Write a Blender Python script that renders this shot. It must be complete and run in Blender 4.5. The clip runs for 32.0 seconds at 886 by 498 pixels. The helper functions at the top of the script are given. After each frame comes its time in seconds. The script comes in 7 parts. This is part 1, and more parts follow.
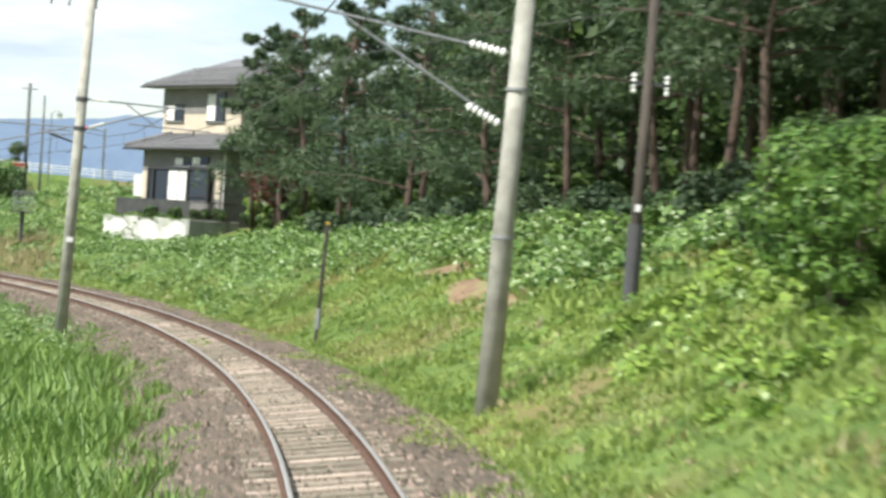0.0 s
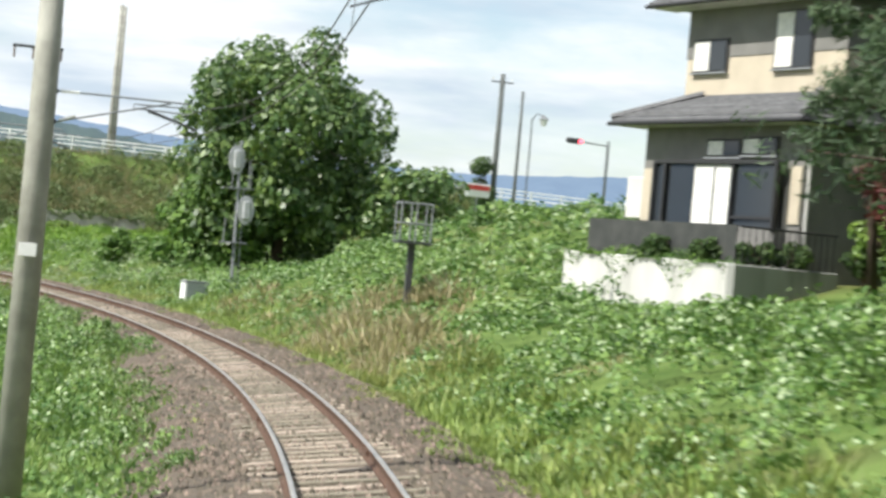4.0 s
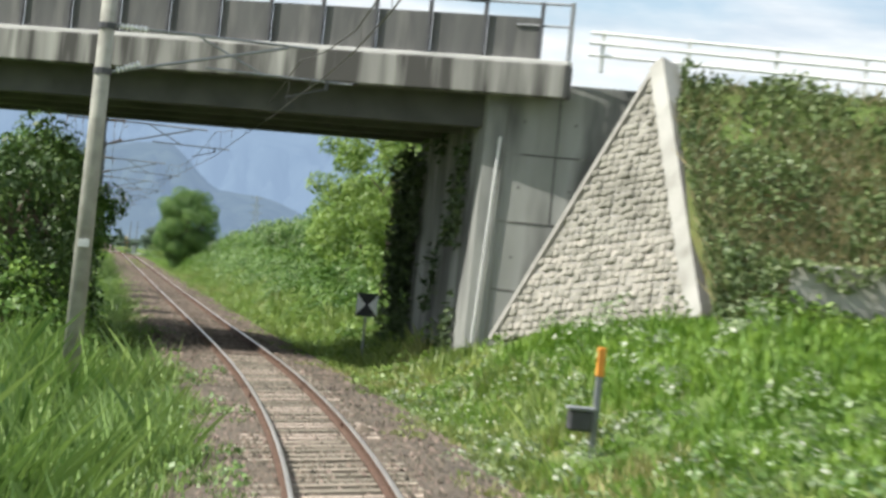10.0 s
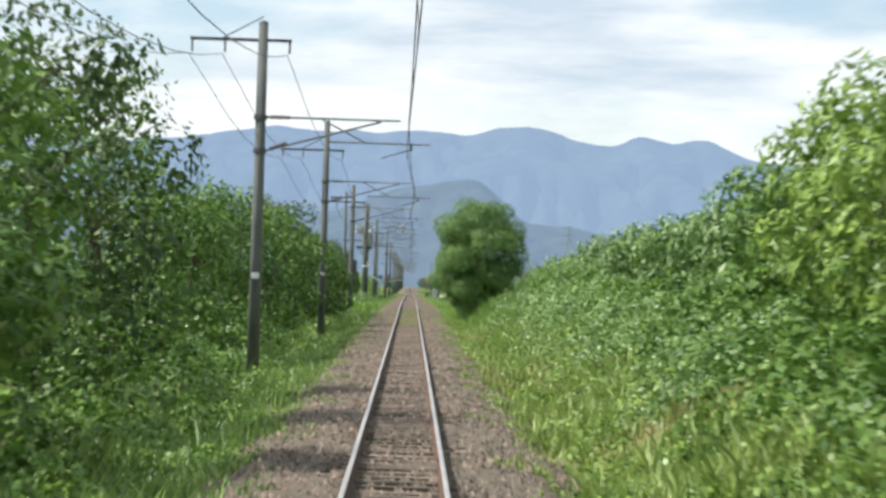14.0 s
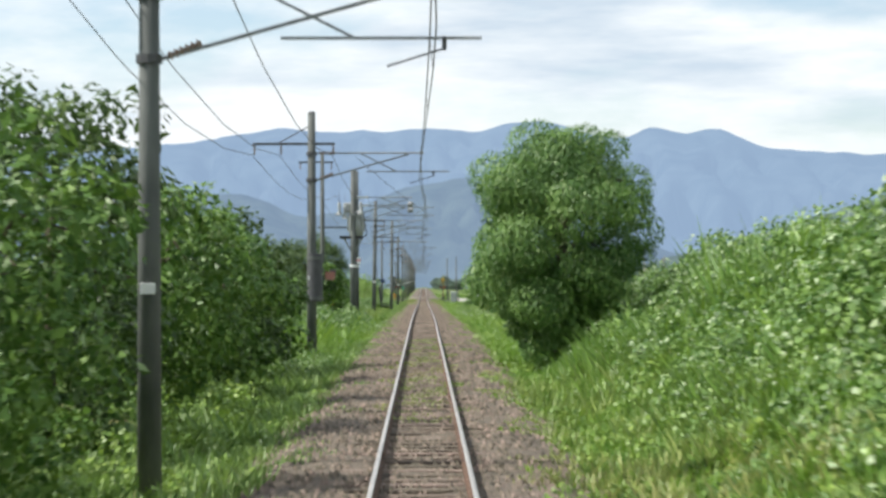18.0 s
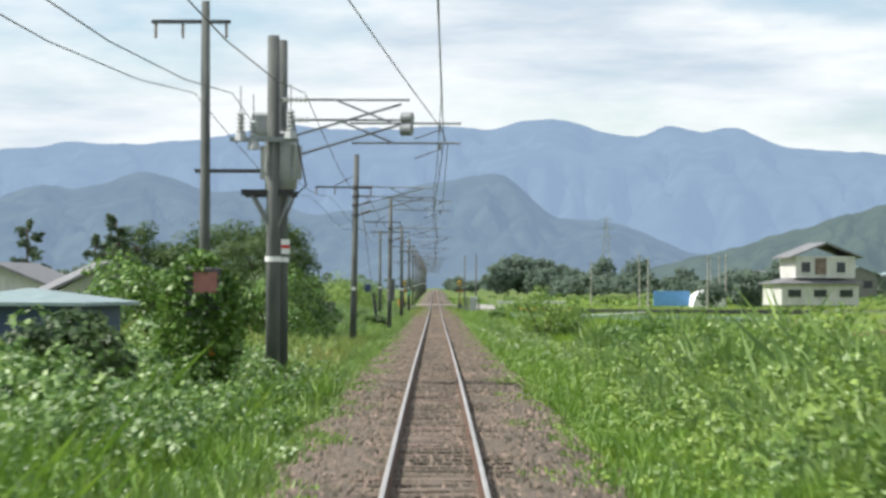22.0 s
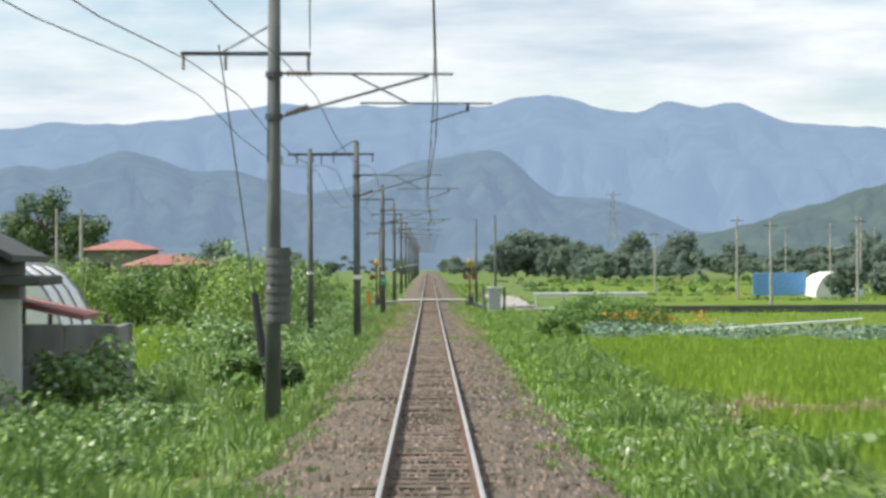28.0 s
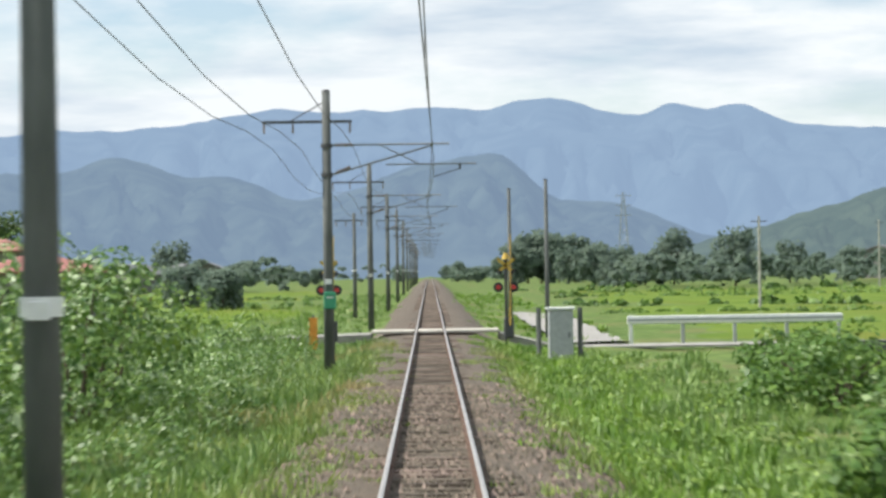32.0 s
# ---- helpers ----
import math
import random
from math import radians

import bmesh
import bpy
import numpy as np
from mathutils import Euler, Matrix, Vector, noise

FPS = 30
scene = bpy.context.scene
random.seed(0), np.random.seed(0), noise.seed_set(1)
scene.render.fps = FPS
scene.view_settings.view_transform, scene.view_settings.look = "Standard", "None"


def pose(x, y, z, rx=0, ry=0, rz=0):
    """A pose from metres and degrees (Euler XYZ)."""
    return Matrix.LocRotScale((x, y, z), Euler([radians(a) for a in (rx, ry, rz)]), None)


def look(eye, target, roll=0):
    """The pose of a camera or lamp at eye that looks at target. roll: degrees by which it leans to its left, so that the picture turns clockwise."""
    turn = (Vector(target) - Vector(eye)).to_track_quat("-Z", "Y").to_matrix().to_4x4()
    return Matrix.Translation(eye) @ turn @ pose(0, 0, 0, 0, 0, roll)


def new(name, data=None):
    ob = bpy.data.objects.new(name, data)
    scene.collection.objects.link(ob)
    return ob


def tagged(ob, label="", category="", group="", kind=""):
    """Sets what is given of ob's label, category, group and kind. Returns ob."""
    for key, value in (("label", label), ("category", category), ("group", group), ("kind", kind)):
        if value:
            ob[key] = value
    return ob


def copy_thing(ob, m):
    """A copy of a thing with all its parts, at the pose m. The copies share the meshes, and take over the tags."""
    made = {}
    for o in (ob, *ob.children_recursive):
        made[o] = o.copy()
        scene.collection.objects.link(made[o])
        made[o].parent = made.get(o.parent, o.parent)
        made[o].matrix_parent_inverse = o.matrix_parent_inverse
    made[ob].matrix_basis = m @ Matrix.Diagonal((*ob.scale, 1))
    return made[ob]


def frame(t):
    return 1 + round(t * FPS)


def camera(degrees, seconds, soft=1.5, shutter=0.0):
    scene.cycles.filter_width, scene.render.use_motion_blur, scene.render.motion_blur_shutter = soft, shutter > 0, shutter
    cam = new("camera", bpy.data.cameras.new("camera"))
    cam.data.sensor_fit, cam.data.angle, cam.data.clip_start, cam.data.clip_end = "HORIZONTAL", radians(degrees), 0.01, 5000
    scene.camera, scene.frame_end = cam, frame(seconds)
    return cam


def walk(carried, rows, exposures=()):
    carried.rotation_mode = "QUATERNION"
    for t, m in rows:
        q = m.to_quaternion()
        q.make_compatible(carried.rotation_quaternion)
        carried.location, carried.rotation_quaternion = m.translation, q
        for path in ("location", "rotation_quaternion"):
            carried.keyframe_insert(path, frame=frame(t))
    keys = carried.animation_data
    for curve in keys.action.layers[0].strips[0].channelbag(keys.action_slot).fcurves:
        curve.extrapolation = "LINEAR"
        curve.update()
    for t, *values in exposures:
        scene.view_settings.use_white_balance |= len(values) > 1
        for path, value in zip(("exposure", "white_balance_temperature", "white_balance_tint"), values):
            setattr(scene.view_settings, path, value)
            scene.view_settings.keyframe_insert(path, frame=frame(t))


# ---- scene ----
EXPOSURES = ((0.0, 0.74), (3.5, 0.62), (6.0, 0.55), (9.8, 0.58), (11.0, 0.92), (12.0, 1.05), (13.2, 0.6), (20.0, 0.56), (23.0, 0.5), (32.0, 0.5))
cam = camera(22.18, 32.0, soft=3.0, shutter=0.5)
# seconds, x, y, z, yaw, pitch, roll
PATH = (
    (0.0, -71.24, 0.14, 2.03, -42.73, -0.27, -3.57),
    (0.5, -65.86, 6.29, 1.96, -40.95, -0.03, -4.24),
    (1.0, -60.71, 12.49, 1.89, -39.39, 0.12, -4.58),
    (1.5, -55.78, 18.74, 1.83, -37.73, 0.17, -4.59),
    (2.0, -51.07, 25.05, 1.78, -36.07, 0.19, -5.09),
    (2.5, -46.60, 31.40, 1.73, -34.45, 0.29, -5.15),
    (3.0, -42.36, 37.80, 1.69, -32.72, 0.29, -5.20),
    (3.5, -38.36, 44.22, 1.65, -31.11, 0.27, -4.99),
    (4.0, -34.59, 50.68, 1.62, -29.37, 0.28, -5.22),
    (4.5, -31.00, 57.24, 1.59, -27.66, 0.28, -5.44),
    (5.0, -27.57, 63.97, 1.56, -25.94, 0.29, -5.67),
    (5.5, -24.29, 70.89, 1.54, -24.21, 0.30, -5.90),
    (6.0, -21.17, 77.97, 1.53, -22.49, 0.28, -6.17),
    (6.5, -18.23, 85.23, 1.51, -20.64, 0.36, -6.22),
    (7.0, -15.49, 92.66, 1.51, -18.79, 0.40, -6.29),
    (7.5, -12.94, 100.25, 1.50, -17.15, 0.37, -6.39),
    (8.0, -10.60, 108.00, 1.51, -15.53, 0.49, -6.50),
    (8.5, -8.50, 115.86, 1.51, -13.69, 0.53, -6.07),
    (9.0, -6.65, 123.76, 1.52, -12.22, 0.63, -6.41),
    (9.5, -5.06, 131.71, 1.54, -10.63, 0.71, -5.77),
    (10.0, -3.71, 139.68, 1.56, -8.84, 0.75, -5.99),
    (10.5, -2.60, 147.67, 1.59, -7.21, 0.82, -6.13),
    (11.0, -1.73, 155.67, 1.62, -5.81, 0.81, -6.38),
    (11.5, -1.05, 163.68, 1.65, -5.04, 0.99, -6.22),
    (12.0, -0.57, 171.68, 1.69, -3.99, 0.85, -4.89),
    (12.5, -0.25, 179.70, 1.74, -3.36, 1.01, -4.09),
    (13.0, -0.05, 187.73, 1.79, -2.05, 1.04, -3.79),
    (13.5, 0.05, 195.79, 1.83, -1.28, 1.00, -2.60),
    (14.0, 0.10, 203.87, 1.88, -0.82, 0.96, -1.80),
    (14.5, 0.10, 211.97, 1.93, -0.64, 0.83, -1.42),
    (15.0, 0.08, 220.08, 1.98, -0.61, 0.88, -0.87),
    (15.5, 0.06, 228.21, 2.03, -0.58, 0.94, -0.33),
    (16.0, 0.05, 236.36, 2.08, -0.56, 1.00, 0.21),
    (16.5, 0.04, 244.55, 2.14, -0.54, 1.05, 0.76),
    (17.0, 0.03, 252.83, 2.19, -0.65, 0.92, 0.60),
    (17.5, 0.02, 261.19, 2.25, -0.65, 0.96, 0.59),
    (18.0, 0.01, 269.62, 2.30, -0.50, 0.94, 0.14),
    (18.5, 0.01, 278.14, 2.36, -0.25, 0.88, 0.11),
    (19.0, 0.00, 286.73, 2.42, -0.09, 1.02, 0.27),
    (19.5, 0.00, 295.40, 2.48, -0.06, 0.92, 0.31),
    (20.0, 0.00, 304.16, 2.54, -0.12, 0.90, 0.38),
    (20.5, 0.00, 312.99, 2.60, -0.22, 0.94, 0.33),
    (21.0, 0.00, 321.89, 2.66, -0.22, 0.90, 0.19),
    (21.5, 0.00, 330.86, 2.73, -0.17, 0.92, 0.24),
    (22.0, 0.00, 339.90, 2.79, -0.20, 0.94, -0.13),
    (22.5, 0.00, 349.02, 2.85, -0.18, 0.89, -0.26),
    (23.0, 0.00, 358.21, 2.91, -0.12, 0.93, -0.10),
    (23.5, 0.00, 367.47, 2.97, -0.16, 0.82, -0.20),
    (24.0, 0.00, 376.80, 3.01, -0.14, 0.80, -0.30),
    (24.5, 0.00, 386.17, 3.04, -0.08, 0.82, -0.36),
    (25.0, 0.00, 395.54, 3.04, -0.16, 0.79, -0.44),
    (25.5, 0.00, 404.92, 3.03, -0.24, 0.85, -0.49),
    (26.0, 0.00, 414.29, 3.00, -0.26, 0.79, -0.31),
    (26.5, 0.00, 423.66, 2.97, -0.28, 0.72, -0.14),
    (27.0, 0.00, 433.04, 2.94, -0.30, 0.66, 0.04),
    (27.5, 0.00, 442.41, 2.90, -0.32, 0.59, 0.21),
    (28.0, 0.00, 451.79, 2.87, -0.35, 0.47, 0.34),
    (28.5, 0.00, 461.23, 2.84, -0.36, 0.42, 0.23),
    (29.0, 0.00, 470.79, 2.80, -0.34, 0.39, 0.29),
    (29.5, 0.00, 480.48, 2.78, -0.42, 0.49, 0.28),
    (30.0, 0.00, 490.29, 2.75, -0.42, 0.51, 0.34),
    (30.5, 0.00, 500.23, 2.73, -0.44, 0.54, 0.47),
    (31.0, 0.00, 510.30, 2.72, -0.39, 0.51, 0.34),
    (31.5, 0.00, 520.49, 2.71, -0.38, 0.52, 0.69),
    (32.0, 0.00, 530.80, 2.70, -0.34, 0.65, 0.87),
)
walk(cam, [(t, pose(x, y, z, 90 + pitch, roll, yaw)) for t, x, y, z, yaw, pitch, roll in PATH], EXPOSURES)

# ---- light ----
world = bpy.data.worlds.new("world")
scene.world = world
world.use_nodes = True
SUN_TO = Vector((-0.95, 0.04, 1.05)).normalized()
SUN_ELEV = math.asin(SUN_TO.z)
SUN_ROT = math.atan2(SUN_TO.x, SUN_TO.y)
wn, wl = world.node_tree.nodes, world.node_tree.links
wn.clear()
w_out = wn.new("ShaderNodeOutputWorld")
w_bg = wn.new("ShaderNodeBackground")
w_sky = wn.new("ShaderNodeTexSky")
w_sky.sky_type, w_sky.sun_disc = "NISHITA", False
w_sky.sun_elevation, w_sky.sun_rotation = SUN_ELEV, SUN_ROT
w_sky.air_density, w_sky.dust_density = 1.0, 0.7
w_dim = wn.new("ShaderNodeVectorMath")
w_dim.operation = "SCALE"
w_dim.inputs[3].default_value = 0.145
w_tc = wn.new("ShaderNodeTexCoord")
w_map = wn.new("ShaderNodeMapping")
w_map.inputs["Scale"].default_value = (4.4, 4.4, 14.0)
w_map.inputs["Location"].default_value = (0.7, 1.9, 0.15)
w_noise = wn.new("ShaderNodeTexNoise")
w_noise.inputs["Scale"].default_value = 1.0
w_noise.inputs["Detail"].default_value = 7.0
w_noise.inputs["Roughness"].default_value = 0.6
w_ramp = wn.new("ShaderNodeValToRGB")
w_ramp.color_ramp.elements[0].position = 0.38
w_ramp.color_ramp.elements[0].color = (0.1, 0.1, 0.1, 1)
w_ramp.color_ramp.elements[1].position = 0.54
w_mix = wn.new("ShaderNodeMixRGB")
w_map2 = wn.new("ShaderNodeMapping")
w_map2.inputs["Scale"].default_value = (7.0, 7.0, 42.0)
w_map2.inputs["Location"].default_value = (2.3, 0.4, 1.1)
w_noise2 = wn.new("ShaderNodeTexNoise")
w_noise2.inputs["Scale"].default_value = 1.0
w_noise2.inputs["Detail"].default_value = 6.0
w_noise2.inputs["Roughness"].default_value = 0.55
w_ramp2 = wn.new("ShaderNodeValToRGB")
w_ramp2.color_ramp.elements[0].position = 0.36
w_ramp2.color_ramp.elements[0].color = (0.6, 0.705, 0.81, 1)
w_ramp2.color_ramp.elements[1].position = 0.56
w_ramp2.color_ramp.elements[1].color = (0.93, 0.975, 1.0, 1)
wl.new(w_tc.outputs["Generated"], w_map2.inputs[0])
wl.new(w_map2.outputs[0], w_noise2.inputs["Vector"])
wl.new(w_noise2.outputs[0], w_ramp2.inputs[0])
wl.new(w_ramp2.outputs[0], w_mix.inputs[2])
wl.new(w_sky.outputs[0], w_dim.inputs[0])
wl.new(w_tc.outputs["Generated"], w_map.inputs[0])
wl.new(w_map.outputs[0], w_noise.inputs["Vector"])
wl.new(w_noise.outputs[0], w_ramp.inputs[0])
wl.new(w_ramp.outputs[0], w_mix.inputs[0])
wl.new(w_dim.outputs[0], w_mix.inputs[1])
wl.new(w_mix.outputs[0], w_bg.inputs[0])
wl.new(w_bg.outputs[0], w_out.inputs[0])
w_bg.inputs[1].default_value = 0.73

sun_data = bpy.data.lights.new("sun", "SUN")
sun_data.energy, sun_data.angle, sun_data.color = 4.5, radians(0.6), (1.0, 0.965, 0.9)
sun = new("sun", sun_data)
sun.matrix_world = look(SUN_TO * 100, (0, 0, 0))

# ---- materials ----


def material(name, low, high, scale=8.0, rough=0.8, metal=0.0, bump=0.0, bump_scale=40.0, island=0.0, objrand=0.0,
             spec=0.5, stain=None, stain_scale=0.6, stain_at=(0.5, 0.7), stretch=(1, 1, 1), trans=0.0, coords="Object", pale=None):
    """Two-tone noise paint with grain bump, an optional stain colour and per-piece variation."""
    m = bpy.data.materials.new(name)
    m.use_nodes = True
    n, l = m.node_tree.nodes, m.node_tree.links
    b = n["Principled BSDF"]
    b.inputs["Roughness"].default_value, b.inputs["Metallic"].default_value = rough, metal
    b.inputs["Specular IOR Level"].default_value = spec
    tc = n.new("ShaderNodeTexCoord")
    mp = n.new("ShaderNodeMapping")
    mp.inputs["Scale"].default_value = stretch
    l.new(tc.outputs[coords], mp.inputs[0])
    nz = n.new("ShaderNodeTexNoise")
    nz.inputs["Scale"].default_value, nz.inputs["Detail"].default_value = scale, 6.0
    l.new(mp.outputs[0], nz.inputs["Vector"])
    rp = n.new("ShaderNodeValToRGB")
    rp.color_ramp.elements[0].position, rp.color_ramp.elements[1].position = 0.32, 0.68
    rp.color_ramp.elements[0].color, rp.color_ramp.elements[1].color = (*low, 1), (*high, 1)
    l.new(nz.outputs[0], rp.inputs[0])
    last = rp.outputs[0]
    if stain:
        n2 = n.new("ShaderNodeTexNoise")
        n2.inputs["Scale"].default_value, n2.inputs["Detail"].default_value = stain_scale, 4.0
        l.new(mp.outputs[0], n2.inputs["Vector"])
        r2 = n.new("ShaderNodeValToRGB")
        r2.color_ramp.elements[0].position, r2.color_ramp.elements[1].position = stain_at
        l.new(n2.outputs[0], r2.inputs[0])
        mx = n.new("ShaderNodeMixRGB")
        mx.inputs[2].default_value = (*stain, 1)
        l.new(r2.outputs[0], mx.inputs[0])
        l.new(last, mx.inputs[1])
        last = mx.outputs[0]
    if island or objrand:
        if island:
            g = n.new("ShaderNodeNewGeometry")
            src, amt = g.outputs["Random Per Island"], island
        else:
            g = n.new("ShaderNodeObjectInfo")
            src, amt = g.outputs["Random"], objrand
        mr = n.new("ShaderNodeMapRange")
        mr.inputs[3].default_value, mr.inputs[4].default_value = 1 - amt, 1 + amt
        l.new(src, mr.inputs[0])
        hs = n.new("ShaderNodeHueSaturation")
        l.new(mr.outputs[0], hs.inputs["Value"])
        mh = n.new("ShaderNodeMapRange")
        mh.inputs[3].default_value, mh.inputs[4].default_value = 0.5 + 0.05 * amt, 0.5 - 0.05 * amt
        l.new(src, mh.inputs[0])
        l.new(mh.outputs[0], hs.inputs["Hue"])
        l.new(last, hs.inputs["Color"])
        last = hs.outputs[0]
    if pale:
        g2 = n.new("ShaderNodeNewGeometry")
        st = n.new("ShaderNodeMath")
        st.operation = "GREATER_THAN"
        st.inputs[1].default_value = 1 - pale[0]
        wr = n.new("ShaderNodeMath")
        wr.operation = "FRACT"
        ml = n.new("ShaderNodeMath")
        ml.operation = "MULTIPLY"
        ml.inputs[1].default_value = 17.3
        l.new(g2.outputs["Random Per Island"], ml.inputs[0])
        l.new(ml.outputs[0], wr.inputs[0])
        l.new(wr.outputs[0], st.inputs[0])
        mp2 = n.new("ShaderNodeMixRGB")
        mp2.inputs[2].default_value = (*pale[1], 1)
        l.new(st.outputs[0], mp2.inputs[0])
        l.new(last, mp2.inputs[1])
        last = mp2.outputs[0]
    l.new(last, b.inputs["Base Color"])
    if bump:
        n3 = n.new("ShaderNodeTexNoise")
        n3.inputs["Scale"].default_value, n3.inputs["Detail"].default_value = bump_scale, 4.0
        l.new(mp.outputs[0], n3.inputs["Vector"])
        bp = n.new("ShaderNodeBump")
        bp.inputs["Strength"].default_value, bp.inputs["Distance"].default_value = bump, 0.03
        l.new(n3.outputs[0], bp.inputs["Height"])
        l.new(bp.outputs[0], b.inputs["Normal"])
    if trans:
        t = n.new("ShaderNodeBsdfTranslucent")
        l.new(last, t.inputs[0])
        ms = n.new("ShaderNodeMixShader")
        ms.inputs[0].default_value = trans
        l.new(b.outputs[0], ms.inputs[1])
        l.new(t.outputs[0], ms.inputs[2])
        l.new(ms.outputs[0], n["Material Output"].inputs[0])
    return m


def plain(name, col, rough=0.6, metal=0.0, var=0.12, scale=6.0, bump=0.0):
    return material(name, tuple(c * (1 - var) for c in col), tuple(min(1, c * (1 + var)) for c in col), scale, rough, metal, bump)


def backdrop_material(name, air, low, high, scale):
    """Far wooded hills; the haze before them is put in as an even emission over their own shading."""
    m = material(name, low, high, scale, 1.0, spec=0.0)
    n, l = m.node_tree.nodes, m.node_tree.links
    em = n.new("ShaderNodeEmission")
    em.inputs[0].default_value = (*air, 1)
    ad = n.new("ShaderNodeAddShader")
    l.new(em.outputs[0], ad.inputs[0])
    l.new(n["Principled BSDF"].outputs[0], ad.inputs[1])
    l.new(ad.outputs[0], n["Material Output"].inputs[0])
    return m


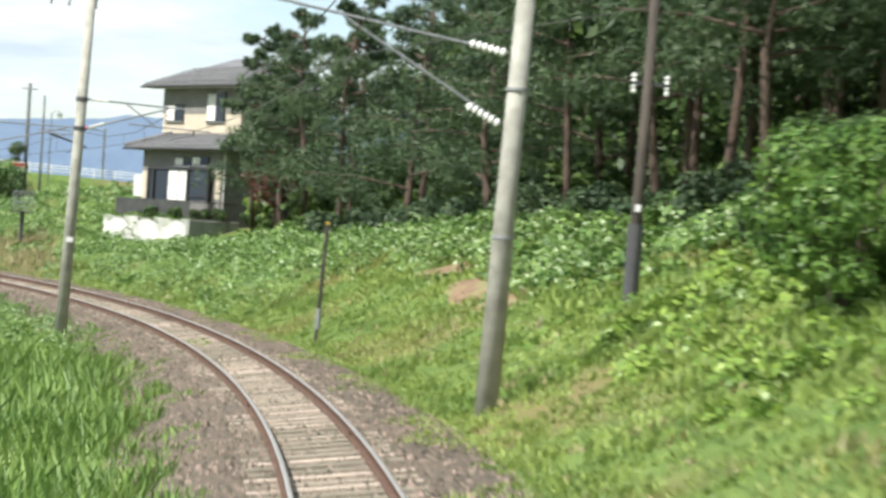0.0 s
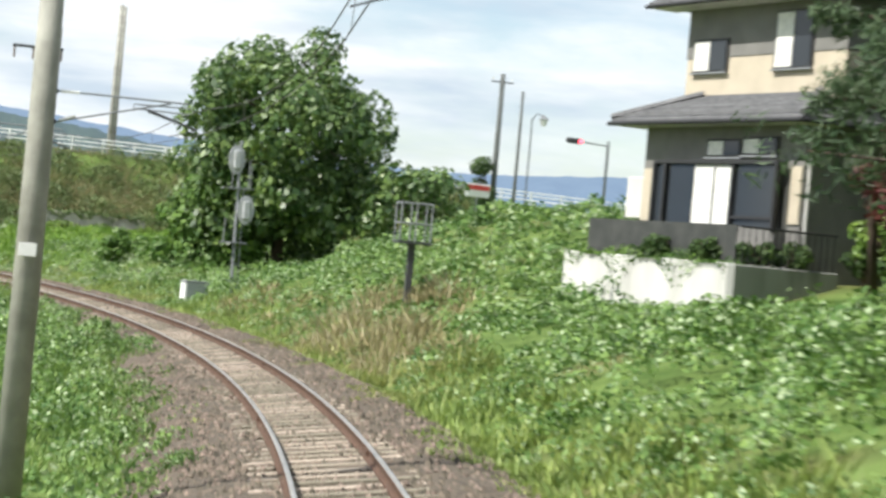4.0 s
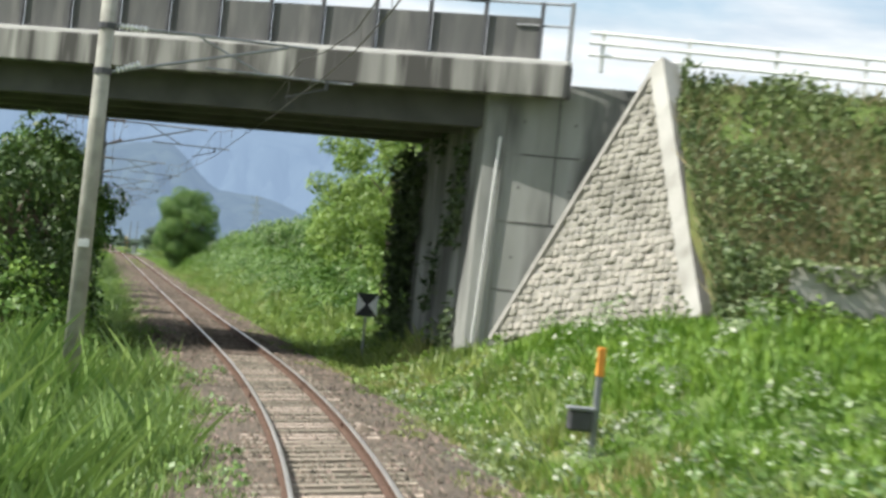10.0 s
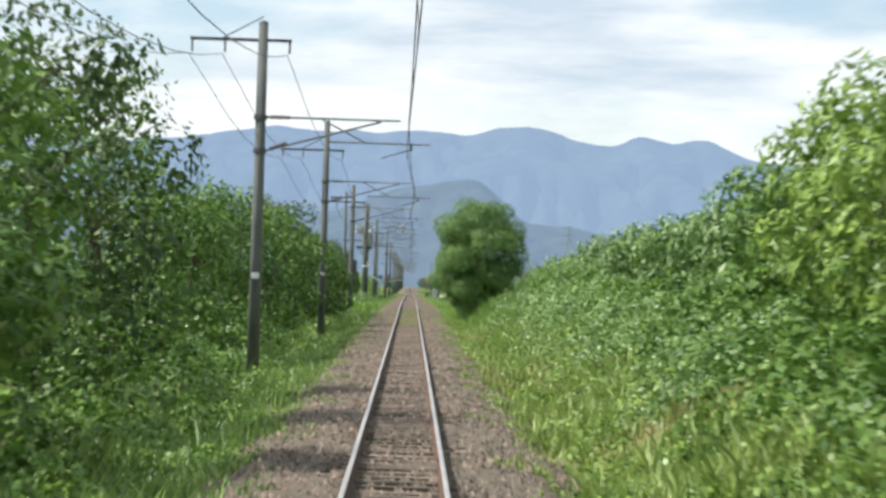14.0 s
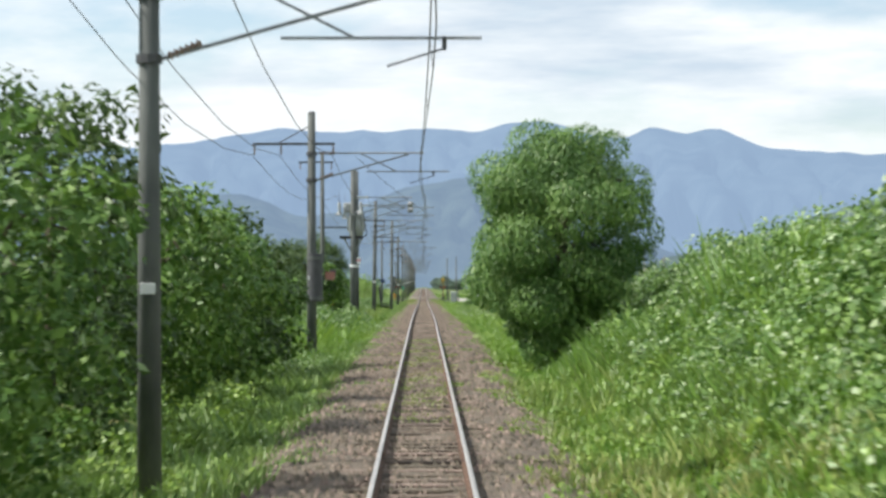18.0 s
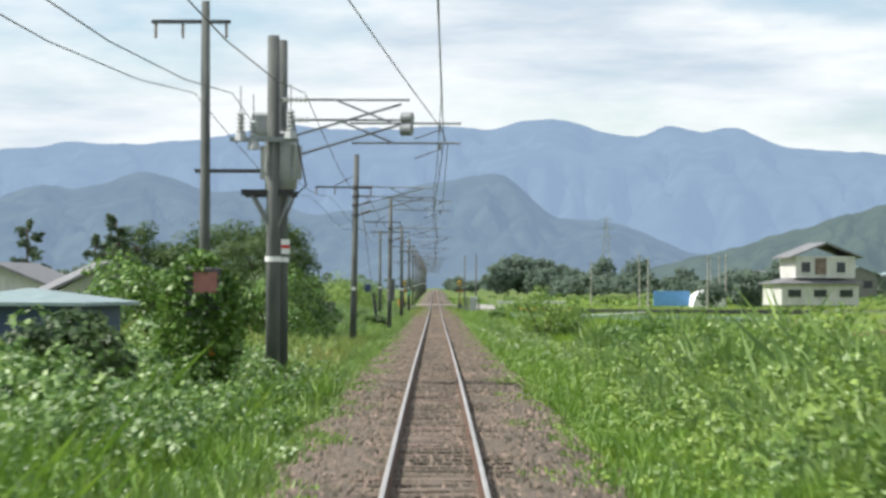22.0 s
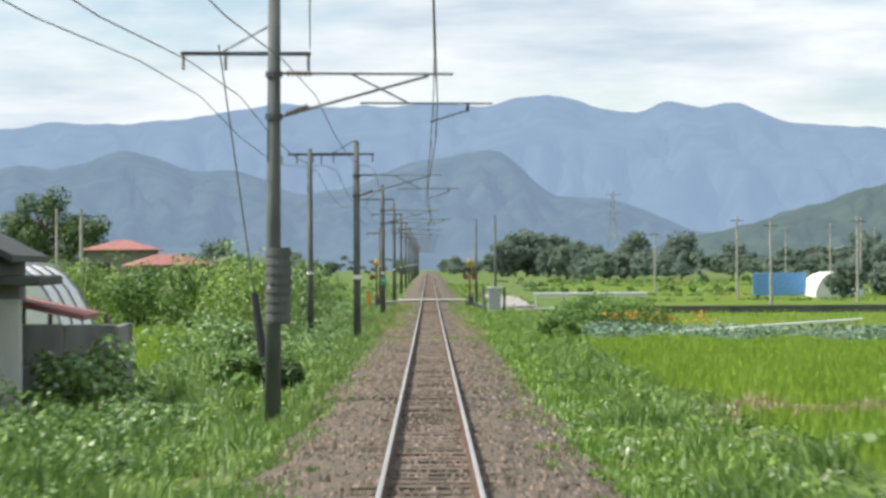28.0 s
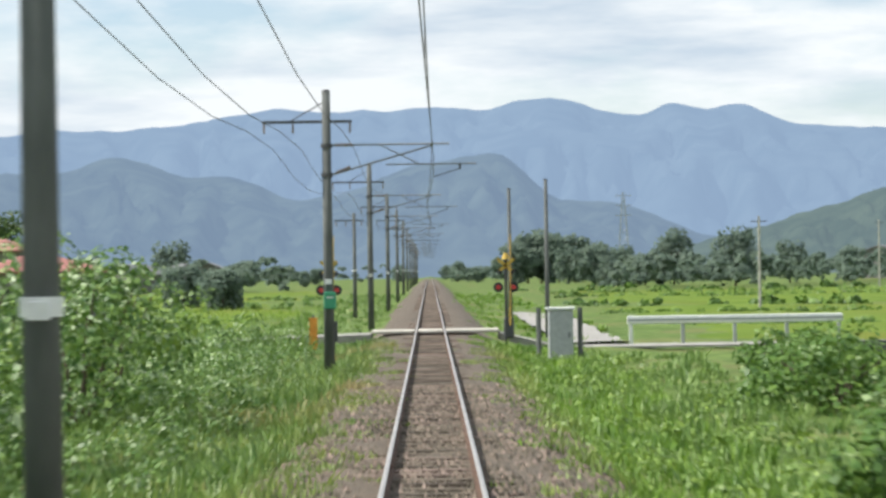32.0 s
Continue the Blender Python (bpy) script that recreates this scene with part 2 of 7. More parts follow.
LEAF = dict(rough=0.5, island=0.3, spec=0.35, trans=0.24)
M = {
    # Pale share of the leaves: light undersides, plus sun glints put into the colour.
    "kudzu": material("kudzu_leaf", (0.075, 0.16, 0.031), (0.2, 0.32, 0.09), 0.5, rough=0.48, island=0.4, spec=0.35, trans=0.26, pale=(0.14, (0.42, 0.52, 0.3))),
    "grass": material("grass_blade", (0.155, 0.24, 0.052), (0.29, 0.37, 0.1), 0.35, stain=(0.35, 0.31, 0.13), stain_scale=0.13, stain_at=(0.52, 0.72), **LEAF),
    "bright": material("bright_grass", (0.115, 0.23, 0.029), (0.215, 0.345, 0.054), 0.4, **LEAF),
    "reed": material("reed_blade", (0.105, 0.2, 0.04), (0.23, 0.34, 0.092), 0.4, **LEAF),
    "dry": material("dry_grass", (0.26, 0.23, 0.11), (0.42, 0.37, 0.2), 0.8, **LEAF),
    "shrub": material("shrub_leaf", (0.06, 0.135, 0.022), (0.16, 0.275, 0.052), 0.5, pale=(0.03, (0.3, 0.4, 0.18)), **LEAF),
    "tree": material("tree_leaf", (0.032, 0.07, 0.018), (0.092, 0.15, 0.038), 0.6, **LEAF),
    "broadleaf": material("large_shiny_leaf", (0.05, 0.108, 0.028), (0.15, 0.24, 0.065), 0.6, rough=0.4, island=0.5, spec=0.5, trans=0.32, pale=(0.05, (0.3, 0.38, 0.2))),
    "light": material("light_leaf", (0.115, 0.21, 0.033), (0.24, 0.355, 0.07), 0.6, pale=(0.05, (0.4, 0.52, 0.24)), **LEAF),
    "willow": material("willow_leaf", (0.065, 0.15, 0.032), (0.16, 0.28, 0.062), 0.5, pale=(0.03, (0.3, 0.4, 0.17)), **LEAF),
    "pine": material("pine_needle", (0.034, 0.068, 0.03), (0.095, 0.145, 0.065), 0.7, **LEAF),
    "maple": material("red_maple_leaf", (0.08, 0.02, 0.02), (0.15, 0.04, 0.035), 0.7, **LEAF),
    "orange": material("orange_flower", (0.6, 0.2, 0.03), (0.8, 0.35, 0.05), 2.0, **LEAF),
    "cabbage": material("blue_green_leaf", (0.12, 0.2, 0.13), (0.22, 0.32, 0.22), 0.8, **LEAF),
    "bark": material("bark", (0.06, 0.045, 0.032), (0.13, 0.095, 0.07), 9, 0.95, bump=0.8, stretch=(1, 1, 0.3)),
    "pine_bark": material("pine_bark", (0.06, 0.044, 0.034), (0.13, 0.088, 0.068), 8, 0.95, bump=0.8, stretch=(1, 1, 0.3)),
    "soil": material("ground_soil", (0.06, 0.105, 0.025), (0.14, 0.2, 0.055), 1.1, 0.95, spec=0.12, bump=0.8, bump_scale=5, stain=(0.17, 0.15, 0.065), stain_scale=0.18, stain_at=(0.52, 0.72)),
    "paddy": material("rice_paddy", (0.085, 0.145, 0.018), (0.14, 0.2, 0.03), 0.25, 0.9, spec=0.1, bump=1.0, bump_scale=14, stain=(0.15, 0.17, 0.03), stain_scale=0.04),
    "rice": material("rice_leaf", (0.19, 0.31, 0.035), (0.25, 0.365, 0.05), 0.25, rough=0.55, island=0.2, spec=0.25, trans=0.3),
    "pale_weed": material("pale_flowering_weed", (0.17, 0.25, 0.1), (0.31, 0.38, 0.2), 0.9, pale=(0.14, (0.6, 0.61, 0.5)), **LEAF),
    "scrub": material("scrubby_leaf", (0.085, 0.135, 0.045), (0.2, 0.26, 0.1), 0.5, **LEAF),
    "ballast": material("ballast_stone", (0.04, 0.032, 0.024), (0.175, 0.14, 0.102), 13, 0.95, bump=1.0, bump_scale=26, stain=(0.13, 0.098, 0.07), stain_scale=0.45),
    "stone": material("loose_ballast", (0.072, 0.058, 0.043), (0.235, 0.19, 0.142), 6, 0.95, island=0.6),
    "rail_side": material("rusty_rail", (0.07, 0.04, 0.028), (0.15, 0.085, 0.055), 14, 0.85, 0.3, bump=0.4),
    "rail_top": material("worn_rail_head", (0.56, 0.51, 0.45), (0.74, 0.68, 0.61), 10, 0.36, 0.9, stretch=(1, 0.1, 1)),
    "sleeper": material("wooden_sleeper", (0.18, 0.15, 0.115), (0.46, 0.4, 0.31), 5, 0.95, bump=0.8, objrand=0.4, stretch=(0.25, 1, 1), stain=(0.11, 0.088, 0.066), stain_scale=1.2, stain_at=(0.55, 0.76)),
    "sleeper_far": material("far_wooden_sleeper", (0.075, 0.058, 0.044), (0.24, 0.19, 0.145), 5, 0.95, bump=0.8, island=0.4, stretch=(0.25, 1, 1), stain=(0.08, 0.06, 0.045), stain_scale=1.4, stain_at=(0.5, 0.7)),
    "conc_pole": material("concrete_pole", (0.29, 0.285, 0.25), (0.42, 0.41, 0.36), 3, 0.85, bump=0.2, stain=(0.2, 0.195, 0.165), stain_scale=1.2),
    "dark_pole": material("weathered_pole", (0.075, 0.083, 0.079), (0.135, 0.143, 0.135), 3, 0.85, bump=0.25, stain=(0.058, 0.064, 0.06), stain_scale=0.9, stretch=(1, 1, 0.35)),
    "wood_pole": material("tarred_wood_pole", (0.035, 0.03, 0.026), (0.085, 0.07, 0.055), 6, 0.9, bump=0.5, stretch=(1, 1, 0.2)),
    "steel": plain("galvanised_steel", (0.25, 0.26, 0.27), 0.6, 0.35),
    "dark_steel": plain("dark_steel", (0.09, 0.09, 0.095), 0.6, 0.5),
    "wire": plain("bronze_wire", (0.09, 0.085, 0.08), 0.6, 0.4),
    "insul": plain("white_porcelain", (0.72, 0.72, 0.7), 0.25),
    "brown_insul": plain("brown_porcelain", (0.22, 0.16, 0.13), 0.3),
    "white": plain("white_paint", (0.78, 0.78, 0.76), 0.5, 0, 0.06),
    "grey_box": plain("grey_painted_steel", (0.38, 0.395, 0.395), 0.6, 0, 0.1),
    "orange_paint": plain("orange_paint", (0.75, 0.3, 0.04), 0.6),
    "yellow_paint": plain("yellow_paint", (0.5, 0.33, 0.05), 0.6),
    "red_paint": plain("red_paint", (0.6, 0.05, 0.04), 0.5),
    "green_paint": plain("green_paint", (0.05, 0.3, 0.16), 0.5),
    "blue_sheet": plain("blue_tarpaulin", (0.12, 0.3, 0.6), 0.6),
    "black": plain("black_paint", (0.025, 0.025, 0.027), 0.6),
    "concrete": material("concrete_wall", (0.225, 0.23, 0.21), (0.345, 0.35, 0.325), 0.8, 0.9, bump=0.25, bump_scale=12, stain=(0.095, 0.097, 0.09), stain_scale=0.7, stain_at=(0.45, 0.62), stretch=(1, 1, 0.25)),
    "girder": material("weathered_girder", (0.2, 0.197, 0.18), (0.37, 0.365, 0.33), 1.6, 0.9, bump=0.2, stain=(0.06, 0.058, 0.052), stain_scale=1.8, stain_at=(0.38, 0.56), stretch=(1, 1, 0.1)),
    # Concrete darkened so that its colour carries the shade under the deck.
    "soffit": material("shaded_soffit", (0.07, 0.07, 0.067), (0.115, 0.114, 0.108), 1.0, 0.9, bump=0.1),
    "pitching": material("pale_pitching_stone", (0.25, 0.235, 0.195), (0.42, 0.4, 0.335), 3, 0.9, bump=0.8, bump_scale=9, objrand=0.3, stain=(0.22, 0.21, 0.17), stain_scale=0.9),
    "coping": material("worn_coping_concrete", (0.33, 0.32, 0.285), (0.45, 0.44, 0.4), 1.2, 0.9, bump=0.4, bump_scale=14, stain=(0.24, 0.235, 0.2), stain_scale=1.1),
    "mortar": material("grey_mortar", (0.27, 0.26, 0.23), (0.36, 0.345, 0.31), 4, 0.95, bump=0.4),
    "fence_panel": material("dark_fence_panel", (0.06, 0.06, 0.06), (0.11, 0.11, 0.105), 1.5, 0.7, stain=(0.16, 0.155, 0.145), stain_scale=2.0, stretch=(1, 1, 0.2)),
    "wall_grey": material("grey_render", (0.165, 0.16, 0.15), (0.21, 0.205, 0.19), 1.5, 0.9, bump=0.2, bump_scale=60),
    "wall_dark": material("dark_and_shade_render", (0.13, 0.128, 0.12), (0.17, 0.165, 0.155), 1.5, 0.9, bump=0.2, bump_scale=60),
    "dark_eave": material("dark_stained_boards", (0.035, 0.038, 0.036), (0.065, 0.067, 0.062), 2, 0.75, bump=0.3, bump_scale=30),
    "wall_cream": material("cream_render", (0.46, 0.4, 0.31), (0.54, 0.475, 0.37), 1.5, 0.9, bump=0.2, bump_scale=60),
    "wall_white": material("white_render", (0.5, 0.49, 0.465), (0.62, 0.61, 0.58), 1.2, 0.9, bump=0.2, stain=(0.34, 0.33, 0.3), stain_scale=0.8, stain_at=(0.55, 0.8), stretch=(1, 1, 0.3)),
    "tile": material("grey_roof_tile", (0.11, 0.11, 0.115), (0.19, 0.19, 0.195), 3, 0.6, bump=0.2, objrand=0.12),
    "red_roof": material("red_metal_roof", (0.26, 0.1, 0.085), (0.36, 0.16, 0.13), 2, 0.7),
    "blue_roof": material("blue_green_metal_roof", (0.17, 0.24, 0.245), (0.24, 0.31, 0.31), 2, 0.5),
    "navy": plain("navy_metal_siding", (0.03, 0.055, 0.12), 0.6),
    "asphalt": material("asphalt", (0.13, 0.13, 0.128), (0.2, 0.198, 0.19), 6, 0.9, bump=0.3, bump_scale=60),
    "path": material("pale_farm_road", (0.25, 0.24, 0.215), (0.34, 0.325, 0.295), 2, 0.9, bump=0.3),
    "planks": material("crossing_planks", (0.4, 0.37, 0.31), (0.55, 0.52, 0.45), 4, 0.85, bump=0.3, objrand=0.15),
    "earth": material("bare_earth", (0.15, 0.095, 0.055), (0.26, 0.17, 0.105), 3, 0.95, bump=0.6, stain=(0.2, 0.22, 0.08), stain_scale=1.2, stain_at=(0.5, 0.66)),
    "curtain": plain("pale_curtain", (0.75, 0.74, 0.7), 0.9),
    "ivy": material("dark_ivy_leaf", (0.055, 0.09, 0.04), (0.12, 0.165, 0.075), 0.7, **LEAF),
    # Distance haze as bluish emission, weaker on the nearer hills.
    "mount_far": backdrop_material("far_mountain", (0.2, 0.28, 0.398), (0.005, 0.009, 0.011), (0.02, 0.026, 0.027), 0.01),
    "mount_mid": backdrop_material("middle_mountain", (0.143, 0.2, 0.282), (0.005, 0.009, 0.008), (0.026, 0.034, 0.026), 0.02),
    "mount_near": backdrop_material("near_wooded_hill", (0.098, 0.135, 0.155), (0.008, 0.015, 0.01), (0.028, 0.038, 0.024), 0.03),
    # Leaf green paled towards blue-grey: distance haze is in the base colour.
    "far_tree": material("haze_pale_leaf", (0.135, 0.19, 0.15), (0.195, 0.25, 0.19), 0.3, rough=0.7, island=0.12, spec=0.1, trans=0.5),
}


def emitter(name, col, strength):
    m = bpy.data.materials.new(name)
    m.use_nodes = True
    b = m.node_tree.nodes["Principled BSDF"]
    b.inputs["Base Color"].default_value = (*col, 1)
    b.inputs["Emission Color"].default_value, b.inputs["Emission Strength"].default_value = (*col, 1), strength
    return m


M["red_lamp"] = emitter("red_signal_lamp", (1.0, 0.08, 0.12), 4.0)
glass = bpy.data.materials.new("window_glass")
glass.use_nodes = True
glass.node_tree.nodes["Principled BSDF"].inputs["Base Color"].default_value = (0.03, 0.035, 0.04, 1)
glass.node_tree.nodes["Principled BSDF"].inputs["Roughness"].default_value = 0.06
M["glass"] = glass

# ---- mesh helpers ----


def finish(name, me, mat, parent=None, label="", smooth=False):
    for m in (mat if isinstance(mat, (list, tuple)) else (mat,)):
        me.materials.append(m)
    if smooth:
        me.polygons.foreach_set("use_smooth", [True] * len(me.polygons))
    ob = new(name, me)
    if parent:
        ob.parent = parent
    if label:
        ob["label"] = label
    return ob


def part(name, bm, mat, parent=None, label="", smooth=False):
    """Links a bmesh as one mesh object under a thing or a part."""
    me = bpy.data.meshes.new(name)
    bm.to_mesh(me)
    bm.free()
    return finish(name, me, mat, parent, label, smooth)


def thing(name, label, category, m=None, group="", kind=""):
    """An Empty at a thing's base."""
    ob = tagged(new(name), label, category, group, kind)
    if m is not None:
        ob.matrix_world = m
    return ob


def box(size, at=(0, 0, 0), rz=0.0, bevel=0.0, bm=None, rx=0.0, ry=0.0):
    """A box with its centre at a place."""
    bm = bm or bmesh.new()
    m = pose(*at, rx, ry, rz) @ Matrix.Diagonal((*size, 1))
    vs = bmesh.ops.create_cube(bm, size=1.0, matrix=m)["verts"]
    if bevel:
        es = list({e for v in vs for e in v.link_edges})
        bmesh.ops.bevel(bm, geom=es, offset=bevel, segments=1, affect="EDGES")
    return bm


def rod(a, b, r0, r1=None, n=8, bm=None):
    """A tapered round bar from a to b."""
    bm = bm or bmesh.new()
    a, b = Vector(a), Vector(b)
    d = b - a
    m = Matrix.Translation((a + b) / 2) @ d.to_track_quat("Z", "Y").to_matrix().to_4x4()
    bmesh.ops.create_cone(bm, cap_ends=True, segments=n, radius1=r0, radius2=r0 if r1 is None else r1, depth=d.length, matrix=m)
    return bm


def tube(pts, r, n=6, bm=None, taper=1.0):
    """A round tube along points."""
    bm = bm or bmesh.new()
    pts = [Vector(p) for p in pts]
    rings = []
    for i, p in enumerate(pts):
        d = (pts[min(i + 1, len(pts) - 1)] - pts[max(i - 1, 0)]).normalized()
        q = d.to_track_quat("Z", "Y")
        rr = r * (1 + (taper - 1) * i / max(1, len(pts) - 1))
        rings.append([bm.verts.new(p + q @ Vector((rr * math.cos(2 * math.pi * k / n), rr * math.sin(2 * math.pi * k / n), 0))) for k in range(n)])
    for a, b in zip(rings, rings[1:]):
        for k in range(n):
            bm.faces.new((a[k], a[(k + 1) % n], b[(k + 1) % n], b[k]))
    bm.faces.new(rings[0][::-1])
    bm.faces.new(rings[-1])
    return bm


def prism(outline, depth, bm=None, m=None):
    """An outline in x and z, made solid along y from 0 to depth."""
    bm = bm or bmesh.new()
    m = m or Matrix()
    a = [bm.verts.new(m @ Vector((x, 0, z))) for x, z in outline]
    b = [bm.verts.new(m @ Vector((x, depth, z))) for x, z in outline]
    n = len(a)
    bm.faces.new(a)
    bm.faces.new(b[::-1])
    for k in range(n):
        bm.faces.new((a[(k + 1) % n], a[k], b[k], b[(k + 1) % n]))
    bmesh.ops.recalc_face_normals(bm, faces=bm.faces)
    return bm


def array_mesh(name, verts, faces):
    """A mesh from numpy arrays: verts (n, 3), faces (m, k), all of k corners."""
    me = bpy.data.meshes.new(name)
    k = faces.shape[1]
    me.vertices.add(len(verts))
    me.vertices.foreach_set("co", np.ascontiguousarray(verts, dtype=np.float32).ravel())
    me.loops.add(faces.size)
    me.loops.foreach_set("vertex_index", np.ascontiguousarray(faces, dtype=np.int32).ravel())
    me.polygons.add(len(faces))
    me.polygons.foreach_set("loop_start", np.arange(0, faces.size, k, dtype=np.int32))
    me.update(calc_edges=True)
    return me


RNG = np.random.default_rng(7)
RNG_BED = np.random.default_rng(8)


def leaf_arrays(pos, size, up=0.5, aspect=0.6, droop=0.0, out=None):
    """Pointed four-cornered leaves, bent along the midrib."""
    n = len(pos)
    size = np.broadcast_to(np.asarray(size, float), (n,)) * RNG.uniform(0.65, 1.3, n)
    nor = RNG.normal(size=(n, 3)) * (1 - up)
    nor[:, 2] = np.abs(nor[:, 2]) + up
    if out is not None:
        nor += out
    nor /= np.linalg.norm(nor, axis=1)[:, None]
    a = np.cross(nor, RNG.normal(size=(n, 3)))
    a /= np.linalg.norm(a, axis=1)[:, None]
    a[:, 2] -= droop
    b = np.cross(nor, a)
    h = size[:, None] * 0.5
    mid = nor * h * 0.25
    v = np.stack([pos - a * h, pos + b * h * aspect - mid, pos + a * h, pos - b * h * aspect - mid], 1).reshape(-1, 3)
    f = np.arange(4 * n).reshape(n, 4)
    return v, f


def blade_arrays(pos, height, width, lean=0.35):
    """Grass blades: long bent triangles in two pieces, as four-cornered faces."""
    n = len(pos)
    height = np.broadcast_to(np.asarray(height, float), (n,)) * RNG.uniform(0.55, 1.25, n)
    ang = RNG.uniform(0, 2 * math.pi, n)
    side = np.stack([np.cos(ang), np.sin(ang), 0 * ang], 1) * (np.broadcast_to(np.asarray(width, float), (n,)) / 2)[:, None]
    way = np.stack([-np.sin(ang), np.cos(ang), 0 * ang], 1) * (height * RNG.uniform(0.1, 2 * lean, n))[:, None]
    up = np.zeros((n, 3))
    up[:, 2] = height
    v = np.stack([pos - side, pos + side, pos + up * 0.58 + way * 0.5 + side * 1.3, pos + up + way], 1).reshape(-1, 3)
    return v, np.arange(4 * n).reshape(n, 4)


# ---- the line of the track: s metres along it, lat metres to its right, z above its rails ----
CURVE = [2.875, 3.435, 3.872, 3.728, 3.78, 3.933, 3.877, 3.367, 1.895, 0.0, 0.0, 0.0, 0.0, 0.0]  # curvature of the track, per km, every 25 m
GRADE_AT = [0, 100, 200, 300, 380, 430, 480, 540, 640, 760]
GRADE = [-0.901, -0.127, 0.566, 0.699, 0.669, -0.354, -0.35, -0.083, 0.397, 0.364]  # per cent
CANT = 30.9962
S = np.arange(-80.0, 5300.0, 1.0)
_k = np.interp(S, np.arange(0, 326, 25), np.array(CURVE) / 1000)
_k[S >= 325] = 0
TH = -np.cumsum(_k[::-1])[::-1]
TX = np.concatenate([[0], np.cumsum(-(np.sin(TH[1:]) + np.sin(TH[:-1])) / 2)])
TY = np.concatenate([[0], np.cumsum((np.cos(TH[1:]) + np.cos(TH[:-1])) / 2)])
TX -= TX[-1]
TY -= np.interp(0, S, TY)
_g = np.interp(S, GRADE_AT, np.array(GRADE) / 100)
_g[S > 760] = _g[S > 760] * np.exp(-(S[S > 760] - 760) / 150)
_g[S < 0] = 0
TZ = np.cumsum(_g)
TZ -= np.interp(300, S, TZ)


# how far the rails lie off this line on the curve: to the right, in height, and in cant
OFF_AT = [-20, 20, 45, 70, 95, 120, 145, 170, 195, 220, 250]
_even = np.hanning(25) / np.hanning(25).sum()
OFF_LAT, OFF_Z, OFF_CANT = (np.convolve(np.pad(np.interp(S, OFF_AT, row), 12, mode="edge"), _even, "valid") for row in (
    [.681, .562, .462, .42, .3, .25, .26, .268, .2, 0, 0],
    [-.184, -.163, -.138, -.085, -.075, -.105, -.125, -.119, -.095, 0, 0],
    [.0194, .02, .0202, .0201, .0202, .0225, .0262, .029, .027, .006, 0]))


def zt(s):
    return np.interp(s, S, TZ)


def cant(s):
    return CANT * np.interp(s, S, _k) + np.interp(s, S, OFF_CANT)


def head(s):
    return float(np.degrees(np.interp(s, S, TH)))


def line(s, lat, z):
    """World places from arrays of s, lat and z."""
    h = np.interp(s, S, TH)
    near = np.clip((3.4 - np.abs(lat)) / 1.2, 0, 1)
    lat = lat + near * np.interp(s, S, OFF_LAT)
    return np.stack([np.interp(s, S, TX) + lat * np.cos(h), np.interp(s, S, TY) + lat * np.sin(h), zt(s) + z + near * np.interp(s, S, OFF_Z)], -1)


def at(s, lat, z=0.0):
    return Vector(line(float(s), float(lat), float(z)))


def stand(s, lat, z=None, turn=0.0, lean=0.0):
    """A pose on the ground beside the track, x to the right of the line and y along it."""
    z = float(ground(s, lat)) if z is None else z
    p = at(s, lat, z)
    return pose(p.x, p.y, p.z, 0, lean, head(s) + turn)


# ---- ground ----
LATS = np.array([0, 1.9, 2.35, 3.1, 4, 6, 8, 12, 16, 25, 45, 100, 400, 4000.0])
RIGHT = (
    (-80, (-.35, -.35, -.45, -.6, -.3, .5, 1.5, 2.6, 3.0, 3.4, 4, 4, 4, 4)),
    (40, (-.35, -.35, -.45, -.6, -.3, .7, 1.5, 2.6, 3.0, 3.4, 4, 4, 4, 4)),
    (70, (-.35, -.35, -.45, -.6, -.3, .7, 1.8, 2.5, 2.9, 3.3, 4, 4, 4, 4)),
    (95, (-.35, -.35, -.45, -.6, -.3, .4, 1.0, 1.4, 2.6, 2.9, 3, 3, 3, 3)),
    (118, (-.35, -.35, -.45, -.6, -.3, .3, .9, 1.3, 2.4, 2.6, 2.6, 2.6, 2.6, 2.6)),
    (138, (-.35, -.35, -.45, -.6, -.3, .5, 1.3, 3.3, 4.0, 4.0, 3.6, 3, 3, 3)),
    (158, (-.35, -.35, -.45, -.6, -.6, -.2, .2, .8, 1.5, 2.6, 3.3, 3.5, 3, 3)),
    (180, (-.35, -.35, -.45, -.6, -.5, .3, .9, 1.3, 1.7, 2.4, 3.4, 3.8, 3, 3)),
    (199, (-.35, -.35, -.45, -.6, -.3, 1.0, 1.7, 2.0, 2.2, 2.8, 3.4, 3.8, 3, 3)),
    (216, (-.35, -.35, -.45, -.6, -.2, .8, 1.5, 1.9, 1.8, 1.4, 1, 1, 1, 1)),
    (280, (-.35, -.35, -.45, -.6, -.2, .9, 1.7, 2.2, 2.0, 1.2, .4, 0, 0, 0)),
    (352, (-.35, -.35, -.45, -.6, -.2, .8, 1.9, 2.3, 1.8, .6, -.6, -.9, -1, -1)),
    (378, (-.35, -.35, -.45, -.6, -.5, -.3, -.1, .0, -.1, -.4, -.7, -.9, -1, -1)),
    (400, (-.35, -.35, -.45, -.7, -.8, -.8, -.8, -.9, -1.0, -1.1, -1.1, -1.1, -1.1, -1)),
    (1700, (-.35, -.35, -.45, -.7, -.9, -1.0, -1.1, -1.2, -1.2, -1.2, -1.2, -1.2, -1.2, -1)),
)
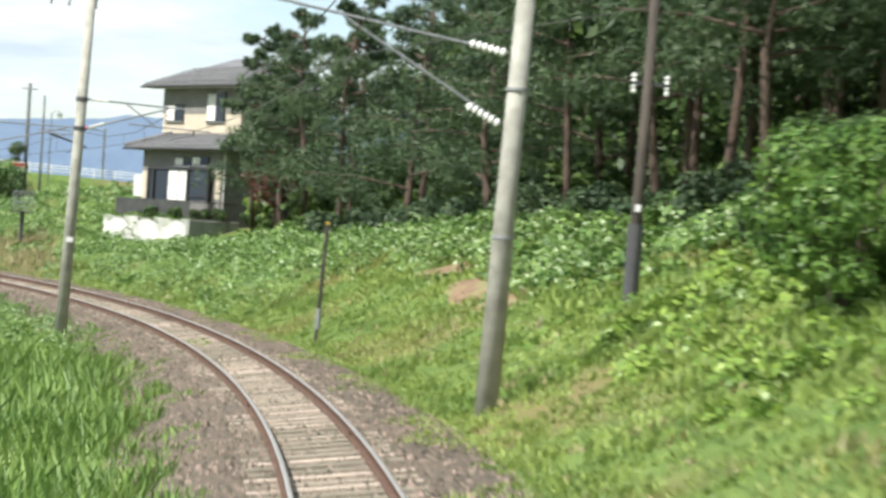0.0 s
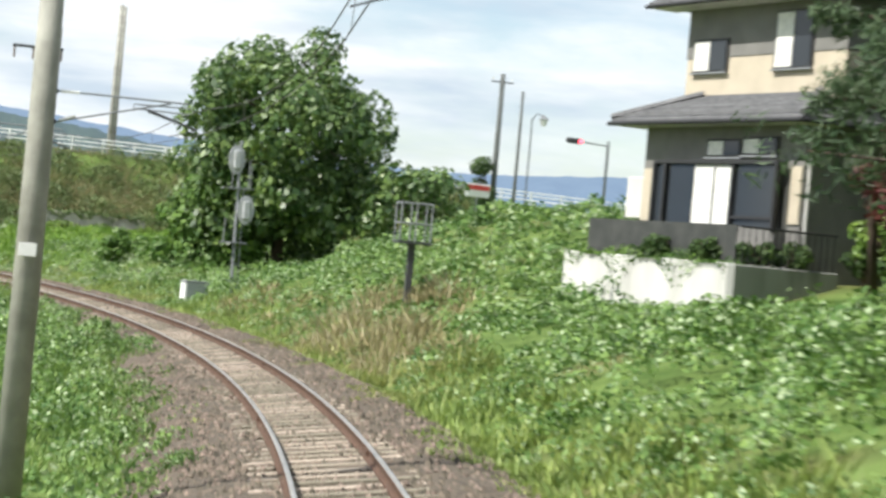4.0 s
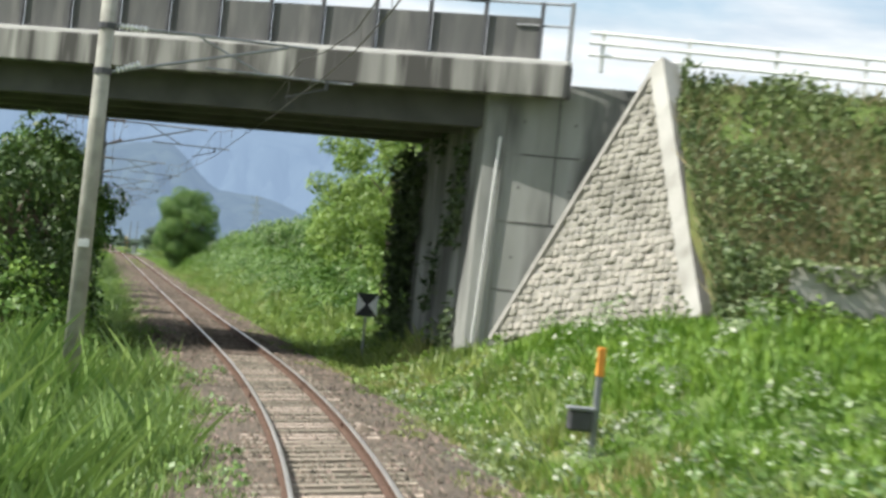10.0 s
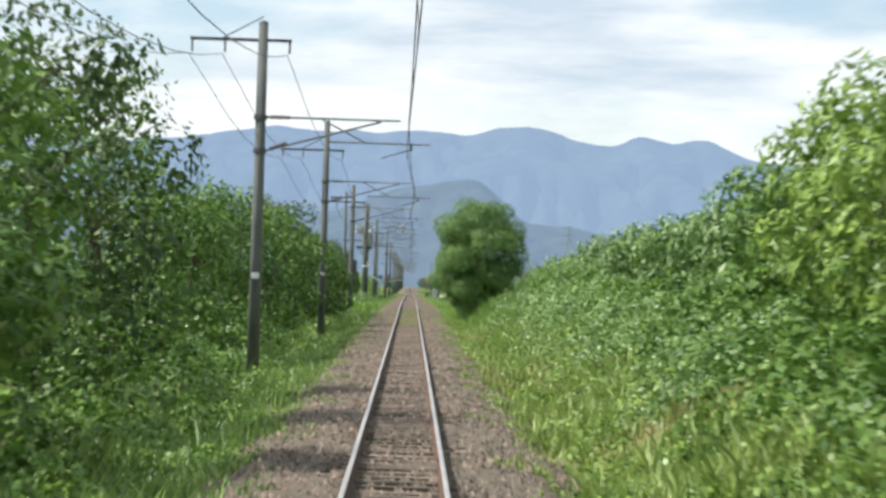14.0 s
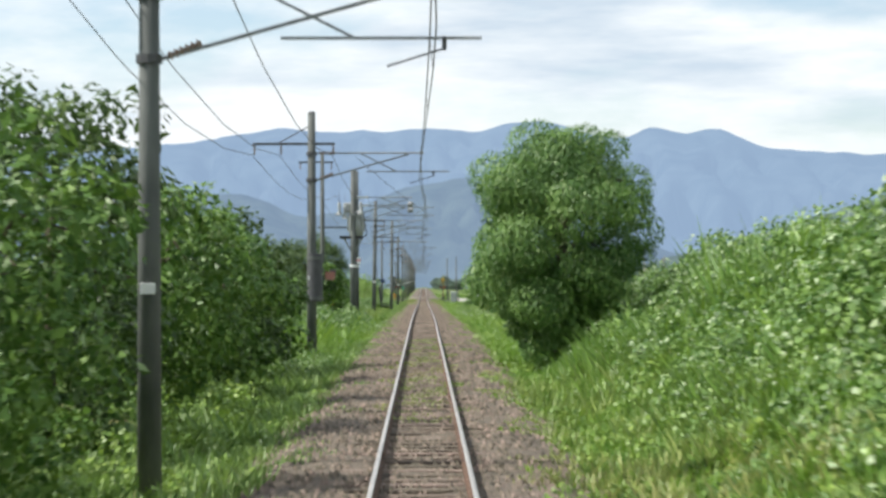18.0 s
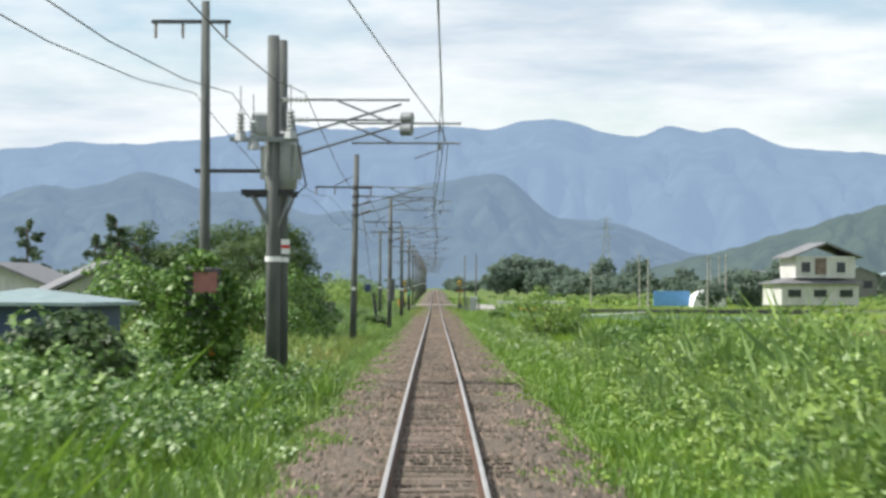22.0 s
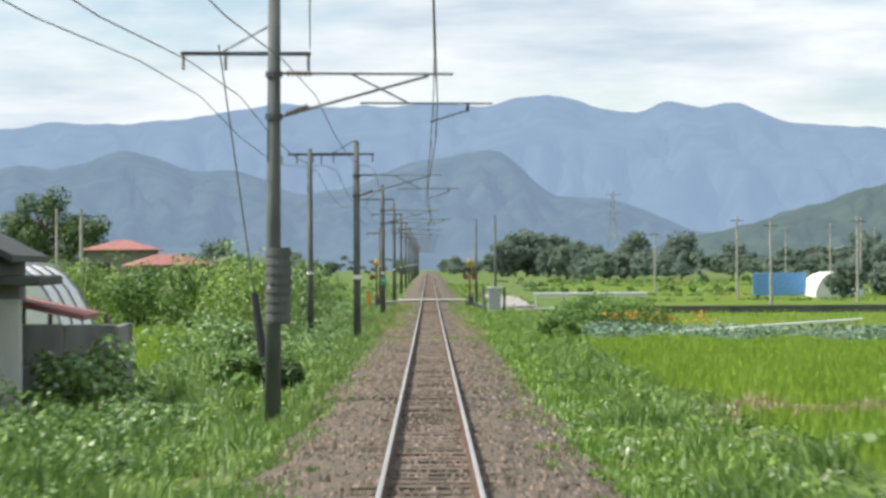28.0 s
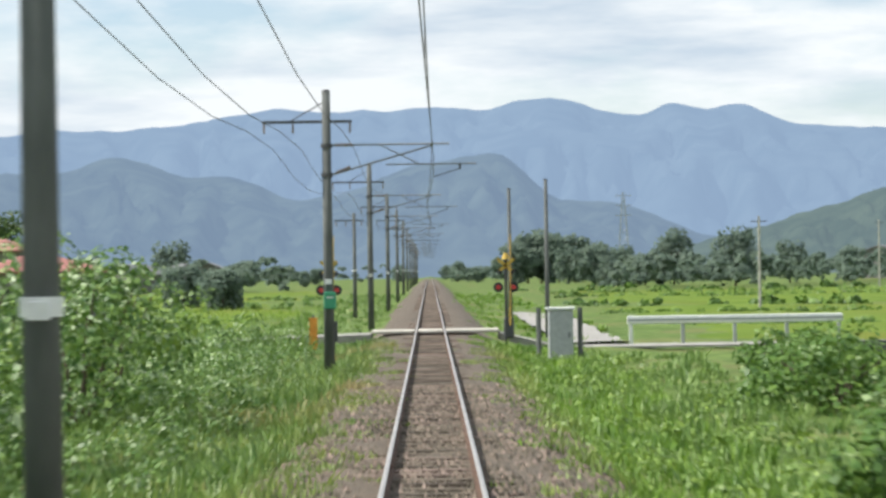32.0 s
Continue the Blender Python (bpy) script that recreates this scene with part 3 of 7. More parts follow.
LEFT = (
    (-80, (-.35, -.35, -.45, -.7, -.8, -1, -1.2, -1.4, -1.5, -1.5, -1.5, -1.5, -1.5, -1.5)),
    (200, (-.35, -.35, -.45, -.7, -.7, -.6, -.6, -.8, -1, -1, -1, -1, -1, -1)),
    (330, (-.35, -.35, -.45, -.7, -.7, -.6, -.6, -.7, -.8, -1, -1, -1, -1, -1)),
    (400, (-.35, -.35, -.45, -.7, -.8, -.8, -.8, -.8, -.8, -.9, -1, -1, -1, -1)),
    (1700, (-.35, -.35, -.45, -.7, -.9, -1.0, -1.1, -1.2, -1.2, -1.2, -1.2, -1.2, -1.2, -1)),
)


def ground(s, lat):
    """Height of the ground above the rails."""
    s, lat = np.broadcast_arrays(np.asarray(s, float), np.asarray(lat, float))
    res = np.zeros(s.shape)
    for side, table in ((1, RIGHT), (-1, LEFT)):
        ks = np.array([r[0] for r in table])
        zs = np.array([r[1] for r in table])
        j = np.clip(np.searchsorted(ks, s) - 1, 0, len(ks) - 2)
        u = np.clip((s - ks[j]) / (ks[j + 1] - ks[j]), 0, 1)
        u = u * u * (3 - 2 * u)
        la = np.abs(lat)
        i = np.clip(np.searchsorted(LATS, la) - 1, 0, len(LATS) - 2)
        v = np.clip((la - LATS[i]) / (LATS[i + 1] - LATS[i]), 0, 1)
        za = zs[j, i] * (1 - v) + zs[j, i + 1] * v
        zb = zs[j + 1, i] * (1 - v) + zs[j + 1, i + 1] * v
        res = np.where(lat * side >= 0, za * (1 - u) + zb * u, res)
    bump = 0.12 * np.sin(s * 0.31 + lat * 0.7) * np.sin(lat * 0.45 - s * 0.17) + 0.06 * np.sin(s * 0.9) * np.sin(lat * 1.3)
    lift = np.tan(cant(s)) * np.clip(lat, -2.4, 2.4)
    return res + lift + bump * np.clip((np.abs(lat) - 3.2) / 3, 0, 1) * np.clip(60 / (1 + np.abs(lat)), 0, 1)


def sheet(name, ss, lats, mat, lift=0.0, wide=None):
    """A sheet over the ground on a net of s and lat."""
    sg, lg = np.meshgrid(ss, lats, indexing="ij")
    if wide is not None:
        lg = np.maximum(lg, -wide(sg))
    z = ground(sg, lg) + lift
    v = line(sg.ravel(), lg.ravel(), z.ravel())
    n, k = sg.shape
    q = (np.arange(n - 1)[:, None] * k + np.arange(k - 1)[None]).ravel()
    return array_mesh(name, v, np.stack([q, q + 1, q + k + 1, q + k], 1))


g_lat = np.concatenate([[-4000, -1500, -700, -400, -220, -140, -90, -60, -45, -35, -25, -20, -16, -14], np.arange(-12, -3.1, 0.75), [-3.1, -2.35, -1.9, -0.6],
                        [0.6, 1.9, 2.35, 3.1], np.arange(3.75, 12.1, 0.75), [14, 16, 20, 25, 35, 45, 60, 90, 140, 220, 400, 700, 1500, 4000]])
g_s = np.concatenate([np.arange(-80, 700, 2.0), np.arange(700, 1100, 10.0), [1150, 1250, 1400, 1700, 2200, 3000, 4000, 5200]])
tagged(finish("ground", sheet("ground", g_s, g_lat, None, -0.01, wide=lambda s: np.where(s < 240, 200.0, 4000.0)), M["soil"], smooth=True),
                   "rough green earth beside the railway line", "ground", kind="structure")
BED = ((-2.95, -.72), (-2.3, -.42), (-1.85, -.21), (-1.3, -.165), (-.75, -.165), (-.45, -.19), (0, -.2), (.45, -.19), (.75, -.165), (1.3, -.165), (1.85, -.21), (2.3, -.42), (2.95, -.72))


def surface(s, lat):
    """Height of the ballast or the ground, whichever lies on top."""
    bedz = np.interp(lat, [b[0] for b in BED], [b[1] for b in BED]) + np.tan(cant(s)) * np.clip(lat, -2.4, 2.4)
    return np.where(np.abs(lat) < 2.9, np.maximum(ground(s, lat), bedz), ground(s, lat))


b_s = np.concatenate([np.arange(-60, 660, 0.8), np.arange(660, 1300, 20.0)])
sg, lg = np.meshgrid(b_s, np.array([b[0] for b in BED]), indexing="ij")
bz = np.broadcast_to(np.array([b[1] for b in BED]), sg.shape) + RNG_BED.normal(0, .012, sg.shape) + .02 * np.sin(sg * .9 + lg * 2) + np.tan(cant(sg)) * np.clip(lg, -2.4, 2.4)
nb, kb = sg.shape
qb = (np.arange(nb - 1)[:, None] * kb + np.arange(kb - 1)[None]).ravel()
bed = tagged(finish("ballast_bed", array_mesh("ballast_bed", line(sg.ravel(), lg.ravel(), bz.ravel()), np.stack([qb, qb + 1, qb + kb + 1, qb + kb], 1)), M["ballast"], smooth=True),
             "brown crushed-stone ballast bed under the track", "ballast bed", kind="structure")
low = bmesh.new()
bmesh.ops.create_grid(low, x_segments=4, y_segments=4, size=5200, matrix=pose(0, 1200, -3.4))
tagged(part("ground", low, M["soil"]), "low green valley floor under the railway banks", "ground", kind="structure")

# ---- track ----
GAUGE = 0.566


def sweep(profile, ss, lat):
    """A profile (x, z) swept along the track at lat, canted with it."""
    ss = np.asarray(ss, float)
    c = cant(ss)
    k = len(profile)
    vs = []
    for x, z in profile:
        vs.append(line(ss, lat + x, z + np.tan(c) * (lat + x)))
    v = np.stack(vs, 1).reshape(-1, 3)
    n = len(ss)
    q = (np.arange(n - 1)[:, None] * k + np.arange(k)[None])
    nx = (np.arange(n - 1)[:, None] * k + (np.arange(k)[None] + 1) % k)
    return v, np.stack([q.ravel(), nx.ravel(), (nx + k).ravel(), (q + k).ravel()], 1)


railway = thing("railway_track", "single railway track on wooden sleepers in brown ballast", "railway track")
rail_s = np.concatenate([np.arange(-60, 330, 2.0), np.arange(330, 1401, 6.0)])
for side in (-1, 1):
    v, f = sweep([(-0.062, -0.15), (0.062, -0.15), (0.05, -0.135), (0.009, -0.12), (0.009, -0.042), (0.032, -0.035), (0.033, -0.003), (-0.033, -0.003), (-0.032, -0.035), (-0.009, -0.042), (-0.009, -0.12), (-0.05, -0.135)], rail_s, side * GAUGE)
    rail = finish("rail", array_mesh("rail", v, f), M["rail_side"], railway, "rust-brown steel rail")
    v, f = sweep([(-0.031, -0.004), (0.031, -0.004), (0.027, 0.003), (-0.027, 0.003)], rail_s, side * GAUGE)
    finish("running_surface", array_mesh("running_surface", v, f), M["rail_top"], rail, "bright worn running surface")
    for k, s0 in enumerate(np.arange(12.0, 680, 20.0)):
        p = at(s0 + (0.0 if side > 0 else 6.3), side * GAUGE, -0.075 + math.tan(cant(s0)) * side * GAUGE)
        jt = box((0.085, 0.5, 0.075), (0, 0, 0), bevel=0.01)
        ob = part("fishplate", jt, M["rail_side"], railway, "bolted rail joint plate")
        ob.matrix_world = pose(*p, 0, 0, head(s0))

sl_bm = box((2.05, 0.2, 0.14), (0, 0, -0.07), bevel=0.012)
sl_me = bpy.data.meshes.new("sleeper")
sl_bm.to_mesh(sl_me)
sl_bm.free()
sl_me.materials.append(M["sleeper"])
pitch_s = 0.64
all_s = np.arange(-20, 900, pitch_s)
one_v = np.array([v.co[:] for v in sl_me.vertices])
one_f = [tuple(p.vertices) for p in sl_me.polygons]
far_v, far_f, nv0 = [], [], 0
rs = random.Random(3)
for s0 in all_s:
    c = float(cant(s0))
    p = at(s0, rs.uniform(-0.03, 0.03), -0.152 + rs.uniform(-0.012, 0.004))
    m = pose(p.x, p.y, p.z, 0, -math.degrees(c), head(s0) + rs.uniform(-0.8, 0.8))
    if 20 < s0 < 212:
        ob = bpy.data.objects.new("sleeper", sl_me)
        scene.collection.objects.link(ob)
        ob.parent = railway
        ob.matrix_world = m
    else:
        far_v.extend([tuple(m @ Vector(v)) for v in one_v])
        far_f.extend([tuple(i + nv0 for i in f) for f in one_f])
        nv0 += len(one_v)
me = bpy.data.meshes.new("sleeper_run")
me.from_pydata(far_v, [], far_f)
tagged(finish("sleeper_run", me, M["sleeper_far"], railway, "weathered wooden sleeper timbers of the straight track"), kind="stuff")


def ballast_stones(s0, s1, n):
    s = RNG.uniform(s0, s1, n)
    lat = RNG.uniform(-2.75, 2.75, n)
    z = np.interp(lat, [b[0] for b in BED], [b[1] for b in BED]) + 0.02 + np.tan(cant(s)) * np.clip(lat, -2.4, 2.4)
    p = line(s, lat, z)
    r = RNG.uniform(0.025, 0.055, n)
    d = RNG.normal(size=(n, 4, 3))
    d /= np.linalg.norm(d, axis=2)[:, :, None]
    base = np.array([[1, 0, -0.3], [-0.5, 0.87, -0.3], [-0.5, -0.87, -0.3], [0, 0, 0.9]])[None] + d * 0.35
    v = (p[:, None] + base * r[:, None, None]).reshape(-1, 3)
    q = np.arange(n)[:, None, None] * 4
    f = (q + np.array([[0, 1, 3], [1, 2, 3], [2, 0, 3]])[None]).reshape(-1, 3)
    return v, f


v, f = ballast_stones(15, 600, 110000)
tagged(finish("loose_ballast", array_mesh("loose_ballast", v, f), M["stone"]), "loose brown ballast stones along the track", "ballast", kind="stuff")

# ---- catenary ----


def insulator(a, b, r=0.06, n=6, bm=None):
    """A ribbed insulator between two points, turned in one piece."""
    bm = bm or bmesh.new()
    a, b = Vector(a), Vector(b)
    q = (b - a).to_track_quat("Z", "Y")
    rings = []
    for t, rr in [(0, .45)] + [(k_ / n + d, f) for k_ in range(n) for d, f in ((.15 / n, .45), (.4 / n, 1.0), (.6 / n, .8), (.85 / n, .45))] + [(1, .45)]:
        c = a.lerp(b, t)
        rings.append([bm.verts.new(c + q @ Vector((r * rr * math.cos(w * math.pi / 4), r * rr * math.sin(w * math.pi / 4), 0))) for w in range(8)])
    for lo, hi in zip(rings, rings[1:]):
        for w in range(8):
            bm.faces.new((lo[w], lo[(w + 1) % 8], hi[(w + 1) % 8], hi[w]))
    bm.faces.new(rings[0][::-1])
    bm.faces.new(rings[-1])
    return bm


def mast(ob, height, r, mat, band=True, band_z=2.75):
    part("mast", rod((0, 0, -0.6), (0, 0, height), r, r * 0.72, n=14), mat, ob, smooth=True)
    part("mast_cap", rod((0, 0, height), (0, 0, height + 0.05), r * 0.78, r * 0.5, n=12), M["dark_steel"], ob)
    if band:
        part("number_plate", box((0.2, 0.02, 0.15), (0, -r - 0.012, band_z), bevel=0.004), M["white"], ob, "small white plate")


def cantilever(ob, reach, wire_z, mess_z, r=0.15, frame_arm=True, shed="insul"):
    """The hinged bracket that holds the wires over the track; x points to the track."""
    for z in (mess_z - 0.02, wire_z + 0.12):
        part("clamp", rod((0, 0, z - 0.06), (0, 0, z + 0.06), r + 0.03, n=10), M["dark_steel"], ob)
    part("insulator", insulator((r + 0.1, 0, mess_z), (r + 0.62, 0, mess_z), 0.07), M[shed], ob, "ribbed insulator")
    part("top_tube", rod((r, 0, mess_z), (reach + 0.45, 0, mess_z), 0.028, n=8), M["steel"], ob)
    part("insulator", insulator((r + 0.1, 0, wire_z + 0.16), (r + 0.55, 0, wire_z + 0.34), 0.07), M[shed], ob, "ribbed insulator")
    part("diagonal_strut", rod((r, 0, wire_z + 0.12), (reach - 0.05, 0, mess_z - 0.04), 0.028, n=8), M["steel"], ob)
    if frame_arm:
        part("cross_brace", rod((reach * 0.5, 0, mess_z - 0.02), (reach * 0.86, 0, wire_z + 0.4), 0.02, n=6), M["steel"], ob)
        part("lower_tube", rod((reach * 0.55, 0, wire_z + 0.4), (reach + 1.25, 0, wire_z + 0.4), 0.022, n=8), M["steel"], ob)
        b = rod((reach + 0.75, 0, wire_z + 0.42), (reach + 0.75, 0, wire_z + 0.24), 0.035, n=6)
        rod((reach + 0.75, 0, wire_z + 0.26), (reach - 0.02, 0, wire_z + 0.02), 0.014, n=6, bm=b)
        part("steady_arm", b, M["dark_steel"], ob)
    else:
        b = tube([(reach * 0.68, 0, mess_z - 0.35), (reach * 0.68, 0, mess_z - 0.16), (reach + 0.5, 0, mess_z - 0.12), (reach + 0.62, 0, mess_z - 0.2), (reach + 0.5, 0, mess_z - 0.3), (reach * 0.68, 0, mess_z - 0.28)], 0.024)
        part("loop_arm", b, M["steel"], ob)
        b = rod((reach * 0.8, 0, mess_z - 0.3), (reach + 0.75, 0, wire_z + 0.28), 0.05, 0.03)
        rod((reach + 0.75, 0, wire_z + 0.28), (reach - 0.02, 0, wire_z + 0.02), 0.013, n=6, bm=b)
        part("steady_arm", b, M["dark_steel"], ob)


def feeder_arm(ob, z, left=1.9, right=0.75, tie=True):
    part("crossarm", box((left + right, 0.08, 0.08), ((right - left) / 2, 0, z), bevel=0.008), M["dark_steel"], ob)
    if tie:
        part("tie_rod", rod((-left * 0.55, 0, z + 0.04), (0, 0, z + 0.62), 0.018, n=6), M["dark_steel"], ob)
    for x in (-left + 0.05, -left * 0.52, right - 0.05):
        part("insulator", insulator((x, 0, z - 0.04), (x, 0, z - 0.34), 0.045, 4), M["brown_insul"], ob, "hanging brown insulator")


WIRE_Z, MESS_Z = 5.45, 6.45
POLES = ((68, -2.68), (89, -3.4), (128, -3.6), (155, -3.65), (177, -3.65), (201, -3.7), (238, -3.8), (281, -3.95), (318, -3.65), (361, -3.6), (411, -3.7), (464, -3.85), (516, -3.2), (567, -3.1), (616, -3.0), (664, -3.0), (712, -3.0), (760, -3.0), (808, -3.0), (856, -3.0), (904, -3.0), (952, -3.0), (1000, -3.0), (1050, -3.0), (1100, -3.0))
# heights of bracket tube and feeder arm above the rails, pole by pole on the straight
BRACKET = {238: (6.3, 6.55, 8.6), 281: (6.3, 8.3, 8.75), 318: (6.1, 7.4, 8.6), 361: (6.2, 6.5, 7.5), 411: (6.6, 7.0, 8.6), 464: (6.95, 6.9, 8.4), 516: (6.5, 6.9, 8.6), 567: (6.55, 7.45, 7.95)}


def straight_pole(m, tube_z, arm_z, top):
    ob = thing("catenary_pole", "round concrete catenary pole with a wire bracket and feeder crossarm", "catenary pole", m, "catenary poles along the line")
    mast(ob, top + .6, 0.17, M["dark_pole"])
    cantilever(ob, 3.2, tube_z - .4, tube_z + 0.6, shed="brown_insul")
    feeder_arm(ob, arm_z + .6)
    if tube_z > 6.9:
        cantilever(ob, 3.2, tube_z - .85, tube_z + 0.15, shed="brown_insul")
    return ob


pole_b = thing("catenary_pole", "pale concrete catenary pole with a looped wire bracket on the curve", "catenary pole", group="catenary poles along the line")
mast(pole_b, 8.6, 0.17, M["conc_pole"])
feeder_arm(pole_b, 8.0, 1.2, .2, False)
cantilever(pole_b, 3.4, WIRE_Z + 0.4, MESS_Z + 0.4, frame_arm=False)
made_poles = []
far_pole = None
for i, (s0, lat) in enumerate(POLES):
    lean = {68: 1.8, 464: 1.0, 516: 0.5}.get(s0, 0.0)
    if s0 == 411:
        made_poles.append(None)
        continue
    m = stand(s0, lat, -.6, lean=lean)
    if s0 in (68, 201):
        ob = thing("catenary_pole", "pale concrete catenary pole with a straight wire bracket on the curve", "catenary pole", m, "catenary poles along the line")
        mast(ob, 10.6, 0.185, M["conc_pole"])
        cantilever(ob, 2.6 if s0 == 68 else 3.5, WIRE_Z + .45, MESS_Z + .45)
        feeder_arm(ob, 9.9, 1.2, .2, False)
        made_poles.append(ob)
    elif s0 == 89:
        pole_b.matrix_world = m
        made_poles.append(pole_b)
    elif s0 < 220:
        made_poles.append(copy_thing(pole_b, m))
    elif s0 in BRACKET:
        made_poles.append(straight_pole(m, *BRACKET[s0]))
    elif far_pole is None:
        far_pole = straight_pole(m, 6.2, 6.9, 7.8)
        made_poles.append(far_pole)
    else:
        made_poles.append(copy_thing(far_pole, m))


def wire(name, label, pts_fn, r, ss, group="overhead wires"):
    ob = part(name, tube([pts_fn(x) for x in ss], r, n=5), M["wire"])
    return tagged(ob, label, "wire", group)


PS = np.array([p[0] for p in POLES], float)


def stagger(s):
    i = np.searchsorted(PS, s)
    return np.interp(s, PS, np.array([-0.12 if k % 2 else 0.2 for k in range(len(PS))]))


def sag(s, depth):
    i = int(np.clip(np.searchsorted(PS, s) - 1, 0, len(PS) - 2))
    u = (s - PS[i]) / (PS[i + 1] - PS[i])
    return -4 * depth * u * (1 - u) if 0 <= u <= 1 else 0.0


def hang(s):
    return float(np.interp(s, PS, [BRACKET[p[0]][0] if p[0] in BRACKET else (MESS_Z - .2 if p[0] < 220 else 6.2) for p in POLES]))


def feed(s):
    return float(np.interp(s, PS, [BRACKET[p[0]][1] if p[0] in BRACKET else 6.9 for p in POLES]))


wss = list(np.arange(-20, 330, 6.0)) + list(np.arange(330, 1100, 10.0))
wire("contact_wire", "contact wire over the track", lambda s: at(s, stagger(s), WIRE_Z), 0.011, wss)
wire("messenger_wire", "sagging messenger wire above the contact wire", lambda s: at(s, stagger(s) * 0.7, hang(s) + sag(s, 0.5)), 0.012, wss)
for lat, z in ((-1.85, -.36), (-0.98, -.36), (0.7, -.36)):
    wire("feeder_wire", "bare feeder wire on the pole crossarms", lambda s: at(s, float(np.interp(s, PS, [p[1] for p in POLES])) + lat, feed(s) + z + sag(s, 0.8)), 0.011, [x for x in wss if x > 220])
over_s = list(np.arange(366, 514, 6.0))
wire("contact_wire", "overlapping contact wire at the tension section", lambda s: at(s, float(np.interp(s, (361, 411, 464, 516), (-2.6, .3, .3, -2.4))), WIRE_Z + .18 + .00035 * max(0.0, abs(s - 437) - 26) ** 2), 0.011, over_s)
droppers = bmesh.new()
for a, b in zip(PS, PS[1:]):
    if a > 720:
        break
    for u in (0.1, 0.3, 0.5, 0.7, 0.9):
        s0 = a + (b - a) * u
        rod(at(s0, stagger(s0), WIRE_Z), at(s0, stagger(s0) * 0.7, hang(s0) + sag(s0, 0.5)), 0.006, n=4, bm=droppers)
tagged(part("dropper_wires", droppers, M["wire"]), "thin droppers between messenger and contact wire", "wire", kind="stuff")

# ---- mountains and sky line ----


def ridge(name, label, dist, peaks, base, a0, a1, mat, depth, rough_, seed):
    """A range of hills: an even run of height along the skyline, summed from broad swells and noise."""
    na, nd = 520, 34
    ang = np.linspace(a0, a1, na)
    h = np.full(na, float(base))
    for c, amp, wd in peaks:
        h += amp * np.exp(-((ang - c) / wd) ** 2)
    nz = np.array([noise.fractal(Vector((a * 60, seed, 0)), 0.9, 2.2, 5) for a in ang])
    h = np.maximum(h + nz * rough_, 2)
    v = []
    for j in range(nd):
        u = j / (nd - 1)
        d = dist - depth * (1 - u)
        for i in range(na):
            spur = noise.fractal(Vector((ang[i] * 75 + u * 0.8, u * 2.6, seed + 5)), 0.7, 2.3, 7)
            z = h[i] * ((u ** 0.75) * (1 + 0.75 * spur * (1 - u) ** 0.7 * min(1.0, 4 * u))) - 6 * (1 - u)
            z = min(z, h[i] * (0.25 + 0.75 * u))
            v.append((math.sin(ang[i]) * d, math.cos(ang[i]) * d + 250, z))
    v = np.array(v)
    q = (np.arange(nd - 1)[:, None] * na + np.arange(na - 1)[None]).ravel()
    ob = finish(name, array_mesh(name, v, np.stack([q, q + 1, q + na + 1, q + na], 1)), mat, smooth=True)
    return tagged(ob, label, "mountain", kind="structure")


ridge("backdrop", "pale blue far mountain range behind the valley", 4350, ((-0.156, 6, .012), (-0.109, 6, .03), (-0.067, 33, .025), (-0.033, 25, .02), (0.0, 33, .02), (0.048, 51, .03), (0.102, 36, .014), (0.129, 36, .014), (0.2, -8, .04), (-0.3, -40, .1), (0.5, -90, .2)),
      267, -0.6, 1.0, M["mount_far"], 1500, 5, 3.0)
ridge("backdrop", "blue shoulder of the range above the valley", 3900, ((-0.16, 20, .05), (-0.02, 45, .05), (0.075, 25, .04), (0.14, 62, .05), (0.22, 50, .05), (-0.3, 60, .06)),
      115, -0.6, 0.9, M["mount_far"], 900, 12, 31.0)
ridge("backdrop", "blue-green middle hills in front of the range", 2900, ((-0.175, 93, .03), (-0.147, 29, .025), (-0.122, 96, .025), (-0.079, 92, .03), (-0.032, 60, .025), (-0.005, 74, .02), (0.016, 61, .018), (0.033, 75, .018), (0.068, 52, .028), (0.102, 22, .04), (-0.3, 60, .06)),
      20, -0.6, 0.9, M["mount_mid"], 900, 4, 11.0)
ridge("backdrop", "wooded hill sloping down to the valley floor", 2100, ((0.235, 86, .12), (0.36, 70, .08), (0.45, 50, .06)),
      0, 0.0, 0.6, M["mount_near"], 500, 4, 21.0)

# ---- plants ----


def stuff(name, label, category, arrays, mat):
    v = np.concatenate([a[0] for a in arrays])
    f, n0 = [], 0
    for a in arrays:
        f.append(a[1] + n0)
        n0 += len(a[0])
    ob = finish(name, array_mesh(name, v, np.concatenate(f)), mat)
    return tagged(ob, label, category, kind="stuff")


def mounds(s, lat, seed, scale=1.0):
    """Uneven swell from 0 to about 1.4 for the height of undergrowth."""
    a = np.sin(s * 0.55 / scale + seed) * np.sin(lat * 0.9 / scale + seed * 1.7 + s * 0.2) + 0.6 * np.sin(s * 1.37 / scale + lat * 1.1 + seed * 2.3) + 0.4 * np.sin(lat * 2.3 - s * 0.8 + seed)
    return np.clip(0.75 + 0.32 * a, 0.1, 1.5)


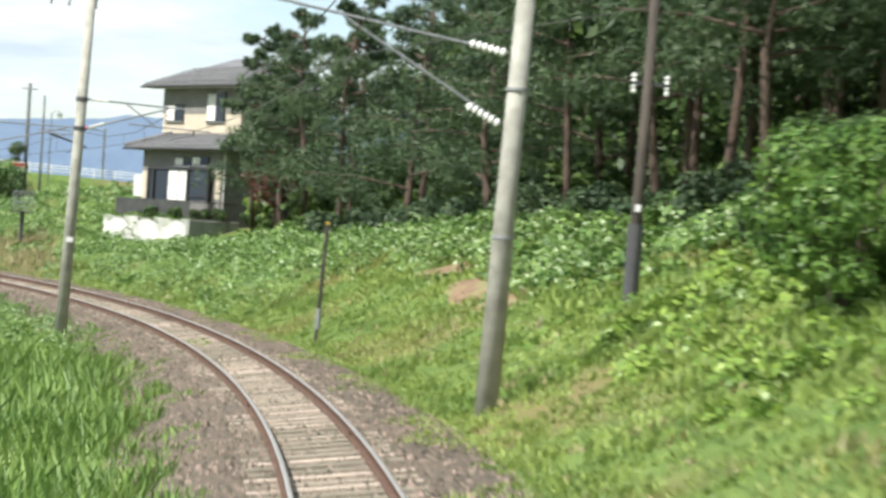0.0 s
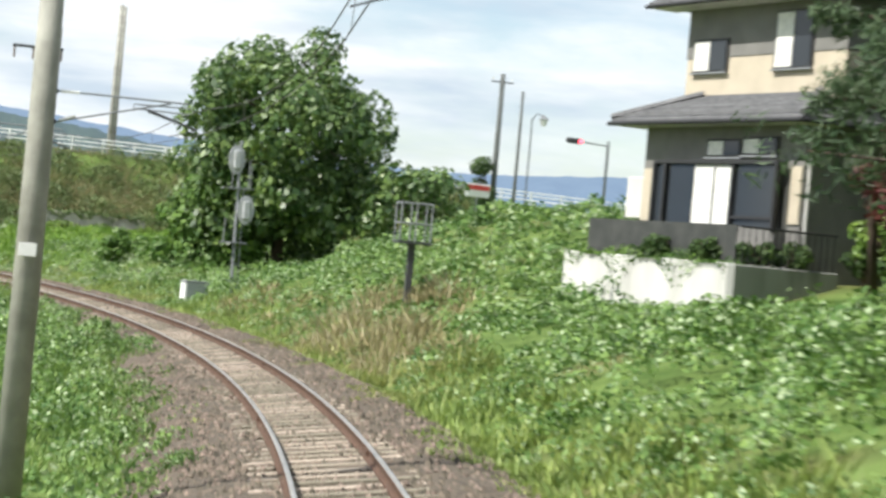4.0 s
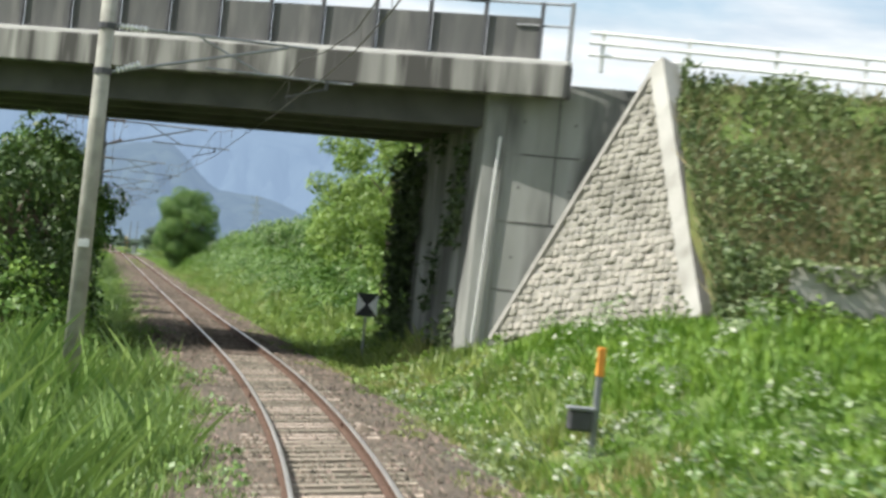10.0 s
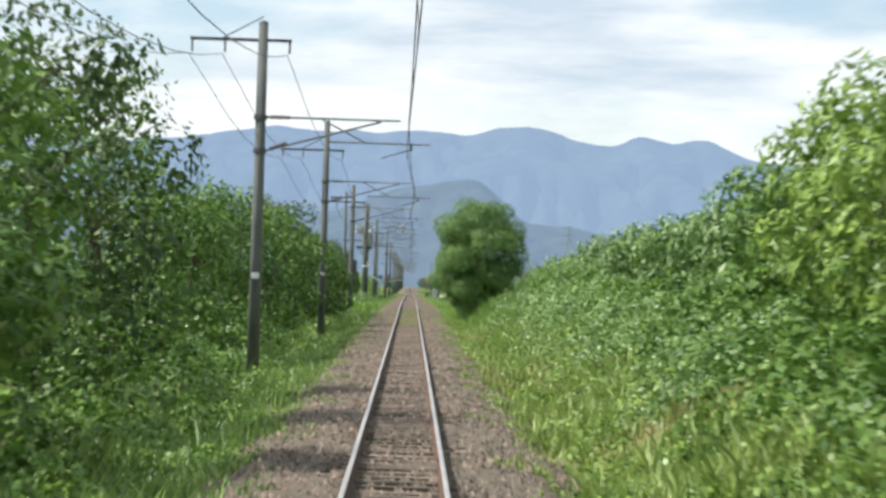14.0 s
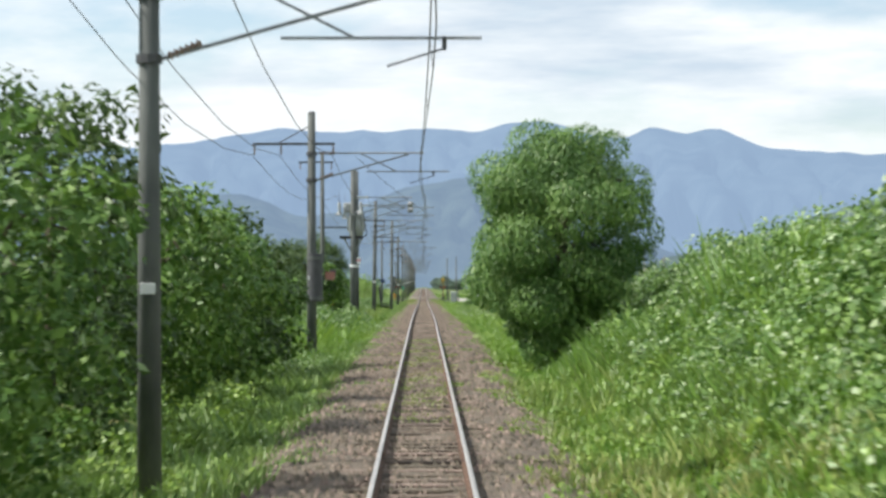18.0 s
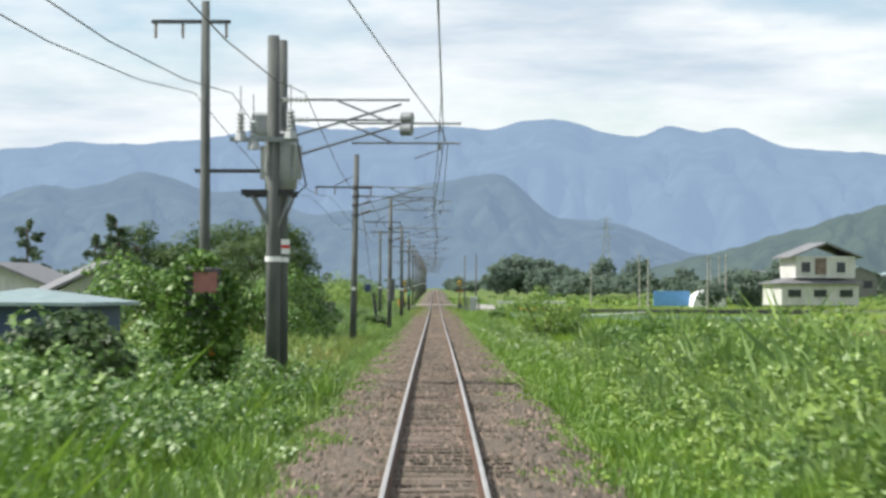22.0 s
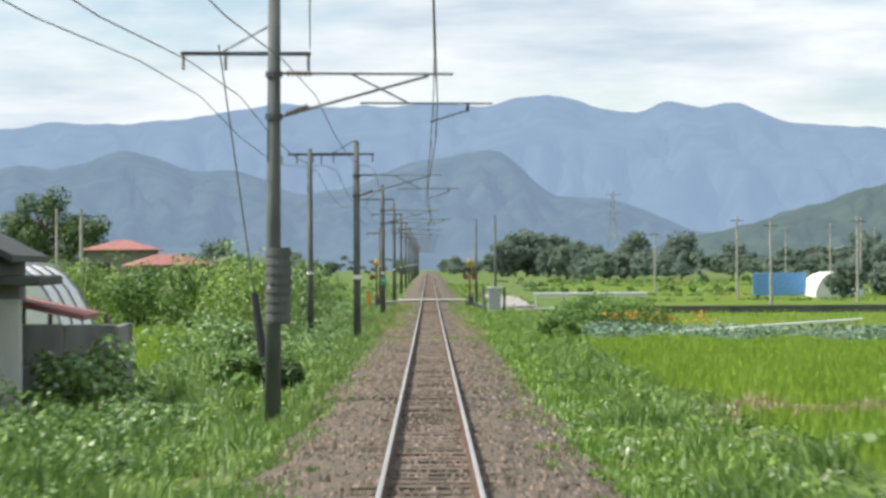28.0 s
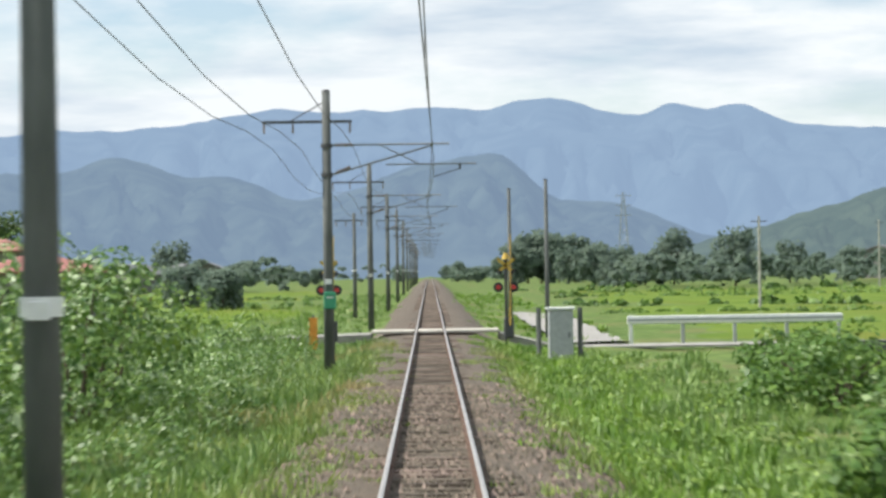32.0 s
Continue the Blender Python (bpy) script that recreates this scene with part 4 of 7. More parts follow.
def domes(s, lat, seed, cell):
    """Heights of rounded mounds on a shaken net, from about 0 to 1.2, and the way from the nearest mound's middle."""
    i0, j0 = np.floor(s / cell), np.floor(lat / cell)
    best, ds, dl = np.zeros(s.shape), np.zeros(s.shape), np.zeros(s.shape)
    for di in (-1, 0, 1):
        for dj in (-1, 0, 1):
            i, j = i0 + di, j0 + dj
            r1 = np.modf(np.abs(np.sin(i * 12.9898 + j * 78.233 + seed * 3.7)) * 43758.5453)[0]
            r2 = np.modf(r1 * 91.7)[0]
            r3 = np.modf(r1 * 713.3)[0]
            u, w = s / cell - (i + .5 + .8 * (r1 - .5)), lat / cell - (j + .5 + .8 * (r2 - .5))
            h = (0.45 + 0.75 * r3) * np.sqrt(np.clip(1 - (u * u + w * w) / (.75 + .3 * r2) ** 2, 0, 1))
            up = h > best
            best, ds, dl = np.where(up, h, best), np.where(up, u, ds), np.where(up, w, dl)
    return best, ds, dl


BARE = ((51, 6.5, 1.6, .45), (56, 7.0, 2.2, .55), (61.5, 7.4, 2.2, .5))


def cover(kind, s0, s1, l0, l1, h0, h1, cov, seed, size=0.0, taper=1.2):
    """Arrays of leaves or blades over a strip of ground; l0 is the edge by the track, heights run from h0 there to h1 at l1.
    Leaves sit on the domes of many small clumps, blades spread from tufts; both grow larger with their distance from the line."""
    sgn = 1 if l1 > 0 else -1
    a0, a1 = abs(l0), abs(l1)
    per = 34 if kind == "leaf" else 13
    n = max(4, int((s1 - s0) * (a1 - a0) * cov * (0.4 if kind == "leaf" else 0.5) / per))
    s = RNG.uniform(s0, s1, n)
    la = a0 + (a1 - a0) * RNG.uniform(0, 1, n) ** 1.3
    keep = np.ones(n, bool)
    for bs, bl, ws, wl in BARE:
        keep &= ((s - bs) / ws) ** 2 + ((sgn * la - bl) / wl) ** 2 > RNG.uniform(0.5, 1.1, n)
    s, la = s[keep], la[keep]
    n = len(s)
    edge = 0.4 * np.sin(s * 0.7 + seed) + 0.3 * np.sin(s * 1.9 + seed * 3)
    la = la + edge * np.clip(1 - (la - a0) / 2, 0, 1)
    hh = h0 + (h1 - h0) * np.clip((la - a0) / max(0.1, a1 - a0), 0, 1)
    dome, d_s, d_l = domes(s, la, seed, 1.1 + .42 * max(h0, h1))
    hh = hh * (0.22 + 0.9 * dome if kind == "leaf" else mounds(s, sgn * la, seed))
    hh *= np.clip((la - a0 + 0.4) / taper, 0.25, 1) * np.clip(np.minimum(s - s0, s1 - s) / 1.5, 0.3, 1)
    big = size if size else 1.0
    k = np.repeat(np.arange(n), per)
    m = len(k)
    if kind == "leaf":
        r = np.clip(RNG.uniform(0.2, 0.5, n) * (0.6 + 0.45 * hh + 0.03 * la), 0.15, 1.15)
        d = RNG.normal(size=(m, 3))
        d[:, 2] = np.abs(d[:, 2]) - 0.15
        d /= np.linalg.norm(d, axis=1)[:, None]
        q = d * (r[k] * RNG.uniform(0.75, 1.08, m))[:, None]
        sl, ll = s[k] + q[:, 1], la[k] + q[:, 0]
        z = surface(sl, sgn * ll) + np.maximum(hh[k] * RNG.uniform(0.3, 1.05, n)[k] ** .6 - 0.5 * r[k], 0) + q[:, 2] * 0.8
        tilt = np.stack([(d[:, 0] + 1.1 * d_l[k]) * sgn, d[:, 1] + 1.1 * d_s[k], d[:, 2]], 1) * 1.05
        return leaf_arrays(line(sl, sgn * ll, z), big * np.clip(0.078 + 0.0135 * ll, 0.095, 0.32), up=0.3, aspect=0.75, droop=0.15, out=tilt)
    ht = np.maximum(hh * RNG.uniform(0.6, 1.15, n), 0.1)
    spread = RNG.normal(0, 1, (m, 2)) * (0.06 + 0.22 * ht[k])[:, None]
    sl, ll = s[k] + spread[:, 1], la[k] + spread[:, 0]
    return blade_arrays(line(sl, sgn * ll, surface(sl, sgn * ll) - 0.03), ht[k], big * np.clip(0.018 + 0.0045 * ll, 0.026, 0.055 if a1 < 30 else 0.09), 0.5)


def blob_leaves(centre, radii, n, size, seed, aspect=0.6, lumps=14, droop=0.0, hollow=0.55, up=0.25, clump=1.0):
    """Leaves of a crown: clumps set over an uneven ellipsoid, with gaps between them."""
    g = np.random.default_rng(seed)
    c = np.array(centre, float)
    rad = np.array(radii, float)
    k = np.arange(lumps) + .5
    lon, up_ = k * 2.39996 + seed, 1 - 2 * k / lumps
    flat = np.sqrt(1 - up_ ** 2)
    d = np.stack([flat * np.cos(lon), flat * np.sin(lon), up_], 1) + g.normal(size=(lumps, 3)) * .9 / math.sqrt(lumps)
    d /= np.linalg.norm(d, axis=1)[:, None]
    lc = d * g.uniform(hollow, 1.08 - 0.2 * clump, lumps)[:, None] * rad
    lr = g.uniform(0.26, 0.46, lumps) * clump * rad.mean()
    w = lr ** 2
    pick = g.choice(lumps, n, p=w / w.sum())
    dd = g.normal(size=(n, 3))
    dd /= np.linalg.norm(dd, axis=1)[:, None]
    r = lr[pick] * np.where(g.uniform(0, 1, n) < 0.12, g.uniform(0.3, 0.8, n), g.uniform(0.8, 1.1, n))
    pos = c + lc[pick] + dd * r[:, None] * np.array([1, 1, 0.8])
    return leaf_arrays(pos, size, up=up, aspect=aspect, droop=droop, out=dd * 1.5)


def limbs(trunk_top, crown, radii, n, seed, r):
    """Tapered limbs that fork from the trunk into the crown."""
    g = random.Random(seed)
    b = bmesh.new()
    for k in range(n):
        a = 2 * math.pi * k / n + g.uniform(-.4, .4)
        tip = Vector((crown[0] + math.cos(a) * radii[0] * g.uniform(.4, .75), crown[1] + math.sin(a) * radii[1] * g.uniform(.4, .75), crown[2] + radii[2] * g.uniform(-.3, .6)))
        st = Vector(trunk_top) * 1.0
        st.z *= g.uniform(.65, 1.0)
        mid = st.lerp(tip, .5) + Vector((0, 0, g.uniform(.05, .25) * radii[2]))
        tube([st, st.lerp(mid, .6), mid, tip], r * g.uniform(.35, .55), n=5, bm=b, taper=.25)
    return b


def broad_tree(name, label, m, height, spread, trunk_r, mat, n, leaf, seed, low=0.25, category="tree", group="", aspect=0.6, droop=0.0, lumps=22, bark="bark", clump=1.0):
    """A broadleaf tree: tapered trunk, limbs and a crown of leaf clumps."""
    ob = thing(name, label, category, m, group)
    cz = height * (1 + low) / 2
    rad = (spread, spread, height * (1 - low) / 2)
    g = random.Random(seed)
    bend = [(0, 0, -0.3), (g.uniform(-.1, .1), g.uniform(-.1, .1), height * .25), (g.uniform(-.25, .25), g.uniform(-.25, .25), height * .6)]
    part("trunk", tube(bend, trunk_r, n=9, taper=.55), M[bark], ob, smooth=True)
    part("limb_fork", limbs(bend[-1], (0, 0, cz), rad, 7, seed, trunk_r), M[bark], ob)
    v, f = blob_leaves((0, 0, cz), rad, n, leaf, seed, aspect, lumps, droop, clump=clump)
    finish("crown", array_mesh("crown", v, f), M[mat], ob)
    return ob


def pine_tree(label, m, height, spread, seed, n=9000, lean=0.0, bare=0.4):
    """A pine: bare leaning reddish trunk and flat pads of needles on side limbs."""
    g = random.Random(seed)
    ob = thing("pine_tree", label, "tree", m, "pine wood beside the line")
    pts = [(0, 0, -0.4)]
    for k in range(1, 6):
        u = k / 5
        pts.append((lean * height * u + g.uniform(-.2, .2), g.uniform(-.25, .25), height * u * .96))
    part("trunk", tube(pts, 0.1 + height * .006, n=9, taper=.35), M["pine_bark"], ob, smooth=True)
    bl = bmesh.new()
    arr = []
    pads = 16
    for k in range(pads):
        u = bare + (1 - bare) * (k + .5) / pads
        c = Vector((lean * height * u, 0, height * u))
        a = k * 2.4 + g.uniform(-.5, .5)
        reach = spread * (1.05 - .75 * (u - bare) / (1 - bare)) * g.uniform(.6, 1.0)
        tip = c + Vector((math.cos(a) * reach, math.sin(a) * reach, reach * g.uniform(-.05, .25)))
        tube([c, c.lerp(tip, .5) + Vector((0, 0, .15)), tip], .07, n=5, bm=bl, taper=.3)
        for q in (.45, .75, 1.0):
            pc = c.lerp(tip, q)
            arr.append(blob_leaves(tuple(pc), (reach * .46, reach * .46, .3 + reach * .12), n // (pads * 3), 0.36, seed * 50 + k * 3 + int(q * 10), 0.16, 7, 0, .3, .25))
    part("limb_fork", bl, M["pine_bark"], ob)
    v = np.concatenate([a[0] for a in arr])
    f = np.concatenate([a[1] + 4 * sum(len(b[1]) for b in arr[:i]) for i, a in enumerate(arr)])
    finish("crown", array_mesh("crown", v, f), M["pine"], ob)
    return ob


def bush(name, label, m, radii, mat, n, leaf, seed, group="", aspect=.65, category="shrub"):
    """A shrub: a few stems and a low uneven crown of leaves."""
    ob = thing(name, label, category, m, group)
    g = random.Random(seed)
    b = bmesh.new()
    for k in range(5):
        a = k * 1.26 + g.uniform(-.3, .3)
        tube([(0, 0, -.2), (math.cos(a) * radii[0] * .25, math.sin(a) * radii[1] * .25, radii[2] * .7), (math.cos(a) * radii[0] * .55, math.sin(a) * radii[1] * .55, radii[2] * 1.3)], .05, n=5, bm=b, taper=.4)
    part("branch_fork", b, M["bark"], ob)
    v, f = blob_leaves((0, 0, radii[2] * .85), radii, n, leaf, seed, aspect, 16, 0, .45, .3)
    finish("foliage", array_mesh("foliage", v, f), M[mat], ob)
    return ob


# undergrowth, strip by strip: kind, from, to, edge by the track, outer edge, heights there, pieces per square metre
stuff("grass_verge", "short rough grass on the bank beside the line", "grass", [cover("blade", 10, 75, 1.75, 8, .14, .22, 400, 1, .8), cover("blade", 70, 210, 1.8, 5, .25, .5, 170, 2), cover("blade", 205, 345, 1.75, 5, .35, .6, 140, 3), cover("blade", 10, 75, 6, 12, .3, .4, 120, 41), cover("blade", 560, 640, -2.3, -6, .35, .5, 80, 42), cover("blade", 412, 466, -2.9, -14, .7, 1.3, 110, 111), cover("blade", 566, 632, -1.0, -2.8, .2, .4, 110, 128), cover("blade", 566, 632, 1.4, 2.6, .2, .35, 110, 129)], M["grass"])
stuff("bright_grass", "bright green grass by the track", "grass", [cover("blade", 183, 204, 4.5, 22, .25, .3, 170, 9), cover("blade", 172, 206, 2.6, 10, .35, .4, 130, 95), cover("blade", 300, 480, 1.85, 5, .25, .55, 140, 4), cover("blade", 316, 336, 3.6, 8, .5, 1.0, 110, 101), cover("blade", 332, 346, 3.2, 8.0, .6, 1.5, 130, 103), cover("blade", 341, 352, 3.0, 5.6, .5, .75, 300, 104, .6), cover("blade", 480, 640, 1.9, 5.6, .25, .4, 100, 43), cover("blade", 640, 820, 2.5, 9, .3, .4, 8, 5, 2), cover("blade", 380, 470, -1.85, -4, .25, .4, 120, 44), cover("blade", 358, 414, -2.2, -7.0, .6, 1.35, 120, 119, 1.0)], M["bright"])
stuff("tall_grass", "tall rough grass along the ballast", "grass", [cover("blade", 10, 60, -1.85, -6, .6, .8, 170, 6), cover("blade", 60, 120, -1.9, -6, .4, .7, 80, 46), cover("blade", 118, 205, -1.45, -5, .4, .8, 110, 45), cover("blade", 148, 206, -1.75, -6, .8, 1.7, 150, 106, .9), cover("blade", 205, 420, -1.75, -5, .35, .7, 120, 7), cover("blade", 420, 640, -1.9, -8, .35, .75, 120, 8), cover("blade", 640, 820, -2.5, -9, .3, .5, 8, 10, 2), cover("blade", 362, 436, 4.6, 12, .7, 2.2, 110, 11), cover("blade", 430, 482, 4.4, 9, .3, .4, 80, 72), cover("blade", 463, 472, 7.4, 13.5, 1.5, 1.9, 170, 73), cover("blade", 470, 570, 3.4, 6.4, .45, .5, 120, 47), cover("blade", 570, 632, 4, 9, .35, .4, 60, 48), cover("blade", 629, 637, -4.4, -30, 1.0, 1.2, 80, 116)], M["reed"])
stuff("kudzu_cover", "kudzu vines smothering the railway bank", "kudzu", [cover("leaf", 46, 108, 7.0, 15, .8, 1.2, 168, 12, .74), cover("leaf", 106, 122, 7.0, 14, .25, .3, 120, 130, .74), cover("leaf", 72, 106, 3.5, 12, .5, .95, 147, 13, .74), cover("leaf", 104, 126, 3.5, 11, .45, .35, 130, 131, .74), cover("leaf", 124, 150, 3.5, 12, .5, .9, 147, 132, .74), cover("leaf", 120, 176, 5, 28, .5, .9, 62, 14, .74), cover("leaf", 148, 187, 3.4, 9, .35, .6, 112, 15, .74), cover("leaf", 255, 366, 3.9, 12, .7, 2.0, 147, 16, .74), cover("leaf", 362, 425, 4.4, 11, .4, .9, 77, 17, .74), cover("leaf", 348, 362, -2.7, -13, .8, 2.0, 118, 18, .8), cover("leaf", 361, 412, -3.8, -13, .9, 1.7, 110, 118, .8), cover("leaf", 412, 440, -7, -13, .4, .8, 80, 133, .8), cover("leaf", 388, 420, -2.6, -7.5, 1.2, 2.2, 150, 115, .9), cover("leaf", 430, 560, -4.2, -9, .35, .7, 34, 19, .74), cover("leaf", 500, 519, -4.6, -12, .6, 1.5, 110, 102, .74), cover("leaf", 60, 125, -2.0, -7, .45, 1.1, 154, 20, .8), cover("leaf", 120, 168, -1.35, -6, .45, 1.4, 190, 107, 1.05), cover("leaf", 166, 206, -1.4, -6, .3, .8, 80, 113, .9), cover("leaf", 540, 640, -3.6, -9, .8, 1.9, 98, 25, .74)], M["kudzu"])
stuff("bright_weeds", "bright leafy weeds on the open bank", "weeds", [cover("leaf", 14, 44, 5.4, 10.5, .25, .6, 90, 62, .95), cover("leaf", 200, 345, 2.1, 5, .3, .7, 70, 63, .8), cover("leaf", 480, 634, 2.7, 6.5, .25, .45, 55, 64, .8), cover("leaf", 364, 436, 4.2, 12, .6, 2.6, 120, 71, .8), cover("leaf", 436, 480, 4.0, 9, .2, .4, 60, 74, .8), cover("leaf", 200, 340, -2.5, -4.5, .3, .7, 70, 65, .8), cover("leaf", 296, 352, -3.0, -6.0, .4, 1.1, 100, 114, .85), cover("leaf", 345, 480, 2.6, 5, .25, .5, 50, 66, .8), cover("leaf", 380, 560, -2.5, -4.5, .2, .5, 60, 67, .8), cover("leaf", 400, 460, -3.6, -9, .5, 1.2, 46, 112, .8)], M["light"])
stuff("flowering_weeds", "whitish flowering weeds in the grass before the bridge", "weeds", [cover("leaf", 158, 207, 2.1, 7.5, .4, .75, 62, 126, .62), cover("leaf", 440, 520, 2.6, 6.5, .3, .6, 26, 127, .6)], M["pale_weed"])
stuff("shrub_thicket", "dense leafy thicket on the bank", "shrubs", [cover("leaf", 218, 272, 4.6, 12, .7, 3.6, 200, 21), cover("leaf", 207, 246, -3.2, -12, 1.4, 4.4, 150, 22), cover("leaf", 244, 300, -3.9, -12, 1.2, 4.2, 150, 69), cover("leaf", 300, 336, -5.0, -12, 1.3, 4.2, 160, 23), cover("leaf", 335, 353, -4.4, -12, 1.5, 4.2, 160, 70), cover("leaf", 459, 496, -6.0, -16, 2.2, 4.1, 150, 24), cover("leaf", 268, 346, 5, 12, .6, 2.0, 70, 26), cover("leaf", 462, 470, 7.6, 14, 1.1, 1.5, 150, 105)], M["shrub"])
stuff("wood_undergrowth", "dark shady undergrowth deep in the wood", "shrubs", [cover("leaf", 72, 110, 14.5, 34, 1.8, 4.0, 28, 27, 1.6), cover("leaf", 34, 74, 13, 34, .5, 1.4, 26, 108, 1.4), cover("leaf", 88, 128, 17, 30, 3.5, 5.0, 45, 75, 1.3)], M["tree"])
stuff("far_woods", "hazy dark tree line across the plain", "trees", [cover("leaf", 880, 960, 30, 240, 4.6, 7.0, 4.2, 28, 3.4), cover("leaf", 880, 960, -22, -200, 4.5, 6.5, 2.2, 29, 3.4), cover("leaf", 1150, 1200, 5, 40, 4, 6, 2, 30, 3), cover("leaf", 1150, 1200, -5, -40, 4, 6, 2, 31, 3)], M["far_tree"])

# ---- road bridge over the line ----
BR = pose(4.7, 190.3, 0.0, 0, 0, -24)
BRD = pose(4.3, 190.3, -0.12, 0, 0, -30)
bridge = thing("road_bridge", "weathered concrete road bridge over the railway line", "bridge", BRD)
part("deck", box((24, 9.4, 0.35), (-10.2, 4.9, 6.15), bevel=0.02), M["soffit"], bridge, "bridge deck seen from below, shade put into its colour")
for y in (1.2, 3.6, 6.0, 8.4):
    part("girder", box((23.6, 0.55, 0.75), (-10.6, y, 5.62), bevel=0.02), M["soffit"], bridge, "concrete girder with the deck's shade in its colour")
for y in (0.0, 9.6):
    part("edge_beam", box((25.5, 0.45, 0.75), (-10.4, y, 6.32), bevel=0.03), M["girder"], bridge, "streaked concrete edge beam")
    part("kerb_line", box((25.5, 0.3, 0.09), (-10.4, y, 6.74), bevel=0.01), M["wall_white"], bridge, "pale coping along the deck edge")
for k in range(19):
    x = 1.6 - k * 1.35
    part("fence_post", box((0.07, 0.09, 1.35), (x, -0.05, 7.4)), M["dark_steel"], bridge)
    part("fence_panel", box((1.27, 0.04, 0.95), (x - 0.675, 0.03, 7.26)), M["fence_panel"], bridge, "dark grey fence panel")
part("handrail", rod((2.3, -0.02, 8.05), (-21, -0.02, 8.05), 0.03), M["steel"], bridge)
part("handrail", rod((2.3, -0.02, 7.55), (1.0, -0.02, 7.55), 0.025), M["steel"], bridge)
part("end_post", box((0.08, 0.08, 1.4), (2.3, -0.02, 7.4)), M["steel"], bridge)
part("junction_box", box((0.5, 0.25, 0.35), (0.0, 0, 8.2), bevel=0.02), M["black"], bridge, "dark box on the bridge rail")

abutment = thing("bridge_abutment", "grey concrete bridge abutment with a drain pipe and ivy", "abutment", BR)
bm = bmesh.new()
plan = ((0, 0.3), (5.2, 0.3), (5.2, 9.5), (-4.1, 9.5))
lo = [bm.verts.new((x, y, -1.2)) for x, y in plan]
hi = [bm.verts.new((x, y, 6.2)) for x, y in plan]
bm.faces.new(lo[::-1])
bm.faces.new(hi)
for k in range(4):
    bm.faces.new((lo[k], lo[(k + 1) % 4], hi[(k + 1) % 4], hi[k]))
part("wall", bm, M["concrete"], abutment, "board-marked grey concrete wall")
part("pilaster", box((0.5, 0.1, 6.9), (0.26, 0.3, 2.2), bevel=0.02), M["concrete"], abutment)
for z in (1.45, 3.0, 4.55):
    part("joint", box((4.68, 0.016, 0.03), (2.86, 0.295, z)), M["girder"], abutment, "dark construction joint")
for x, z in ((1.7, 3.78), (3.3, 3.78), (2.6, 2.2), (1.7, 5.35), (3.3, 5.35)):
    part("joint", box((0.025, 0.016, 1.5), (x, 0.295, z)), M["girder"], abutment, "dark construction joint")
for z in (0.75, 2.2, 3.8, 5.3):
    for x in (0.9, 2.1, 3.7):
        part("form_hole", rod((x, 0.29, z), (x, 0.31, z), 0.03, n=8), M["soffit"], abutment)
part("drain_pipe", rod((0.22, 0.18, 0.2), (0.4, 0.18, 4.9), 0.03), M["white"], abutment, "white plastic drain pipe")
g = np.random.default_rng(5)
iv_y = g.uniform(1.5, 9.6, 5200)
iv = np.stack([-.446 * (iv_y - .3) - .1 - .15 * np.abs(g.normal(size=5200)), iv_y, g.uniform(-.6, 5.2, 5200)], 1)
iv = iv[np.sin(iv[:, 1] * 1.3) * .9 + np.sin(iv[:, 2] * 1.7 + iv[:, 1]) > np.where(iv[:, 1] < 6, .15, -.9)]
iv = iv[(iv[:, 1] < 4.6 + .6 * np.sin(iv[:, 2] * 1.6)) | (iv[:, 1] > 7.6 + .3 * np.sin(iv[:, 2] * 2.1))]
v, f = leaf_arrays(iv, .2, up=.1, out=np.array([[-.8, 0, 0]]))
finish("ivy", array_mesh("ivy", v, f), M["ivy"], abutment, "dark ivy hanging on the shaded face")
iv = np.stack([g.uniform(-4.7, -3.5, 2600), g.uniform(8.8, 10.2, 2600), g.uniform(-.5, 4.9, 2600)], 1)
v, f = leaf_arrays(iv, .24, up=.1)
finish("ivy", array_mesh("ivy_edge", v, f), M["ivy"], abutment, "dark ivy hanging on the shaded face")

# stone-pitched slope beside the abutment: a triangle from its top to two corners at the foot
slope = thing("pitched_slope", "pale stone-pitched slope beside the bridge abutment", "stone slope", BR)
A, B, C = Vector((4.0, -.5, 6.75)), Vector((.75, .0, .3)), Vector((6.1, -4.8, 1.2))
nrm = (B - A).cross(C - A).normalized()
if nrm.y > 0:
    nrm = -nrm
bm = bmesh.new()
vs = [bm.verts.new(q) for q in (A, B, C, Vector((5.2, 3, -.5)))]
for tri_ in ((0, 1, 2), (0, 3, 1), (0, 2, 3), (1, 3, 2)):
    bm.faces.new([vs[i] for i in tri_])
bmesh.ops.recalc_face_normals(bm, faces=bm.faces)
part("mortar_bed", bm, M["mortar"], slope)
st_bm = bmesh.new()
bmesh.ops.create_uvsphere(st_bm, u_segments=8, v_segments=5, radius=0.5)
for q in st_bm.verts:
    q.co = Vector((math.copysign(abs(q.co.x * 2) ** .7, q.co.x) * .118, math.copysign(abs(q.co.y * 2) ** .7, q.co.y) * .088 - q.co.z * .05, q.co.z * .13))
st_me = bpy.data.meshes.new("stone")
st_bm.to_mesh(st_me)
st_bm.free()
st_me.materials.append(M["pitching"])
st_v = np.array([q.co for q in st_me.vertices])
ex = (C - B).normalized()
ez = (A - (B + C) / 2)
ez = (ez - ex * ez.dot(ex)).normalized()
rot = Matrix((ex, ez, nrm)).transposed().to_4x4()
rs = random.Random(8)
rest_v, rest_f, count = [], [], 0
top = (A - B).dot(ez)
